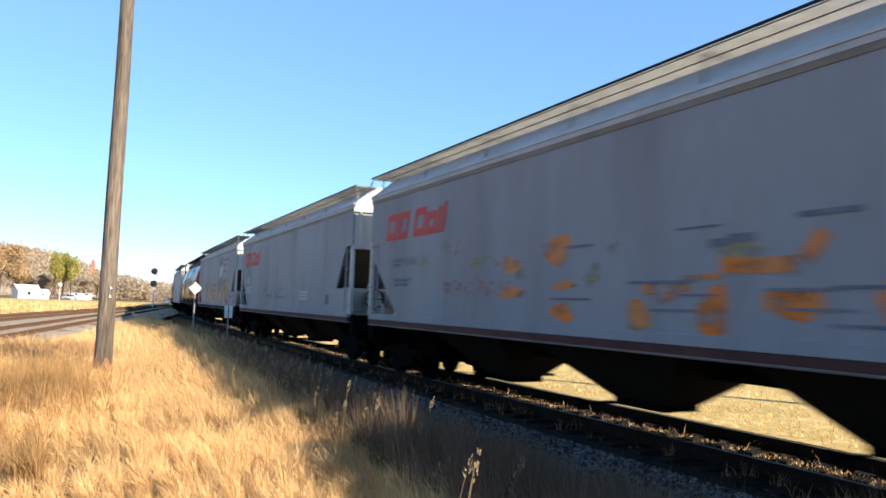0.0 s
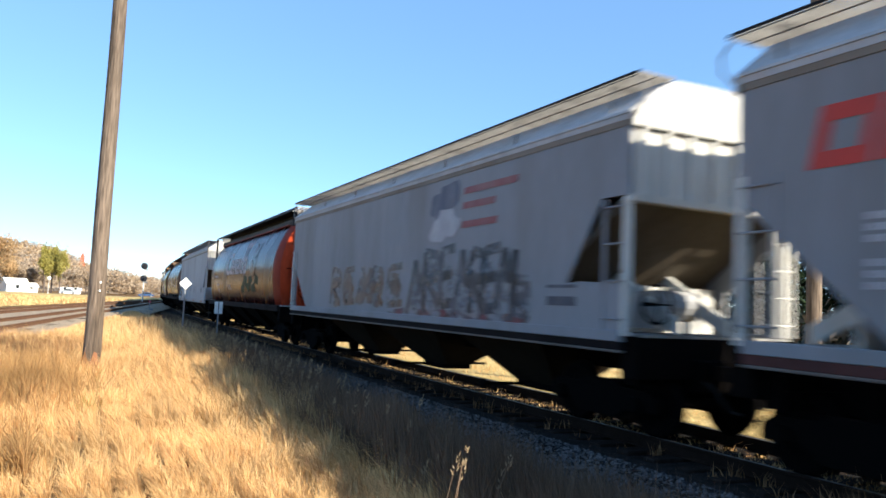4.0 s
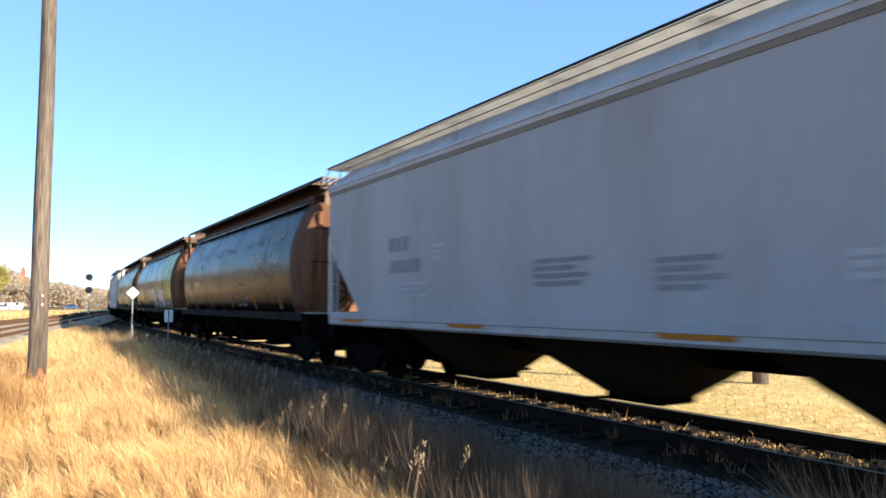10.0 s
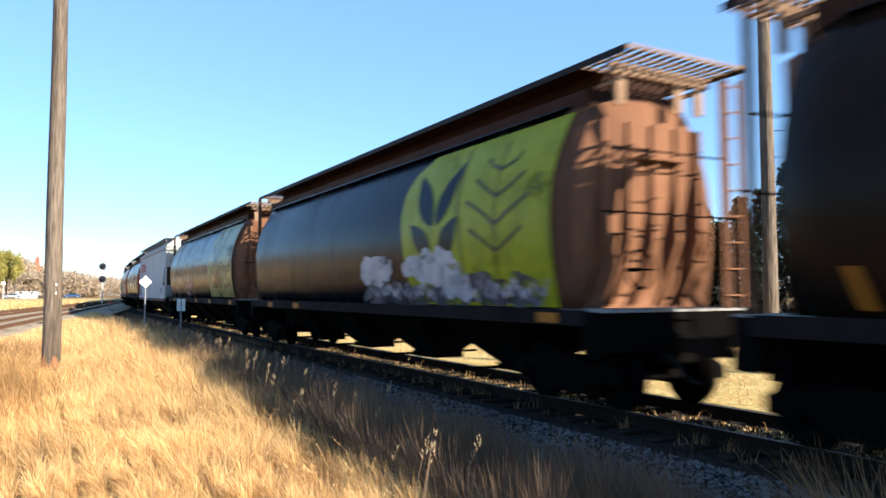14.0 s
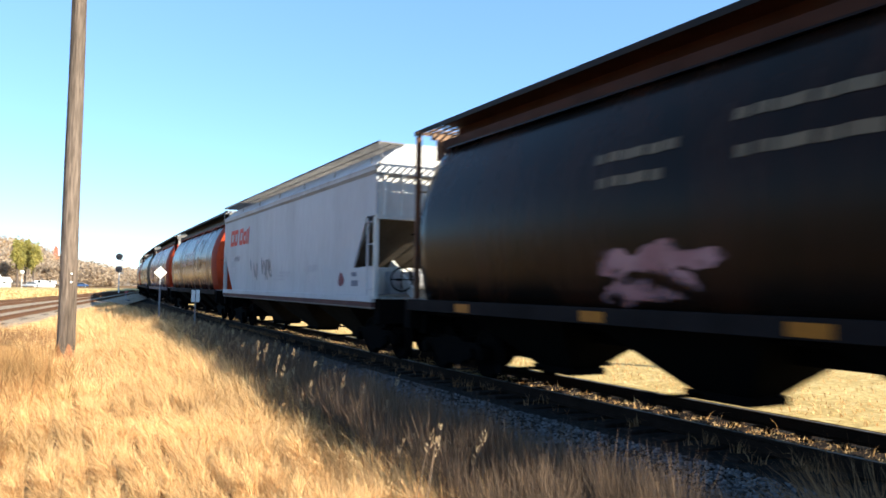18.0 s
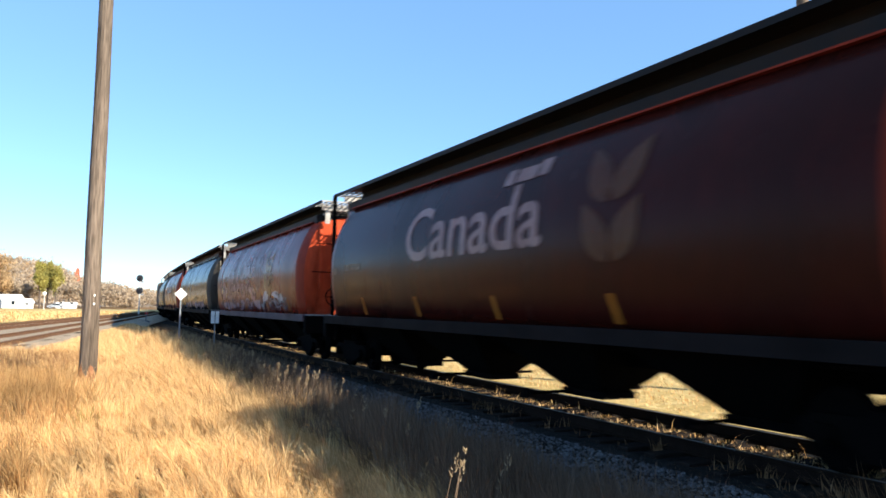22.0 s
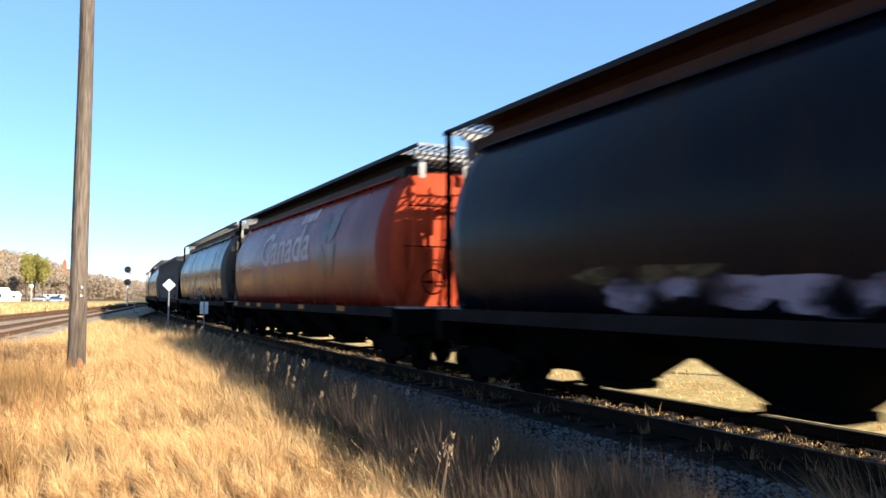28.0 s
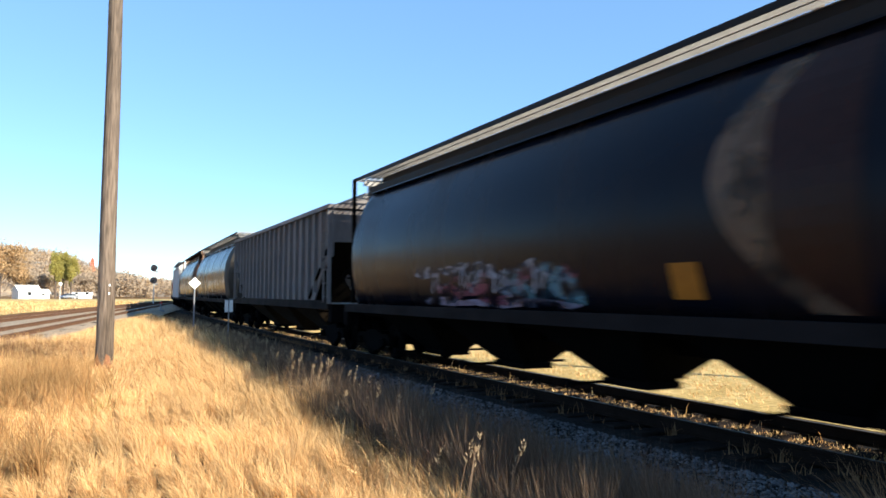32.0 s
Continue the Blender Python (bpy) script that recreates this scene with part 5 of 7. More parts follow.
# --- grey ribbed hopper wagon ---
def ribbed_car(name, m, label):
    LONGER[0] = 0.36
    car = thing(name, m, label, "freight wagon", "train wagons")
    g = M["grey_ribbed"]

    def sheet(bm):
        slab(bm, [(-1.45, y, z) for y, z in ((-6.3, 1.2), (-7.75, 2.55), (-NOSE, 2.55), (-NOSE, 4.05), (NOSE, 4.05), (NOSE, 2.55), (7.75, 2.55), (6.3, 1.2))], (0.05, 0, 0))
    for s in (-1, 1):
        near = None if s < 0 else FLIP
        e = None if s > 0 else FLIP
        cached("side_sheet", "rib_side", sheet, g, car, near)
        for k in range(21):
            y = -8.2 + k * 0.82
            z0 = 1.2 if abs(y) < 6.3 else (1.2 + (abs(y) - 6.3) * 0.93 if abs(y) < 7.75 else 2.55)
            cached("side_rib", ("rib", round(z0, 2)), lambda bm: box(bm, -1.57, -1.45, -0.055, 0.055, z0, 4.03), g, car, (Matrix.Identity(4) if s < 0 else FLIP) @ pose(0, y, 0))
        cached("top_chord", "rib_chord", lambda bm: box(bm, -1.6, -1.42, -NOSE - 0.05, NOSE + 0.05, 4.03, 4.16), g, car, near)
        cached("side_sill", "rib_sill", sill_mesh(0.92, 1.2, -1.56, -1.44), M["sill_grey"], car, near)
        cached("end_bulkhead", "rib_end", white_end_mesh, g, car, e)
        cached("slope_sheet", "rib_slope", white_slope_mesh, M["hopper_dark"], car, e)
        end_frame(car, g, s)
        ladder("side_ladder", 1.14, 3.9, g, car, pose(-1.57, s * 8.02, 0))
        cached("running_board", "rib_board", walkway_mesh(-0.45, 0.0, -8.5, 8.5, 4.55, 6), M["galv"], car, near)
    cached("roof", "rib_roof", lambda bm: loft(bm, [[(x, y, z) for x, z in ((-1.5, 4.12), (-0.8, 4.3), (0, 4.38), (0.8, 4.3), (1.5, 4.12), (1.4, 4.05), (-1.4, 4.05))] for y in (-NOSE, NOSE)]), g, car)
    cached("brake_wheel", "brake_wheel", brake_wheel_mesh, M["steel_dark"], car, pose(-0.75, -8.0, 1.9))
    underframe(car, 3)
    return car


# --- painted marks that follow the side ---
SLIDE = [0.0]                # where along the wagon its marks are counted from


def marks_each(name, outlines, material, car, face, lift=0.009, label=""):
    """One part for every outline."""
    for o in outlines:
        marks(name, [o], material, car, face, lift, label)


def marks(name, outlines, material, car, face, lift=0.009, label=""):
    """Flat outlines (u towards the near end, v upward, both in metres) laid on a wagon's side."""
    bm = bmesh.new()
    for o in outlines:
        try:
            bm.faces.new([bm.verts.new((0.0, -u - SLIDE[0], v)) for u, v in o])
        except ValueError:
            pass
    lay(bm, face, lift)
    return part(name, bm, material, car, label)


def lay(bm, face, lift):
    bmesh.ops.triangulate(bm, faces=list(bm.faces))
    if face is round_x:
        z = 1.3
        while z < 4.2:
            bmesh.ops.bisect_plane(bm, geom=list(bm.verts) + list(bm.edges) + list(bm.faces), plane_co=(0, 0, z), plane_no=(0, 0, 1))
            z += 0.2
    for v in bm.verts:
        v.co.x = -face(v.co.z) - lift
    bmesh.ops.recalc_face_normals(bm, faces=list(bm.faces))
    if sum(f.normal.x for f in bm.faces) > 0:
        bmesh.ops.reverse_faces(bm, faces=list(bm.faces))


LETTERS = {}


def word(name, text, u, v, wide, tall, material, car, face, lift=0.011, bold=0.0):
    """Lettering in the built-in font, laid on a wagon's side; u, v is its lower left corner."""
    key = (text, bold)
    if key not in LETTERS:
        cu = bpy.data.curves.new(name, 'FONT')
        cu.body, cu.size, cu.offset = text, 1.0, bold
        ob = new(name, cu)
        me = bpy.data.meshes.new_from_object(ob.evaluated_get(bpy.context.evaluated_depsgraph_get()))
        LETTERS[key] = ([tuple(p.co) for p in me.vertices], [tuple(p.vertices) for p in me.polygons])
        bpy.data.objects.remove(ob)
        bpy.data.curves.remove(cu)
        bpy.data.meshes.remove(me)
    pts, polys = LETTERS[key]
    bm = bmesh.new()
    x0, x1, y1 = min(p[0] for p in pts), max(p[0] for p in pts), max(p[1] for p in pts)
    vs = [bm.verts.new((0.0, -(u + (x - x0) / (x1 - x0) * wide) - SLIDE[0], v + y / y1 * tall)) for x, y, _ in pts]
    for p in polys:
        try:
            bm.faces.new([vs[i] for i in p])
        except ValueError:
            pass
    lay(bm, face, lift)
    return part(name, bm, material, car)


def quad(u, v, w, h, slant=0.0):
    return [(u, v), (u + w, v), (u + w + slant * h, v + h), (u + slant * h, v + h)]


def blob(rng, u, v, w, h, n=14, rough=0.3):
    out = []
    for k in range(n):
        a = 2 * math.pi * k / n
        r = 1 + rng.uniform(-rough, rough)
        out.append((u + math.cos(a) * w * r, v + math.sin(a) * h * r))
    return out


def splash(rng, u, v, w, h, n=30):
    """An uneven patch with a wavering edge."""
    p, q, r = rng.uniform(0, 6.3), rng.uniform(0, 6.3), rng.uniform(0, 6.3)
    out = []
    for k in range(n):
        a = 2 * math.pi * k / n
        d = 1 + 0.16 * math.sin(2 * a + p) + 0.12 * math.sin(3 * a + q) + 0.09 * math.sin(7 * a + r) + rng.uniform(-0.04, 0.04)
        out.append((u + math.cos(a) * w * d, v + math.sin(a) * h * d))
    return out


def splashes(name, spots, material, car, face, lift, label):
    for u, v, w, h in spots:
        marks(name, [splash(rng_t, u, v, w, h)], material, car, face, lift, label)


def leaf(u, v, length, width, angle, n=7):
    """A pointed leaf from its root."""
    c, s = math.cos(radians(angle)), math.sin(radians(angle))
    pts = []
    for k in range(n + 1):
        t = k / n
        pts.append((t * length, width * math.sin(math.pi * t ** 0.8)))
    for k in range(n - 1, 0, -1):
        t = k / n
        pts.append((t * length, -width * math.sin(math.pi * t ** 0.8)))
    return [(u + x * c - y * s, v + x * s + y * c) for x, y in pts]


def stroke(points, w):
    """A brush stroke of even width along a line of points."""
    left, right = [], []
    for k, (u, v) in enumerate(points):
        a, b = points[max(0, k - 1)], points[min(len(points) - 1, k + 1)]
        du, dv = b[0] - a[0], b[1] - a[1]
        d = math.hypot(du, dv) or 1.0
        left.append((u - dv / d * w, v + du / d * w))
        right.append((u + dv / d * w, v - du / d * w))
    return left + right[::-1]


def red_emblem(car):
    """The railway's red name, as plain slanted block shapes."""
    u, v, h, t = -7.45, 2.96, 0.64, 0.17
    shapes = []
    x = u
    for solid, w, k in ((False, 0.66, 1.0), (False, 0.60, 1.0), (None, 0.20, 0), (False, 0.62, 1.0), (False, 0.50, 0.78), (True, 0.17, 0.9), (True, 0.17, 1.0)):
        if solid:
            shapes.append(quad(x, v, w, h * k, 0.25))
        elif solid is False:
            hh = h * k
            shapes += [quad(x, v, w, t, 0.25), quad(x + 0.25 * t, v + t, t, hh - 2 * t, 0.25), quad(x + w - t * 0.8 + 0.25 * t, v + t, t * 0.8, hh - 2 * t, 0.25), quad(x + 0.25 * (hh - t), v + hh - t, w, t, 0.25)]
        x += w + 0.06
    marks("wagon_number", [quad(-6.55 + 0.2 * k, 2.33, 0.14, 0.17, 0.05) for k in range(5)], M["mark_dim"], car, flat_x, label="dark stencilled number blocks")
    marks("railway_emblem", shapes, M["letter_red"], car, flat_x, label="slanted red block emblem")


def data_lines(car, rng, face, material, where, rows):
    """Unreadable stencilled lines."""
    out = []
    for u, v, w in where:
        for r in range(rows):
            x = u
            while x < u + w * (1.0 if r % 2 == 0 else 0.8):
                k = rng.uniform(0.06, 0.16)
                out.append(quad(x, v - r * 0.11, k, 0.07))
                x += k + 0.025
    marks("stencilled_data", out, material, car, face)["kind"] = "stuff"


def sill_x(z):
    return 1.51


def reflectors(car, face, spots, v, w, h, slant=0.0):
    if v < 1.2 and face is round_x:
        face = sill_x
    for u in spots:
        marks("reflector", [quad(u, v, w, h, slant)], M["reflector"], car, face, 0.05 if v < 1.2 else 0.012, "amber reflector strip")

# ---- the wagons, from the one nearest at the start to the last in view ----
WHEELS = []
PITCH, FIRST, SPEED, CHANGE = 19.667, 8.316, 7.7327, 0.01136
SLACK = (1.16, 0.34, -0.19, -0.40, -0.73, -0.83, -0.19, 0.14, -0.38, -0.37, -0.12, 0.35, 0.61, 0.61, 0.0)   # metres of play, wagon by wagon
SLIDES = (-0.17, -0.31, 0.28, -0.39, 0.0, -0.22, 0.88, 1.05, 0.04, -0.56, -0.09, 0.7, -0.47, -0.41)
rng_t = random.Random(4)


def centre(n, t):
    slack = SLACK[n] if 0 <= n < len(SLACK) else (1.3 if n < 0 else 0.3)
    return FIRST + slack + n * PITCH - SPEED * t - CHANGE * t * t / 2


def car_pose(n, t):
    y = centre(n, t)
    a, b = track_x(y - 7.5), track_x(y + 7.5)
    return pose((a + b) / 2, y, 0.0, 0, 0, -math.degrees(math.atan2(b - a, 15.0)))


CARS = {}


def add(n, kind, label, *args):
    SLIDE[0] = SLIDES[n] if 0 <= n < len(SLIDES) else 0.0
    CARS[n] = kind("hopper_wagon", car_pose(n, 0.0), label, *args)
    return CARS[n]


RED_SILL, GREY_SILL = M["sill_red"], M["sill_grey"]
BLACK, RUST = M["board_black"], M["board_brown"]

# white wagons with a red emblem
for n in (-2, -1):
    c = add(n, white_car, "dirty white flat-sided covered hopper wagon with a red emblem", RED_SILL)
    red_emblem(c)

c = add(0, white_car, "white covered hopper wagon, rust-stained, with orange graffiti", RED_SILL, M["white_dull"])
red_emblem(c)
data_lines(c, rng_t, flat_x, M["mark_dark"], ((-6.9, 2.42, 0.6), (-6.8, 1.95, 1.0)), 2)
splashes("graffiti", ((-0.07, 2.36, 0.42, 0.2), (-1.44, 2.16, 0.26, 0.16), (-1.42, 1.68, 0.36, 0.12), (0.17, 1.79, 0.3, 0.07), (0.11, 1.37, 0.3, 0.14), (1.87, 1.36, 0.24, 0.2), (3.17, 1.42, 0.25, 0.3), (4.28, 1.54, 0.33, 0.18), (5.5, 1.6, 0.3, 0.25), (6.5, 1.45, 0.35, 0.2)), M["thin_orange"], c, flat_x, 0.009, "orange sprayed patch of graffiti")
for line, w in (([(3.3, 2.0), (3.8, 1.97), (4.4, 1.98)], 0.09), ([(4.25, 1.9), (4.5, 2.1), (4.65, 2.3)], 0.09), ([(1.95, 1.74), (2.4, 1.72), (2.8, 1.76)], 0.08), ([(2.2, 1.66), (2.35, 1.58), (2.55, 1.66)], 0.07), ([(2.65, 1.85), (3.3, 1.87)], 0.035), ([(3.95, 1.65), (4.5, 1.63)], 0.05), ([(-0.2, 2.25), (0.0, 2.14), (0.15, 2.28)], 0.06)):
    marks("graffiti_stroke", [stroke(line, w)], M["thin_orange"], c, flat_x, 0.012, "orange sprayed stroke")
splashes("overspray", ((0.81, 1.95, 0.26, 0.2), (1.25, 2.55, 0.2, 0.36), (-2.35, 2.24, 0.76, 0.10), (-3.79, 2.6, 0.36, 0.25), (-5.16, 2.42, 0.24, 0.18), (3.4, 2.1, 0.5, 0.2), (-1.0, 1.9, 0.3, 0.25)), M["thin_yellow"], c, flat_x, 0.008, "faded yellow overspray")
for u, v, w, h in ((2.92, 2.47, 0.35, 0.014), (3.25, 2.26, 0.13, 0.05), (3.6, 2.3, 0.2, 0.05), (4.71, 2.49, 0.35, 0.03), (0.52, 2.38, 0.36, 0.02), (0.33, 1.58, 0.51, 0.018), (2.29, 1.81, 0.62, 0.02), (2.88, 1.64, 0.37, 0.016), (2.5, 1.45, 0.4, 0.016), (4.38, 1.70, 0.47, 0.018), (4.57, 1.49, 0.39, 0.018), (5.2, 1.72, 0.5, 0.018), (5.1, 1.34, 0.4, 0.016)):
    marks("stencilled_line", [quad(u - w, v - h, 2 * w, 2 * h)], M["mark_dark"], c, flat_x, 0.014, "thin dark stencilled line")
marks_each("faded_graffiti", [stroke([(-4.1 + k * 0.46, 1.60), (-4.05 + k * 0.46, 1.88 + 0.05 * (k % 2)), (-3.8 + k * 0.46, 1.84), (-3.85 + k * 0.46, 1.70), (-4.0 + k * 0.46, 1.73)], 0.05) for k in range(6)], M["thin_red"], c, flat_x, label="faded red scrawl")

c = add(1, white_car, "white covered hopper wagon with a red emblem and dark scribbles", RED_SILL, M["white_dull"])
red_emblem(c)
data_lines(c, rng_t, flat_x, M["mark_faint"], ((-6.8, 2.40, 0.6), (-6.8, 1.95, 1.0), (3.2, 1.7, 1.1)), 3)
marks_each("scribble", [stroke([(-2.9 + 0.45 * k + 0.1 * math.sin(k * 2.0), 1.75 + 0.25 * math.sin(k * 1.9)) for k in range(9)], 0.03), stroke([(-2.3 + 0.36 * k, 1.55 + 0.1 * math.sin(k * 2.7)) for k in range(12)], 0.022)], M["mark_dark"], c, flat_x, label="dark looping scribble")
marks("placard", [quad(6.45, 1.35, 0.42, 0.3)], M["spray_grey"], c, flat_x, label="dark stencilled panel")

c = add(2, white_car, "pale grey covered hopper wagon with an oval emblem and bold graffiti", GREY_SILL, M["white_dull"])
splashes("oval_emblem", ((2.72, 3.48, 0.62, 0.40),), M["mark_dark"], c, flat_x, 0.010, "dark upper half of a round emblem")
splashes("oval_centre", ((2.74, 3.02, 0.60, 0.34),), M["mark_faint"], c, flat_x, 0.012, "pale grey lower half of a round emblem")
for u, v, w in ((3.55, 3.58, 1.95), (3.5, 3.29, 1.25), (3.48, 2.92, 1.35)):
    marks("red_line", [quad(u, v, w, 0.13, 0.3)], M["spray_faded"], c, flat_x, 0.010, "worn red stencil line")
for k, (u, v, w, h) in enumerate(((-4.04, 1.80, 0.50, 0.50), (-2.93, 1.82, 0.45, 0.46), (-1.84, 1.83, 0.48, 0.46), (-0.81, 1.80, 0.44, 0.45), (0.28, 1.82, 0.45, 0.45), (1.51, 1.80, 0.46, 0.55), (2.28, 1.94, 0.44, 0.57), (2.99, 1.98, 0.34, 0.57), (3.67, 1.88, 0.36, 0.60), (4.24, 1.88, 0.30, 0.58), (4.75, 1.92, 0.32, 0.56), (5.23, 1.95, 0.30, 0.50), (5.73, 1.55, 0.28, 0.36))):
    dark = M["thin_brown"] if k < 5 else M["thin_dark"]
    fat = 0.085 if k < 5 else 0.10
    if k % 3 == 0:
        line = [(u - w, v - h), (u - w * 0.8, v + h), (u + w * 0.6, v + h * 0.85), (u + w * 0.7, v + h * 0.1), (u - w * 0.6, v), (u + w * 0.8, v - h)]
    elif k % 3 == 1:
        line = [(u + w * 0.8, v + h), (u - w * 0.8, v + h * 0.9), (u - w, v), (u + w * 0.5, v + 0.05), (u - w, v), (u - w * 0.8, v - h), (u + w, v - h * 0.9)]
    else:
        line = [(u - w, v - h), (u - w * 0.2, v + h), (u + w * 0.3, v - h * 0.2), (u + w, v + h * 0.9), (u + w * 0.8, v - h)]
    for a, b in zip(line, line[1:]):
        marks("graffiti", [stroke([a, b], fat)], dark, c, flat_x, 0.011, "dark block-letter graffiti stroke")
    splashes("graffiti_fill", ((u, v - 0.1, w * 0.8, h * 0.8),), M["thin_grey"] if k > 4 else M["thin_brown"], c, flat_x, 0.009, "streaky graffiti filling")
splashes("overspray", ((1.0 + 1.3 * k, 1.22, 0.9, 0.10) for k in range(4)), M["thin_wine"], c, flat_x, 0.010, "dark overspray along the sill")
marks("placard", [quad(6.5, 1.75, 0.75, 0.05), quad(6.5, 1.48, 0.75, 0.14)], M["spray_grey"], c, flat_x)


def canada(c, material, u, v, wide, tall, flag=True):
    word("wordmark", "Canada", u, v, wide, tall, material, c, round_x, 0.012, 0.012)
    if flag:
        fu, fv, k = u + wide * 0.72, v + tall * 1.02, wide / 5.4
        marks("wordmark_flag", [quad(fu, fv, 0.30 * k, 0.30 * k), quad(fu + 0.36 * k, fv + 0.02, 0.62 * k, 0.26 * k, 0.1), quad(fu + 1.06 * k, fv + 0.04, 0.30 * k, 0.30 * k)], material, c, round_x, 0.012, "small flag over the wordmark")


def slashes(c, spots):
    for u in spots:
        marks("reflector", [[(u, 1.2), (u + 0.13, 1.2), (u, 1.62), (u - 0.13, 1.62)]], M["reflector"], c, round_x, 0.012, "amber reflector strip")


def wheat(c, u, material, dark, v=2.0, size=1.0):
    """Emblem of a wheat ear: pairs of pointed leaves on a stalk."""
    out = []
    for k in range(2):
        for s in (-1, 1):
            out.append(leaf(u + s * 0.06 * size, v + (k * 0.85 - 0.55) * size, 1.05 * size, 0.26 * size, 90 - s * 32))
    marks("wheat_emblem", out, dark, c, round_x, 0.016)
    if material:
        marks("wheat_stalk", [quad(u - 0.03, v - 0.9 * size, 0.06, 1.6 * size)], material, c, round_x, 0.018)


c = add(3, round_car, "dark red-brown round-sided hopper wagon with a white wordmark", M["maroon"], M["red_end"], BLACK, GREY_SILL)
canada(c, M["letter_white"], -2.55, 2.45, 5.4, 1.12)
marks("graffiti", [blob(rng_t, 2.1 + 0.62 * k, 1.8 + 0.3 * (k % 2), 0.42, 0.2, 12, 0.5) for k in range(6)], M["spray_green"], c, round_x, label="faded green spray paint")
marks_each("scribble", [stroke([(-5.4 + 0.16 * k, 1.7 + 0.18 * math.sin(k * 2.3)) for k in range(6)], 0.035), stroke([(-5.5 + 0.22 * k, 1.95 + 0.1 * math.sin(k * 3.0)) for k in range(5)], 0.03), stroke([(-2.2 + 0.24 * k, 1.85 + 0.16 * math.sin(k * 2.3)) for k in range(6)], 0.035)], M["letter_white"], c, round_x, label="small white scrawl")
marks("wagon_number", [quad(-6.3 + 0.22 * k, 2.35, 0.11, 0.12) for k in range(6)] + [quad(-7.2, 2.3, 0.25, 0.12)], M["letter_white"], c, round_x)
wheat(c, 4.4, None, M["gold_dim"], 2.75, 0.9)
slashes(c, (-7.4, -5.0, -1.9, 1.6, 6.8))

c = add(4, white_car, "clean pale grey covered hopper wagon with amber reflectors along its sill", M["white_sill"])
data_lines(c, rng_t, flat_x, M["mark_dim"], ((-0.4, 1.95, 1.15), (2.0, 1.85, 0.9)), 4)
data_lines(c, rng_t, flat_x, M["mark_faint"], ((4.4, 1.8, 0.9),), 3)
marks("wagon_number", [quad(-5.3 + 0.30 * k, 2.42, 0.23, 0.28, 0.05) for k in range(3)] + [quad(-5.25 + 0.22 * k, 1.98, 0.165, 0.26, 0.05) for k in range(6)], M["mark_dim"], c, flat_x)
data_lines(c, rng_t, flat_x, M["mark_faint"], ((-4.9, 1.72, 1.1), (-3.5, 2.4, 0.3)), 3)
marks("placard", [quad(6.35, 1.5, 0.4, 0.34)], M["spray_grey"], c, flat_x)
reflectors(c, flat_x, (-7.7, -2.87, 2.03, 6.5), 0.95, 1.15, 0.12)

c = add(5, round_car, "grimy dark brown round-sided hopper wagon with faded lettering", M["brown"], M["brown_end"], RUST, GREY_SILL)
for u, v, k, h in ((-4.9, 3.2, 6, 0.24), (-1.65, 3.15, 9, 0.26), (-0.8, 2.72, 5, 0.24), (-6.3, 2.8, 2, 0.3), (2.6, 3.2, 8, 0.26), (-4.2, 2.75, 3, 0.22)):
    marks("faded_lettering", [quad(u + 0.36 * j, v, 0.27, h) for j in range(k)], M["thin_letter"], c, round_x, label="row of faded tan letters")
marks("placard", [quad(-5.4, 2.1, 1.3, 0.22), quad(-6.6, 2.0, 0.4, 0.2)], M["gold"], c, round_x)
marks("box_outline", [quad(1.7, 2.0, 1.6, 0.07), quad(1.7, 1.3, 1.6, 0.07), quad(1.7, 1.3, 0.08, 0.75), quad(3.22, 1.3, 0.08, 0.75)], M["thin_grey"], c, round_x, label="pale painted rectangle outline")
splashes("pale_streak", ((4.54, 3.60, 0.27, 0.36), (5.46, 3.38, 0.24, 0.42), (6.35, 3.35, 0.30, 0.55), (7.05, 3.25, 0.26, 0.5), (4.53, 2.75, 0.5, 0.34), (5.6, 2.6, 0.4, 0.5), (6.6, 2.5, 0.5, 0.4)), M["thin_tan"], c, round_x, 0.007, "pale worn patch of an old emblem")
slashes(c, (-7.4, -5.3, -2.2, 1.1, 4.2, 7.0))

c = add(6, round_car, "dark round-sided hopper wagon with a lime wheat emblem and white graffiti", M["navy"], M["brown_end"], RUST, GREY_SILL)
lime = [(2.75, 1.15), (2.5, 1.7), (2.40, 2.2), (2.27, 2.86), (2.25, 3.4), (2.45, 3.8), (2.95, 4.1), (7.3, 4.1), (7.3, 1.15)]
marks("painted_field", [lime], M["thin_lime"], c, round_x, 0.008, "worn lime-green painted field")
for u, v, l, w, a in ((3.70, 2.62, 1.45, 0.27, 130), (3.80, 2.62, 1.35, 0.24, 60), (3.60, 2.05, 1.1, 0.24, 142), (3.90, 2.0, 1.0, 0.26, 48)):
    marks("wheat_leaf", [leaf(u, v, l, w, a)], M["navy"], c, round_x, 0.016, "dark leaf of the emblem")
for v, k in ((3.42, 0.5), (2.95, 0.75), (2.48, 0.95), (2.05, 0.8)):
    marks("wheat_line", [stroke([(5.8 - 1.0 * k, v + 0.52 * k), (5.5, v + 0.22 * k), (5.82, v)], 0.035)], M["emblem_dim"], c, round_x, 0.016)
    marks("wheat_line", [stroke([(5.82, v), (6.2, v + 0.2 * k), (5.8 + 1.0 * k, v + 0.45 * k)], 0.035)], M["emblem_dim"], c, round_x, 0.016)
marks("wheat_line", [stroke([(5.78, 1.5), (5.82, 2.4), (5.76, 3.9)], 0.025)], M["emblem_dim"], c, round_x, 0.016)
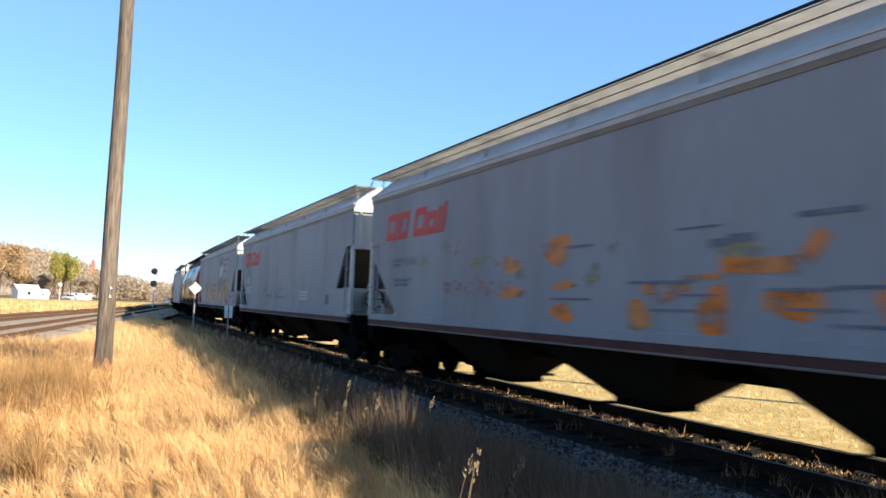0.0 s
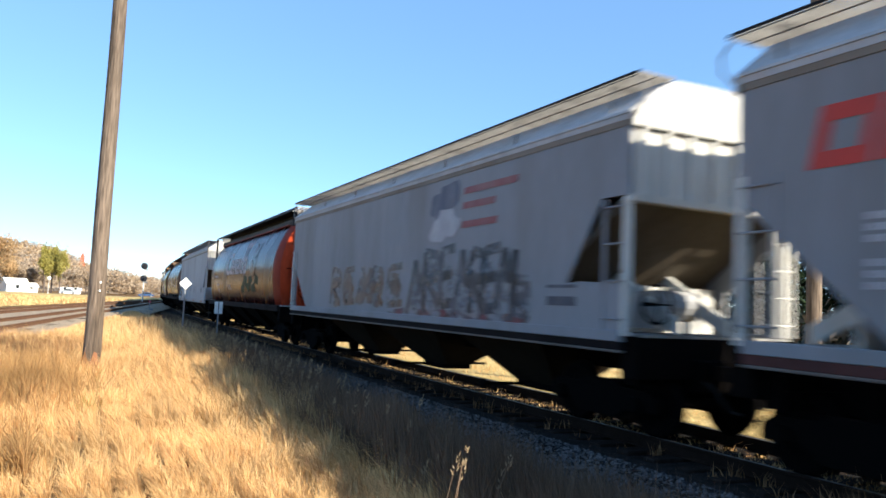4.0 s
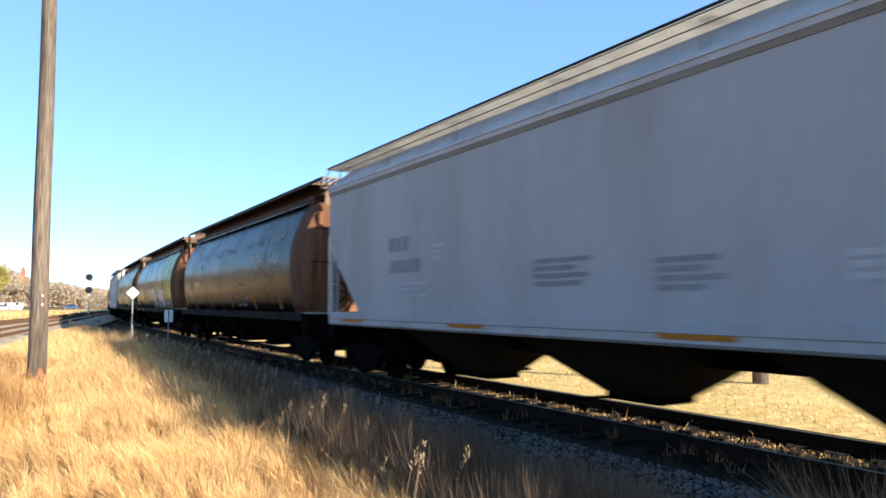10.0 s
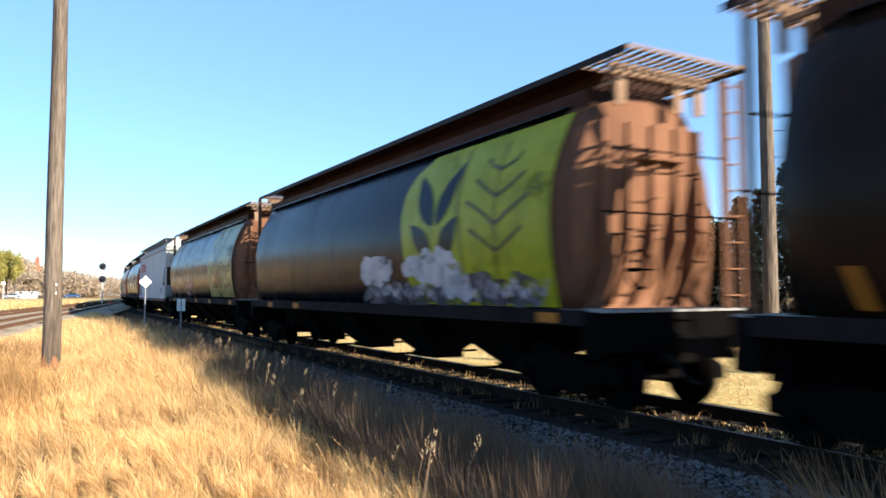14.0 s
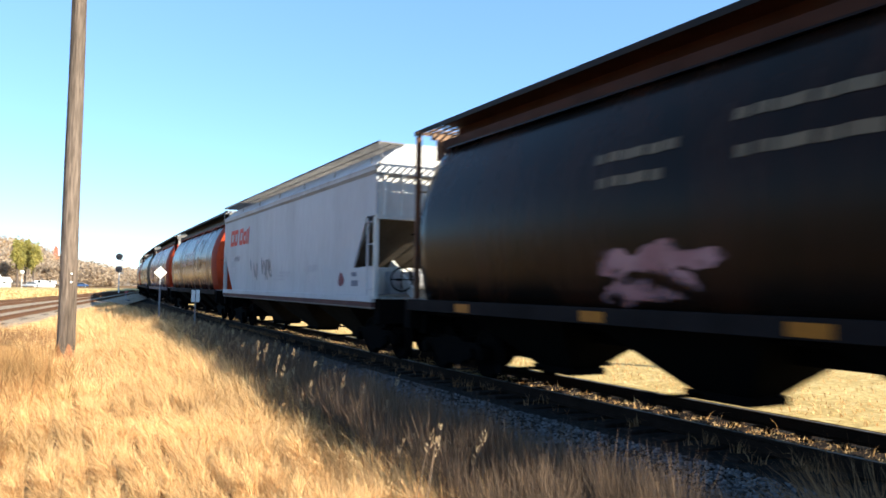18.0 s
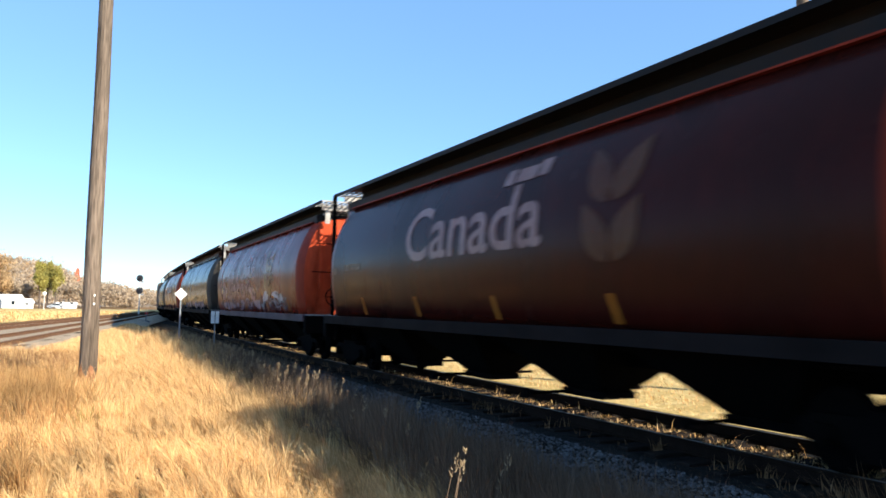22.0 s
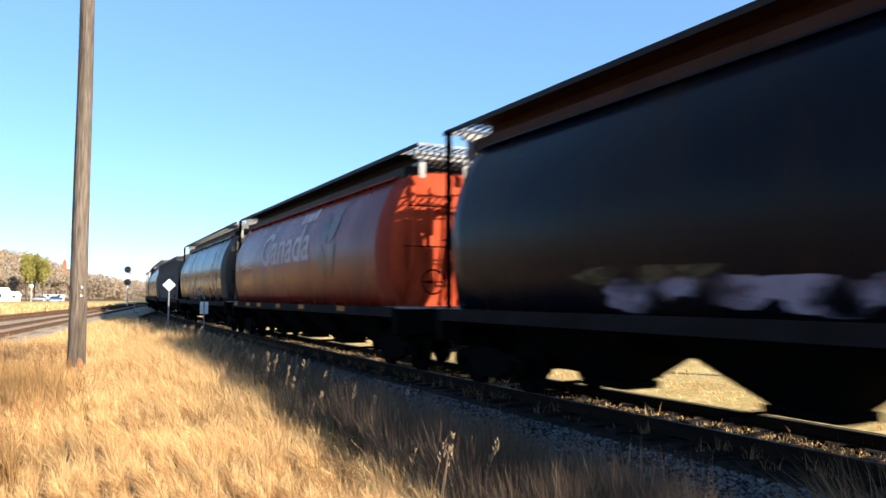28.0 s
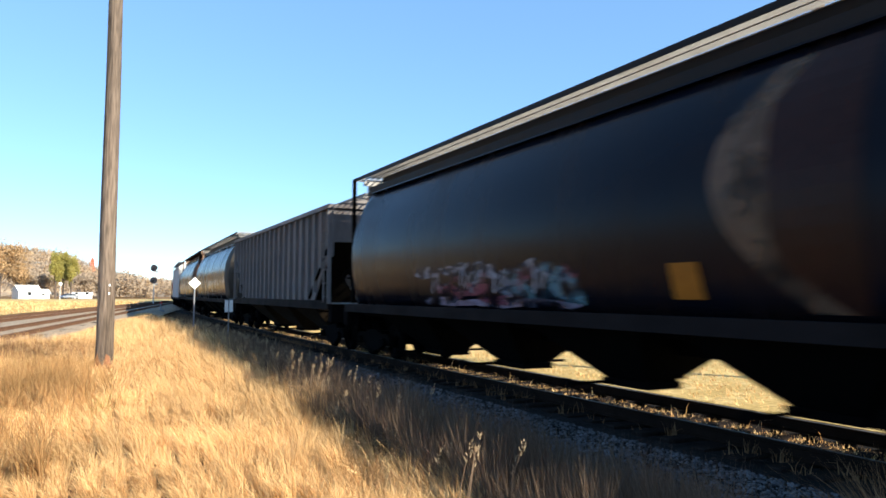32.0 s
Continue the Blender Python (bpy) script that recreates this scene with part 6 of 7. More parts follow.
marks("emblem_rim", [stroke([(4.45, 4.0), (4.55, 3.0), (4.7, 2.2), (4.75, 1.6)], 0.03)], M["emblem_dim"], c, round_x, 0.016)
splashes("graffiti_shadow", ((1.2, 1.36, 1.05, 0.28), (2.77, 1.30, 1.0, 0.24), (4.35, 1.36, 0.85, 0.30), (5.53, 1.42, 0.72, 0.30), (6.49, 1.38, 0.55, 0.26)), M["thin_dark"], c, round_x, 0.018, "dark sprayed ground of the graffiti")
splashes("graffiti", ((0.63, 1.88, 0.55, 0.28), (1.35, 1.92, 0.52, 0.25), (0.95, 1.66, 0.4, 0.2), (2.80, 1.88, 0.42, 0.25), (3.50, 1.82, 0.55, 0.38), (4.15, 1.76, 0.5, 0.42), (4.56, 1.52, 0.4, 0.26)), M["thin_white"], c, round_x, 0.022, "chalky white graffiti patch")
for k in range(13):
    u = 0.4 + 0.52 * k
    marks("graffiti_stroke", [stroke([(u, 1.22 + 0.05 * (k % 3)), (u + 0.14, 1.52 + 0.06 * (k % 2)), (u + 0.36, 1.30), (u + 0.5, 1.58 - 0.07 * (k % 3))], 0.028 + 0.012 * (k % 3))], M["thin_white"], c, round_x, 0.024, "thin white graffiti stroke")
reflectors(c, round_x, (-7.6, -5.0, 6.9), 0.93, 0.5, 0.15)

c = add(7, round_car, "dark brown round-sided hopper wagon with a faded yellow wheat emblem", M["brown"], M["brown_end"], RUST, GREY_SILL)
olive = [(2.62, 1.2), (2.45, 1.8), (2.40, 2.5), (2.45, 3.3), (2.75, 3.85), (3.2, 4.1), (7.2, 4.1), (7.2, 1.2)]
marks("painted_field", [olive], M["thin_olive"], c, round_x, 0.008, "faded olive-yellow painted field")
for u, v, l, w, a in ((3.80, 2.45, 1.45, 0.30, 132), (3.95, 2.45, 1.2, 0.28, 55), (4.02, 1.55, 1.35, 0.30, 136), (4.10, 1.55, 1.25, 0.32, 52)):
    marks("wheat_leaf", [leaf(u, v, l, w, a)], M["brown"], c, round_x, 0.016, "dark leaf of the emblem")
for v, k in ((3.09, 0.8), (2.36, 0.95), (2.18, 0.9), (1.6, 0.75)):
    marks("wheat_line", [stroke([(6.15 - 0.95 * k, v + 0.28 * k), (5.75, v + 0.10 * k), (6.15, v)], 0.04)], M["emblem_dim"], c, round_x, 0.016)
    marks("wheat_line", [stroke([(6.15, v), (6.5, v + 0.10 * k), (6.15 + 0.9 * k, v + 0.30 * k)], 0.04)], M["emblem_dim"], c, round_x, 0.016)
marks("emblem_rim", [stroke([(4.95, 4.0), (5.0, 3.0), (5.05, 2.0), (5.0, 1.3)], 0.05)], M["emblem_dim"], c, round_x, 0.016)
splashes("graffiti", ((-3.46, 1.73, 0.42, 0.17), (-2.73, 1.77, 0.45, 0.2), (-2.08, 1.76, 0.36, 0.14), (-3.2, 1.36, 0.6, 0.18), (-2.59, 1.43, 0.5, 0.2)), M["thin_pink"], c, round_x, 0.009, "faded pink graffiti patch")
for u, v, k in ((-3.9, 3.1, 6), (-1.6, 3.3, 9), (-3.8, 2.75, 5), (-1.5, 2.85, 7)):
    marks("faded_lettering", [quad(u + 0.25 * j, v + 0.01 * (j % 2), 0.17 + 0.04 * (j % 3), 0.14) for j in range(k)], M["letter_tan"], c, round_x)
reflectors(c, round_x, (-7.8, -4.2, -0.9, 2.4, 6.6), 0.93, 0.5, 0.15)

c = add(8, white_car, "white covered hopper wagon with a red emblem and faint blue scribbles", RED_SILL, M["white_fresh"])
red_emblem(c)
data_lines(c, rng_t, flat_x, M["mark_faint"], ((-7.2, 2.45, 0.6), (-7.2, 2.0, 0.9), (-6.2, 2.5, 0.6), (0.4, 1.75, 1.2), (3.2, 1.9, 1.2)), 2)
scrawl = []
for u, v, a, b, turn, n in ((-3.75, 2.12, 0.16, 0.20, 0.4, 10), (-3.05, 1.92, 0.26, 0.26, 2.0, 14), (-2.75, 1.85, 0.10, 0.34, 1.2, 9), (-2.05, 2.05, 0.16, 0.30, 0.0, 12), (-1.62, 2.0, 0.20, 0.26, 2.6, 14), (-1.12, 2.06, 0.22, 0.20, 4.0, 16), (-0.95, 1.82, 0.30, 0.14, 1.0, 12), (-1.4, 1.78, 0.14, 0.22, 3.2, 10)):
    scrawl.append(stroke([(u + a * math.sin(turn + 0.55 * k) + 0.02 * k, v + b * math.cos(turn + 0.83 * k)) for k in range(n)], 0.035))
marks_each("scribble", scrawl, M["thin_ink"], c, flat_x, label="curling blue-grey scrawl")
marks_each("scribble", [stroke([(-0.35 + 0.3 * k, 1.56 + v + 0.012 * (k % 2)) for k in range(n)], 0.022) for v, n in ((0.0, 7), (0.12, 5), (0.30, 2))] + [stroke([(3.0 + 0.3 * k, v) for k in range(n)], 0.02) for v, n in ((1.62, 5), (1.5, 6))], M["mark_faint"], c, flat_x, label="faint blue-grey pencilled line")
marks("rust_patch", [blob(rng_t, 6.35, 1.55, 0.22, 0.16, 10, 0.25)], M["spray_wine"], c, flat_x)
marks("data_box", [quad(7.1, 1.62, 0.35, 0.1), quad(7.1, 1.38, 0.45, 0.14)], M["mark_dark"], c, flat_x)

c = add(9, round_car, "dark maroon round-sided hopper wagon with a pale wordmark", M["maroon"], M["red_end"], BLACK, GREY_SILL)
canada(c, M["letter_dim"], -2.35, 2.42, 5.3, 1.12)
marks("faded_lettering", [quad(-6.4 + 0.2 * j, 2.35, 0.15, 0.16) for j in range(6)] + [quad(-7.3, 2.28, 0.25, 0.18)], M["swirl"], c, round_x)
wheat(c, 4.6, None, M["gold_dim"], 2.6, 1.0)
slashes(c, (-5.1, -1.9, 1.4, 4.6))

c = add(10, round_car, "red round-sided hopper wagon covered in pale graffiti", M["red"], M["red_end"], BLACK, M["sill_plum"])
canada(c, M["letter_dim"], -1.85, 2.56, 4.45, 0.78, False)
for line, w in (([(-6.37, 3.7), (-6.9, 3.3), (-6.95, 2.7), (-6.8, 1.95), (-6.1, 1.75)], 0.16), ([(-3.57, 3.95), (-3.6, 3.4), (-3.5, 2.75), (-3.42, 2.1), (-2.9, 1.7)], 0.13), ([(-4.8, 1.8), (-4.75, 2.6), (-4.3, 2.8), (-3.9, 2.5), (-3.8, 1.8)], 0.15), ([(-6.0, 2.6), (-5.5, 2.75), (-5.3, 2.2), (-5.2, 1.6)], 0.12), ([(-2.6, 2.5), (-2.2, 2.7), (-2.0, 2.1), (-2.05, 1.6)], 0.14), ([(0.2, 3.85), (0.15, 3.2), (0.2, 2.6)], 0.12), ([(0.9, 3.9), (1.0, 3.3), (0.95, 2.6)], 0.10), ([(-0.2, 3.5), (-0.35, 3.0), (-0.1, 2.5)], 0.12), ([(1.9, 3.3), (2.5, 3.45), (2.7, 2.6)], 0.10)):
    marks("graffiti", [stroke(line, w)], M["thin_pink"], c, round_x, 0.015, "pale pink sprayed letter stroke")
splashes("graffiti_fill", ((-5.59, 2.05, 0.85, 0.40), (-4.27, 1.93, 0.55, 0.36), (-2.57, 2.14, 0.75, 0.35), (-1.1, 2.05, 0.62, 0.28), (0.11, 2.13, 0.52, 0.32), (1.07, 1.87, 0.52, 0.30), (2.22, 2.1, 0.42, 0.14)), M["thin_pink"], c, round_x, 0.011, "pale pink graffiti filling")
splashes("overspray", ((-6.2, 1.42, 0.9, 0.2), (-4.8, 1.40, 0.9, 0.2), (-3.4, 1.46, 1.0, 0.22), (-1.8, 1.42, 0.9, 0.2), (-0.01, 1.45, 0.85, 0.22), (1.67, 1.45, 0.8, 0.2)), M["thin_lilac"], c, round_x, 0.008, "lilac overspray along the foot")
gw = []
for k in range(2):
    for s in (-1, 1):
        gw.append(leaf(4.0 + s * 0.05, 1.75 + 0.85 * k, 1.2, 0.30, 90 - s * 34))
marks_each("wheat_leaf", gw, M["thin_gold"], c, round_x, 0.014, "worn gold leaf of the wheat emblem")
splashes("graffiti_patch", ((2.9, 1.5, 0.5, 0.3), (3.7, 1.6, 0.55, 0.38), (4.6, 1.5, 0.6, 0.3), (5.5, 1.55, 0.6, 0.34), (6.3, 1.5, 0.5, 0.3)), M["thin_grey"], c, round_x, 0.019, "grey-white graffiti patch")
splashes("graffiti_patch", ((3.5, 1.75, 0.4, 0.2), (5.2, 1.8, 0.6, 0.12), (5.9, 1.7, 0.4, 0.15)), M["thin_white"], c, round_x, 0.021, "chalky white graffiti patch")
slashes(c, (-5.9, -4.0, -0.6, 3.6, 6.9))

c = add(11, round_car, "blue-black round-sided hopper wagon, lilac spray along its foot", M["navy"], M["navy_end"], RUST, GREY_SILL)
splashes("overspray", ((-4.0 + 1.3 * k, 1.40 + 0.06 * (k % 2), 0.75, 0.2) for k in range(8)), M["thin_lilac"], c, round_x, 0.008, "lilac overspray along the foot")
splashes("graffiti", ((-4.0, 1.66, 1.2, 0.14), (0.48, 1.74, 0.9, 0.12), (2.23, 1.82, 0.9, 0.12), (4.9, 1.83, 0.7, 0.09)), M["thin_tan"], c, round_x, 0.012, "tan dusty patch")
marks("gold_patch", [quad(4.8, 1.75, 1.5, 0.22)], M["gold_dim"], c, round_x)
slashes(c, (7.1,))

c = add(12, round_car, "bright red round-sided hopper wagon with a white wordmark", M["red"], M["red_end"], BLACK, GREY_SILL)
canada(c, M["letter_white"], -3.0, 2.48, 6.1, 1.15)
marks("faded_lettering", [quad(-6.3 + 0.31 * j, 2.42, 0.25, 0.17) for j in range(6)] + [quad(-7.4, 2.4, 0.5, 0.15)], M["letter_dim"], c, round_x)
gw = []
for k in range(2):
    for s in (-1, 1):
        gw.append(leaf(4.7 + s * 0.08, 1.9 + 0.95 * k, 1.2, 0.34, 90 - s * 34))
marks("wheat_emblem", gw, M["gold_dim"], c, round_x, 0.014, "worn gold wheat emblem")
reflectors(c, round_x, (-7.9, -5.6, -3.7, -0.9, 1.9, 5.6), 0.98, 0.6, 0.13)

c = add(13, round_car, "blue-black round-sided hopper wagon with a cream swirl and small graffiti", M["navy"], M["navy_end"], BLACK, GREY_SILL)
arc = [(5.28 + 1.05 * abs((v - 2.82) / 1.45) ** 2.0, v) for v in [1.2 + 2.85 * k / 20 for k in range(21)]]
marks("swirl_edge", [[(u, v) for u, v in arc] + [(u + 0.42, v) for u, v in reversed(arc)]], M["thin_cream"], c, round_x, 0.014, "worn cream rim of a round emblem")
marks("swirl_field", [[(u + 0.36, v) for u, v in arc] + [(7.2, 4.05), (7.2, 1.2)]], M["swirl_red"], c, round_x, 0.008, "dull oxide-red painted field")
splashes("graffiti", ((-2.66, 1.86, 0.7, 0.14), (-1.32, 1.88, 0.6, 0.15), (-0.41, 1.80, 0.55, 0.2), (0.58, 1.62, 0.5, 0.26), (1.42, 1.74, 0.5, 0.24)), M["thin_grey"], c, round_x, 0.012, "streaky pale graffiti patch")
splashes("graffiti_fill", ((2.05, 1.66, 0.45, 0.24), (2.21, 1.42, 0.7, 0.2), (0.9, 1.4, 0.5, 0.15)), M["thin_teal"], c, round_x, 0.014, "teal graffiti patch")
splashes("graffiti_accent", ((-1.7, 1.45, 0.7, 0.14), (-0.6, 1.5, 0.5, 0.14), (0.3, 1.3, 0.7, 0.10)), M["thin_wine"], c, round_x, 0.014, "wine-red graffiti patch")
splashes("overspray", ((-2.0, 1.25, 1.2, 0.08), (-0.2, 1.24, 1.0, 0.08), (1.5, 1.25, 0.9, 0.09)), M["thin_lilac"], c, round_x, 0.010, "lilac overspray along the foot")
for k in range(12):
    u = -2.6 + 0.44 * k
    marks("graffiti_stroke", [stroke([(u, 1.42), (u + 0.10, 1.78 + 0.08 * (k % 2)), (u + 0.26, 1.50 + 0.08 * (k % 3)), (u + 0.40, 1.84 - 0.08 * (k % 2))], 0.022 + 0.008 * (k % 3))], (M["thin_white"], M["thin_teal"], M["thin_wine"])[k % 3], c, round_x, 0.017, "thin graffiti stroke")
marks("reflector", [[(4.62, 1.34), (5.12, 1.34), (5.05, 1.8), (4.57, 1.8)]], M["reflector"], c, round_x, 0.026, "amber reflector strip")

add(14, ribbed_car, "dusty grey covered hopper wagon with upright ribs")
add(15, round_car, "blue-black round-sided hopper wagon", M["navy"], M["navy_end"], BLACK, GREY_SILL)
add(16, round_car, "dark brown round-sided hopper wagon", M["brown"], M["brown_end"], RUST, GREY_SILL)
add(17, white_car, "white flat-sided covered hopper wagon", GREY_SILL)
for n in range(18, 22):
    side, end, board = ((M["maroon"], M["red_end"], BLACK), (M["brown"], M["brown_end"], RUST))[n % 2]
    add(n, round_car, "dark round-sided hopper wagon far down the line", side, end, board, GREY_SILL)

# ---- beside the tracks ----
def wooden_pole(x, y, z, h, r0, r1, label, lean=(0.0, 0.0)):
    p = thing("utility_pole", pose(x, y, z), label, "pole")
    bm = bmesh.new()
    loops = []
    for k in range(15):
        s = k / 14
        r = r0 + (r1 - r0) * s
        loops.append([(lean[0] * s + r * (1 + 0.03 * math.sin(i * 2.4 + k)) * math.cos(2 * math.pi * i / 18), lean[1] * s + r * (1 + 0.03 * math.cos(i * 1.7 + k)) * math.sin(2 * math.pi * i / 18), -0.3 + (h + 0.3) * s) for i in range(18)])
    loft(bm, loops)
    part("shaft", bm, M["pole"], p)
    return p


POLE_X, POLE_Y = 0.437, 15.7
pole = wooden_pole(POLE_X, POLE_Y, GROUND, 9.95, 0.165, 0.12, "weathered grey wooden pole standing in dry grass")
bm = bmesh.new()
loft(bm, [[(0.1715 * math.cos(2 * math.pi * i / 18), 0.1715 * math.sin(2 * math.pi * i / 18), z + s * (0.16 * math.sin(i * 1.9) + 0.10 * math.sin(i * 4.3))) for i in range(18)] for z, s in ((-0.1, 0.0), (0.12, 0.2), (0.40, 1.0))], False, False)
part("stained_foot", bm, M["pole_foot"], pole, "rust-orange stain round the pole's foot")
bm = bmesh.new()
box(bm, 0.03, 0.06, -0.178, -0.162, 1.64, 1.68)
part("tag", bm, M["sign_white"], pole, "small white metal tag")
bm = bmesh.new()
box(bm, 0.035, 0.065, -0.178, -0.162, 1.80, 1.84)
part("tag", bm, M["sign_white"], pole, "small white metal tag")

# pole beyond the train
pole2 = wooden_pole(14.4, 10.7, -0.37, 10.9, 0.17, 0.12, "tall grey wooden power pole beyond the train", (0.02, 0.0))
bm = bmesh.new()
for z, s in ((10.3, 1), (9.7, -1), (9.1, 1)):
    rod(bm, (0.0, 0.0, z), (-0.35 * s, -0.1, z + 0.05), 0.025, 6)
part("bracket", bm, M["post"], pole2)
for z, s in ((10.3, 1), (9.7, -1), (9.1, 1)):
    bm = bmesh.new()
    loft(bm, [[(-0.35 * s + r * math.cos(2 * math.pi * i / 10), -0.1 + r * math.sin(2 * math.pi * i / 10), z + dz) for i in range(10)] for r, dz in ((0.03, 0.03), (0.06, 0.06), (0.035, 0.10), (0.06, 0.13), (0.02, 0.18))])
    part("insulator", bm, M["insulator"], pole2, "brown glazed insulator")


def wire(p, q, sag, label):
    bm = bmesh.new()
    n = 16
    pts = []
    for k in range(n + 1):
        s = k / n
        v = Vector(p).lerp(Vector(q), s)
        v.z -= sag * 4 * s * (1 - s)
        pts.append(v)
    loft(bm, [[(v.x, v.y + 0.009 * math.cos(2 * math.pi * j / 5), v.z + 0.009 * math.sin(2 * math.pi * j / 5)) for j in range(5)] for v in pts])
    return tagged(part("overhead_wire", bm, M["wire"]), label, "wire")


wire((14.25, 10.6, 9.75), (POLE_X + 0.1, POLE_Y, 9.55), 0.35, "thin black wire strung between two wooden poles")
wire((14.6, 10.7, 5.0), (44.0, -24.0, 5.6), 0.5, "thin black cable running off behind the train")
wire((14.6, 10.7, 4.4), (44.0, -24.0, 4.9), 0.5, "thin black cable running off behind the train")

# diamond sign
SX, SY, SZ = 3.42, 26.0, 1.74
sg = thing("diamond_sign", pose(SX, SY, GROUND + 0.05), "white diamond sign on a thin grey steel post", "sign")
bm = bmesh.new()
rod(bm, (0, 0.02, -0.3), (0, 0.02, SZ - GROUND + 0.1), 0.026, 8)
part("post", bm, M["post"], sg)
bm = bmesh.new()
r = 0.205
zc = SZ - GROUND - 0.05
slab(bm, [(-r, -0.012, zc), (0, -0.012, zc - r), (r, -0.012, zc), (0, -0.012, zc + r)], (0, 0.008, 0))
part("plate", bm, M["sign_white"], sg)

# white marker beside the rails
BX, BY = 5.80, 33.1
mk = thing("track_marker", pose(BX, BY, GROUND), "white two-panel trackside marker on a short post", "marker")
bm = bmesh.new()
rod(bm, (0, 0.03, -0.3), (0, 0.03, 1.1), 0.03, 8)
part("post", bm, M["post"], mk)
for s in (-1, 1):
    bm = bmesh.new()
    box(bm, s * 0.095 - 0.075, s * 0.095 + 0.075, -0.02, 0.02, 0.88, 1.40)
    soften(bm, 0.006)
    part("panel", bm, M["sign_white"], mk)

# signal with two round heads
k_sig = 110.0 / 154.66
GX, GY = 12.69 * k_sig, 110.0
sgn = thing("railway_signal", pose(GX, GY, GROUND), "railway signal mast with two black round heads", "signal")
bm = bmesh.new()
rod(bm, (0, 0, -0.2), (0, 0, 5.2), 0.085, 8)
part("mast", bm, M["signal_mast"], sgn)
bm = bmesh.new()
box(bm, -0.3, 0.3, -0.3, 0.3, -0.2, 0.25)
part("foot", bm, M["signal_mast"], sgn)
for zz in ((6.41 - 1.385) * k_sig + 1.385 - GROUND, (3.98 - 1.385) * k_sig + 1.385 - GROUND):
    bm = bmesh.new()
    loft(bm, [[(r * math.cos(2 * math.pi * i / 24) - 0.05, y, zz + r * math.sin(2 * math.pi * i / 24)) for i in range(24)] for r, y in ((0.44, -0.12), (0.46, -0.15), (0.46, -0.17), (0.40, -0.18))])
    head = part("signal_head", bm, M["signal_black"], sgn, "round black signal target")
    bm = bmesh.new()
    loft(bm, [[(r * math.cos(2 * math.pi * i / 12) - 0.05, y, zz + r * math.sin(2 * math.pi * i / 12)) for i in range(12)] for r, y in ((0.13, -0.18), (0.13, -0.5), (0.115, -0.5), (0.115, -0.2))])
    part("hood", bm, M["signal_black"], head)
    bm = bmesh.new()
    rod(bm, (-0.05, -0.19, zz), (-0.05, -0.2, zz), 0.1, 12)
    part("lens", bm, M["lens"], head)
    bm = bmesh.new()
    box(bm, 0.1, 0.5, -0.1, 0.15, zz - 0.62, zz - 0.38)
    part("relay_box", bm, M["post"], sgn)

# red switch target by the rails
st = thing("switch_stand", pose(6.55, 72.0, GROUND), "low switch stand with a red target", "switch stand")
bm = bmesh.new()
rod(bm, (0, 0, 0), (0, 0, 1.0), 0.04, 8)
box(bm, -0.3, 0.3, -0.2, 0.2, 0.0, 0.18)
part("stand", bm, M["post"], st)
bm = bmesh.new()
slab(bm, [(0.12 * math.cos(2 * math.pi * i / 16), -0.02, 0.85 + 0.14 * math.sin(2 * math.pi * i / 16)) for i in range(16)], (0, 0.03, 0))
part("target", bm, M["red_target"], st, "round red target")


# ---- far things ----
def crown_cards(rng, n, centre_of, size, flat=0.8):
    """Small leaf clumps: three-cornered scraps at random turns."""
    v = np.zeros((n, 3, 3), np.float32)
    for k in range(n):
        c = centre_of()
        s = size * rng.uniform(0.6, 1.4)
        a = rng.normal(0, 1, 3)
        b = rng.normal(0, 1, 3)
        a /= np.linalg.norm(a)
        b /= np.linalg.norm(b)
        v[k, 0], v[k, 1], v[k, 2] = c, c + a * s, c + b * s * flat
    return v.reshape(-1, 3), np.arange(n * 3).reshape(-1, 3)


def broad_tree(name, x, y, z, h, w, leaf_mat, label, seed, n=2600, size=0.3, dense=1.0):
    rng = np.random.default_rng(seed)
    t = thing(name, pose(x, y, z), label, "tree")
    bm = bmesh.new()
    rod(bm, (0, 0, -0.3), (0, 0, h * 0.45), h * 0.022, 8, h * 0.014)
    tips = []
    for k in range(11):
        a, s = k * 2.4 + rng.random(), rng.uniform(0.18, 0.48)
        tip = Vector((math.cos(a) * w * rng.uniform(0.3, 0.8), math.sin(a) * w * rng.uniform(0.3, 0.8), h * rng.uniform(0.5, 0.95)))
        rod(bm, (0, 0, h * s), tip, h * 0.010, 5, h * 0.002)
        tips.append(tip)
        for j in range(3):
            t2 = tip + Vector((rng.normal(0, w * 0.25), rng.normal(0, w * 0.25), rng.uniform(-0.02, 0.12) * h))
            rod(bm, Vector((0, 0, h * s)).lerp(tip, 0.6), t2, h * 0.005, 4, h * 0.0015)
            tips.append(t2)
    part("trunk", bm, M["bark"], t)

    def where():
        c = tips[rng.integers(len(tips))]
        return np.array(c) + rng.normal(0, 1, 3) * np.array((w * 0.17, w * 0.17, h * 0.07))
    v, f = crown_cards(rng, n, where, size)
    raw("crown", v, f, leaf_mat, t)
    return t


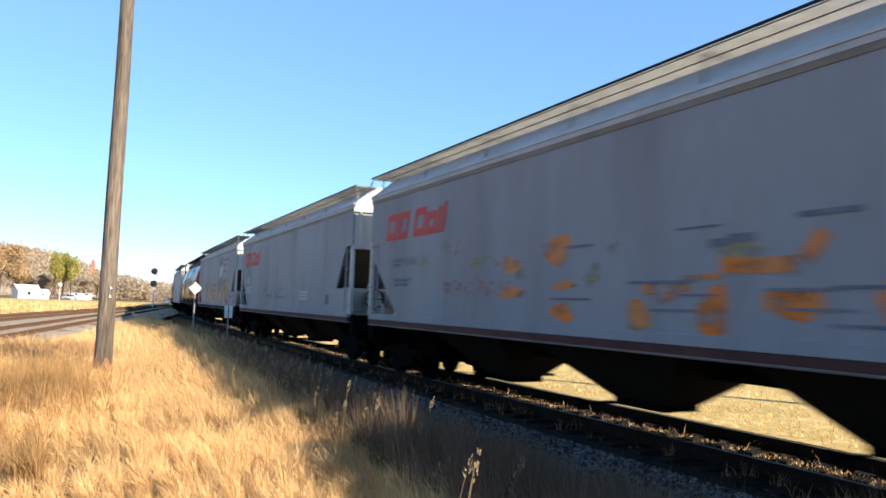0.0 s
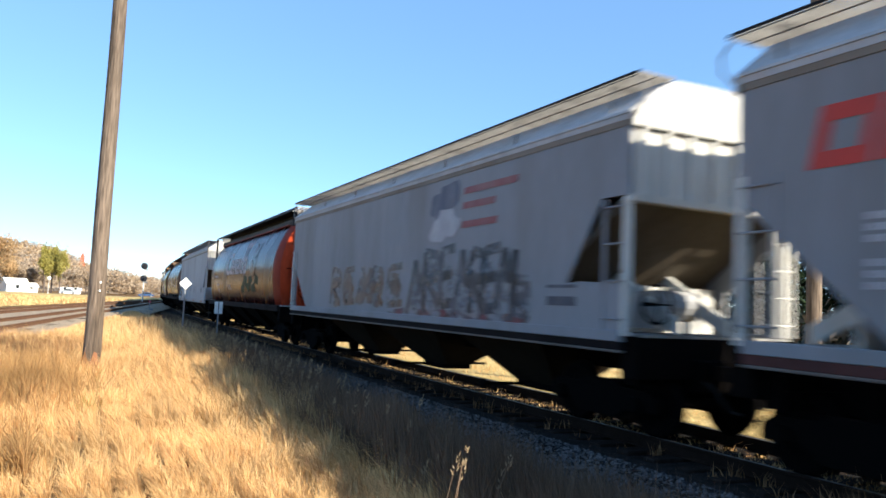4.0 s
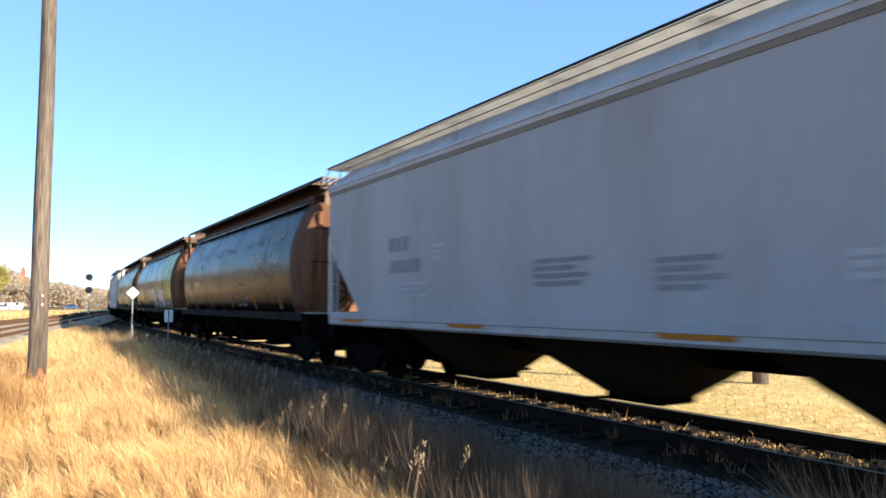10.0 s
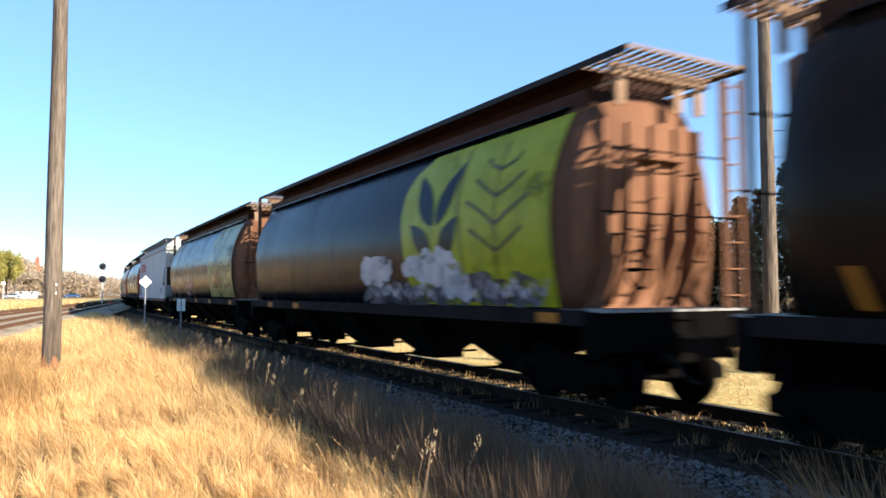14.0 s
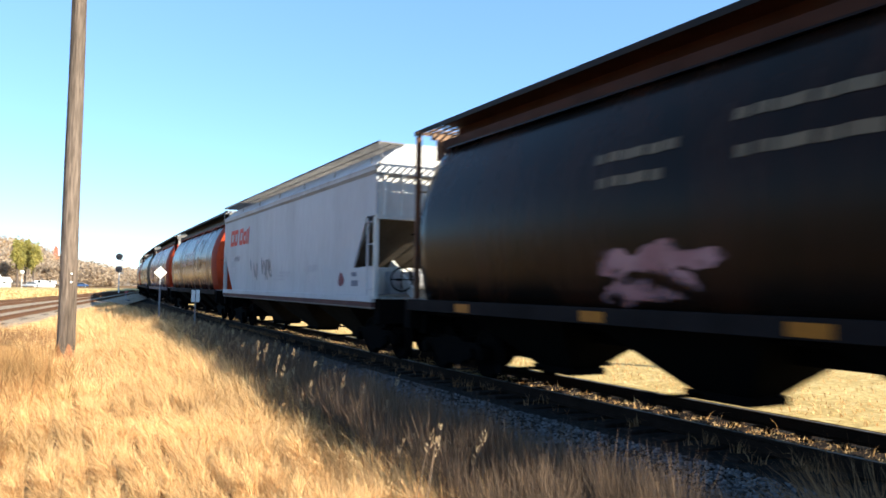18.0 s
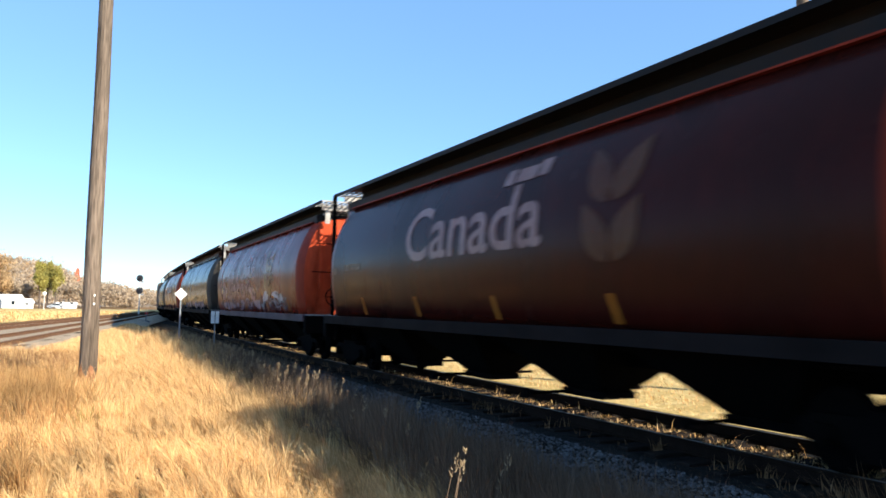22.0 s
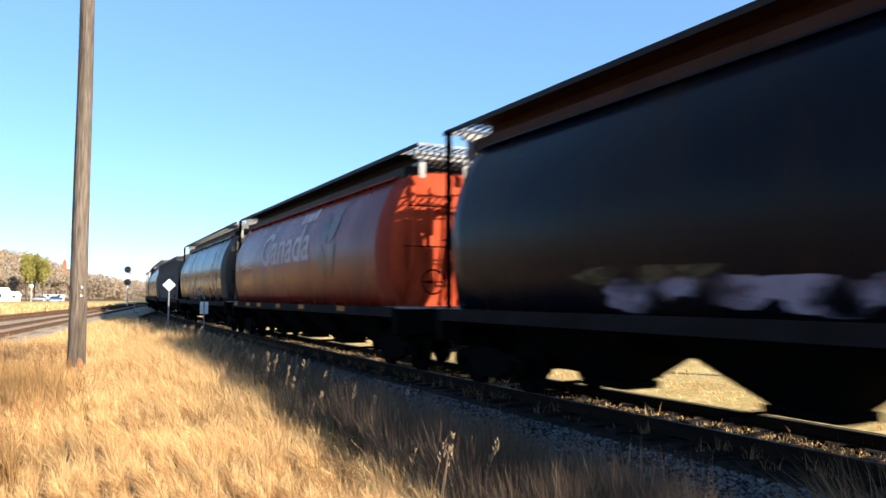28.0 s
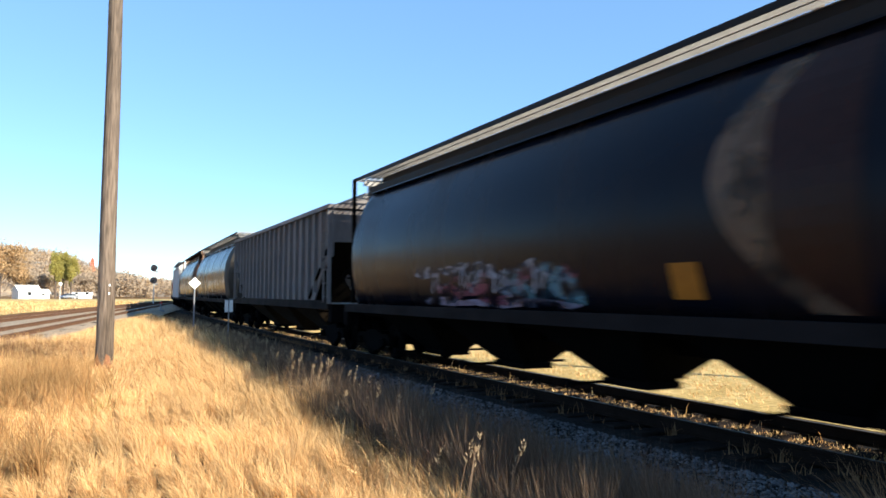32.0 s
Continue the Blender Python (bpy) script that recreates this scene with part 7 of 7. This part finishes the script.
def conifer(x, y, z, h, w, seed):
    rng = np.random.default_rng(seed)
    t = thing("conifer_tree", pose(x, y, z), "dark green conifer standing at the field's far edge", "tree", "conifers beyond the field")
    bm = bmesh.new()
    rod(bm, (0, 0, -0.3), (0, 0, h * 0.97), 0.02 * h, 8, 0.01)
    part("trunk", bm, M["bark"], t)
    v = []
    levels = 40
    for k in range(levels):
        s = k / levels
        zz = h * (0.06 + 0.92 * s) + rng.normal(0, 0.012 * h)
        rad = w * (1 - s) ** 0.85 * rng.uniform(0.45, 1.2) + 0.12
        for j in range(7):
            a = j * 0.9 + k * 1.7 + rng.normal(0, 0.2)
            d = np.array((math.cos(a), math.sin(a), rng.uniform(-0.5, 0.15)))
            side = np.array((-math.sin(a), math.cos(a), 0.0))
            ln = rad * rng.uniform(0.65, 1.15)
            for q in range(9):
                u = (q + 0.6) / 9
                c = np.array((0, 0, zz)) + d * ln * u + rng.normal(0, 0.10, 3)
                for sgn_ in (-1, 1):
                    e = side * sgn_ * (0.22 + 0.26 * ln * (1 - u) * 0.5) + d * 0.22 + np.array((0, 0, -0.10))
                    v += [c, c + e, c + d * 0.2 + np.array((0, 0, 0.05))]
    raw("crown", np.array(v), np.arange(len(v)).reshape(-1, 3), M["needles"], t)
    return t


for k, (az, rg, h, w) in enumerate(((43.0, 46, 7.0, 1.9), (45.5, 44, 8.6, 2.2), (47.5, 50, 8.0, 2.1), (50.0, 46, 6.0, 1.8), (51.5, 48, 7.4, 2.0), (54.8, 44, 9.0, 2.3), (56.6, 46, 8.4, 2.2), (58.5, 42, 8.8, 2.3), (40.5, 54, 7.5, 2.0), (61.0, 43, 8.0, 2.2), (63.5, 45, 8.5, 2.2), (53.0, 52, 8.6, 2.3), (49.0, 56, 7.8, 2.2), (57.6, 52, 9.4, 2.5), (60.0, 50, 9.0, 2.4), (62.3, 52, 9.6, 2.5), (65.5, 46, 9.2, 2.4))):
    conifer(rg * math.sin(radians(az)), rg * math.cos(radians(az)), -0.4, h, w, 100 + k)


def brush_row():
    """Dim bare brush under the conifers and along the field's far edge."""
    rng = np.random.default_rng(31)

    def where():
        y = rng.uniform(-30, 120)
        return np.array((track_x(y) + 26.5 + rng.normal(0, 1.2), y, -0.4 + abs(rng.normal(0, 1.15))))
    v, f = crown_cards(rng, 15000, where, 0.42)
    tagged(raw("brush", v, f, M["bush"]), "dim tangled bare brush at the field's edge", "bushes", kind="stuff")


brush_row()


def hill():
    """The wooded hillside beyond the town, and its crowns."""
    verts, faces = [], []
    nx, ny = 46, 12

    def top(az):
        # height of the ridge seen along the skyline, in metres at 620 m
        return float(np.interp(az, (-60, -30, -12, -7, -4.0, -2.0, -0.5, 0.8, 1.8, 2.6, 3.6, 5, 8, 20), (20, 32, 33, 33, 30, 27, 22.5, 15.0, 10.0, 7.5, 5.5, 3.0, 3.0, 3.0)))
    for j in range(ny):
        for i in range(nx):
            az = -60 + 80 * i / (nx - 1)
            rg = 430 + 260 * j / (ny - 1)
            z = top(az) * math.sin(min(1.0, j / (ny - 4)) * math.pi / 2) * 0.86
            verts.append((rg * math.sin(radians(az)), rg * math.cos(radians(az)), z - 0.3))
    for j in range(ny - 1):
        for i in range(nx - 1):
            a = j * nx + i
            faces.append((a, a + 1, a + nx + 1, a + nx))
    ob = tagged(raw("hillside", verts, faces, M["hill"]), "leafless brown hillside beyond the town", "hill", kind="structure")
    ob.data.shade_smooth()
    rng = np.random.default_rng(41)
    lumps = []
    for k in range(1300):
        az = rng.uniform(-16, 6.5)
        s = rng.random()
        rg = 415 + 255 * s
        z = top(az) * math.sin(min(1.0, s * 11 / 8) * math.pi / 2) * 0.86
        lumps.append((rg * math.sin(radians(az)), rg * math.cos(radians(az)), z, rng.uniform(3.5, 7.0)))
    for name, mat, frac, n in (("bare_woods", M["twig"], 0.85, 60000), ("autumn_woods", M["leaf_rust"], 0.15, 9000)):
        mine = [q for q in lumps if (rng.random() < frac)]

        def where():
            x, y, z, s = mine[rng.integers(len(mine))]
            p = rng.normal(0, 1, 3)
            p *= rng.random() ** 0.33 / np.linalg.norm(p)
            return np.array((x + p[0] * s * 0.75, y + p[1] * s * 0.75, z + s * 0.75 + p[2] * s * 0.8))
        v, f = crown_cards(rng, n, where, 1.25)
        tagged(raw(name, v, f, mat), "leafless grey-brown trees covering the hillside" if mat is M["twig"] else "rusty autumn trees on the hillside", "woods", kind="stuff")


hill()


def tree_line():
    """Low brown trees along the skyline past the signal."""
    rng = np.random.default_rng(51)
    spots = []
    for k in range(150):
        az = rng.uniform(1.6, 4.4) if k < 70 else rng.uniform(4.2, 40.0)
        rg = rng.uniform(300, 380) if k < 70 else rng.uniform(420, 520)
        hh = rng.uniform(6.5, 10.5) if az < 3.6 else rng.uniform(3.2, 5.0)
        spots.append((rg * math.sin(radians(az)), rg * math.cos(radians(az)), hh))

    def where():
        x, y, h = spots[rng.integers(len(spots))]
        p = rng.normal(0, 1, 3)
        p *= rng.random() ** 0.33 / np.linalg.norm(p)
        return np.array((x + p[0] * h * 0.55, y + p[1] * h * 0.55, h * 0.55 + p[2] * h * 0.5))
    v, f = crown_cards(rng, 26000, where, 0.9)
    tagged(raw("tree_line", v, f, M["twig"]), "low line of bare brown trees on the skyline", "woods", kind="stuff")


tree_line()

for k, (az, rg, h, w) in enumerate(((-1.6, 250, 12.5, 1.5), (-0.65, 252, 11.6, 1.4), (-1.15, 256, 13.0, 1.5))):
    broad_tree("leafy_tree", rg * math.sin(radians(az)), rg * math.cos(radians(az)), -0.3, h, w, M["leaf_lime"], "yellow-green leafy tree beside the road", 60 + k, 4200, 0.5)
for k, (az, rg, h, w) in enumerate(((-4.9, 235, 15.5, 6.0), (-6.3, 225, 15.0, 6.0), (-3.9, 262, 9.5, 4.2), (-8.2, 220, 11.0, 5.0), (-11.0, 215, 11.0, 5.0))):
    broad_tree("autumn_tree", rg * math.sin(radians(az)), rg * math.cos(radians(az)), -0.3, h, w, M["leaf_rust"], "rusty brown autumn tree behind the houses", 70 + k, 3000, 0.6)
for k, (az, rg, h, w) in enumerate(((-2.9, 268, 7.0, 3.2), (-2.2, 270, 7.5, 3.4), (0.2, 275, 7.0, 3.2), (1.0, 280, 6.4, 3.4), (-3.3, 275, 8.0, 3.4))):
    broad_tree("bare_tree", rg * math.sin(radians(az)), rg * math.cos(radians(az)), -0.3, h, w, M["twig"], "bare grey-brown tree behind the houses", 80 + k, 1800, 0.6)


def house(x, y, w, d, h, ridge, rz, label, annex=False):
    hs = thing("house", pose(x, y, -0.3, 0, 0, rz), label, "house")
    bm = bmesh.new()
    box(bm, -w / 2, w / 2, -d / 2, d / 2, 0, h)
    slab(bm, [(-w / 2, -d / 2, h), (-w / 2, d / 2, h), (-w / 2, 0, h + ridge)], (w, 0, 0))
    part("wall", bm, M["siding"], hs)
    for s in (-1, 1):
        bm = bmesh.new()
        slab(bm, [(-w / 2 - 0.3, s * (d / 2 + 0.35), h - 0.12), (w / 2 + 0.3, s * (d / 2 + 0.35), h - 0.12), (w / 2 + 0.3, 0, h + ridge + 0.08), (-w / 2 - 0.3, 0, h + ridge + 0.08)], (0, 0, 0.14))
        part("roof", bm, M["siding"] if annex else M["shingle"], hs, "pale metal roof slope" if annex else "grey shingle roof slope")
    for k in range(max(1, int(w / 3))):
        u = -w / 2 + (k + 0.5) * w / max(1, int(w / 3))
        bm = bmesh.new()
        box(bm, u - 0.5, u + 0.5, -d / 2 - 0.05, -d / 2 + 0.02, 1.0, 2.1)
        wn = part("window", bm, M["siding"], hs)
        bm = bmesh.new()
        box(bm, u - 0.42, u + 0.42, -d / 2 - 0.07, -d / 2 - 0.052, 1.08, 2.02)
        part("pane", bm, M["window_dark"], wn)
    return hs


def polar(az, rg):
    return rg * math.sin(radians(az)), rg * math.cos(radians(az))


house(*polar(-3.35, 235), 5.4, 5.0, 2.3, 1.4, 22, "small white house with a low gable roof", True)
house(*polar(-2.5, 238), 3.4, 4.0, 1.7, 0.9, 22, "white shed with a pale roof beside the house", True)
house(*polar(-6.4, 235), 8.0, 7.0, 2.8, 1.8, 10, "white bungalow with a grey roof")
house(*polar(0.0, 262), 6.0, 4.0, 1.3, 0.5, 4, "low pale shed beside the town road", True)

# red brick tower on the hill
tx, ty = polar(0.63, 560)
tw = thing("brick_tower", pose(tx, ty, 11.0), "red brick tower with a pointed top on the hill", "tower")
bm = bmesh.new()
box(bm, -2.3, 2.3, -2.3, 2.3, -2, 7.6)
part("wall", bm, M["brick"], tw)
bm = bmesh.new()
loft(bm, [[(-1.5, -1.5, 7.6), (1.5, -1.5, 7.6), (1.5, 1.5, 7.6), (-1.5, 1.5, 7.6)], [(-1.2, -1.2, 13.0), (1.2, -1.2, 13.0), (1.2, 1.2, 13.0), (-1.2, 1.2, 13.0)], [(-0.1, -0.1, 15.2), (0.1, -0.1, 15.2), (0.1, 0.1, 15.2), (-0.1, 0.1, 15.2)]])
part("steeple", bm, M["brick"], tw)
bm = bmesh.new()
box(bm, -6.0, 6.5, -4, 4, -3, 4.0)
part("nave", bm, M["brick"], tw, "lower brick hall")

# street lamp with a pale globe
lx, ly = polar(-1.32, 205)
lp = thing("street_lamp", pose(lx, ly, -0.3), "street lamp with a round white head", "street lamp")
bm = bmesh.new()
rod(bm, (0, 0, 0), (0, 0, 3.6), 0.1, 8, 0.07)
part("pole", bm, M["signal_mast"], lp)
bm = bmesh.new()
bmesh.ops.create_icosphere(bm, subdivisions=2, radius=0.48, matrix=Matrix.Translation((0, 0, 3.95)))
part("head", bm, M["sign_white"], lp, "", True)

strip("road", lambda y: y * 0 + 0.0, 60.0, 226, 233, 2, -0.16, M["asphalt"], "grey town road beyond the tracks", "road")
strip("far_field", lambda y: -20.0, 90.0, 150, 222, 10, -0.17, M["straw"], "pale mown grass before the town", "field", 0.02)


def far_car(material, label):
    """A car on the town road."""
    c = thing("passenger_car", pose(0, 0, -0.13), label, "car", "cars on the town road")
    bm = bmesh.new()
    prof = [(-2.1, 0.35), (-2.15, 0.75), (-1.3, 0.9), (-0.75, 1.38), (0.75, 1.42), (1.5, 0.98), (2.1, 0.86), (2.2, 0.4)]
    slab(bm, [(u, -0.85, v) for u, v in prof], (0, 1.7, 0))
    soften(bm, 0.05)
    part("body", bm, material, c)
    for s in (-1, 1):
        bm = bmesh.new()
        slab(bm, [(-1.12, s * 0.865, 0.95), (-0.68, s * 0.865, 1.31), (0.68, s * 0.865, 1.34), (1.25, s * 0.865, 0.98)], (0, s * 0.006, 0))
        part("window", bm, M["window_dark"], c)
        for u in (-1.35, 1.35):
            bm = bmesh.new()
            rod(bm, (u, s * 0.70, 0.32), (u, s * 0.9, 0.32), 0.32, 14)
            w = part("wheel", bm, M["tyre"], c)
            bm = bmesh.new()
            rod(bm, (u, s * 0.9, 0.32), (u, s * 0.91, 0.32), 0.19, 10)
            part("rim", bm, M["car_silver"], w)
    return c


car_a = far_car(M["car_silver"], "silver car driving along the town road")
car_b = far_car(M["car_blue"], "blue car driving along the town road")



# ---- what moves ----
def motions():
    times = [float(k) for k in range(33)]
    for n, wagon in CARS.items():
        walk(wagon, [(t, car_pose(n, t)) for t in times])
    turn = math.degrees(SPEED / 0.457)
    steps = int(32.0 * turn / 80.0) + 1
    walk(WHEELS[0], [(32.0 * k / steps, pose(0, 0, 0, turn * 32.0 * k / steps, 0, 0)) for k in range(steps + 1)])
    keys = WHEELS[0].animation_data
    for ws in WHEELS[1:]:
        ws.rotation_mode = "QUATERNION"
        ws.animation_data_create()
        ws.animation_data.action = keys.action
        ws.animation_data.action_slot = keys.action_slot
    for c, rows in ((car_a, CAR_A), (car_b, CAR_B)):
        walk(c, [(t, pose(x, 229.5 if c is car_a else 231.5, -0.13)) for t, x in rows])


CAR_A = ((0.0, -2.6), (4.0, -0.5), (16.0, -3.2), (22.0, -2.4), (28.0, -2.9), (32.0, -2.4))
CAR_B = ((0.0, 24.0), (16.0, 10.0), (26.0, 3.0), (30.0, -2.0), (32.0, -3.4))
motions()
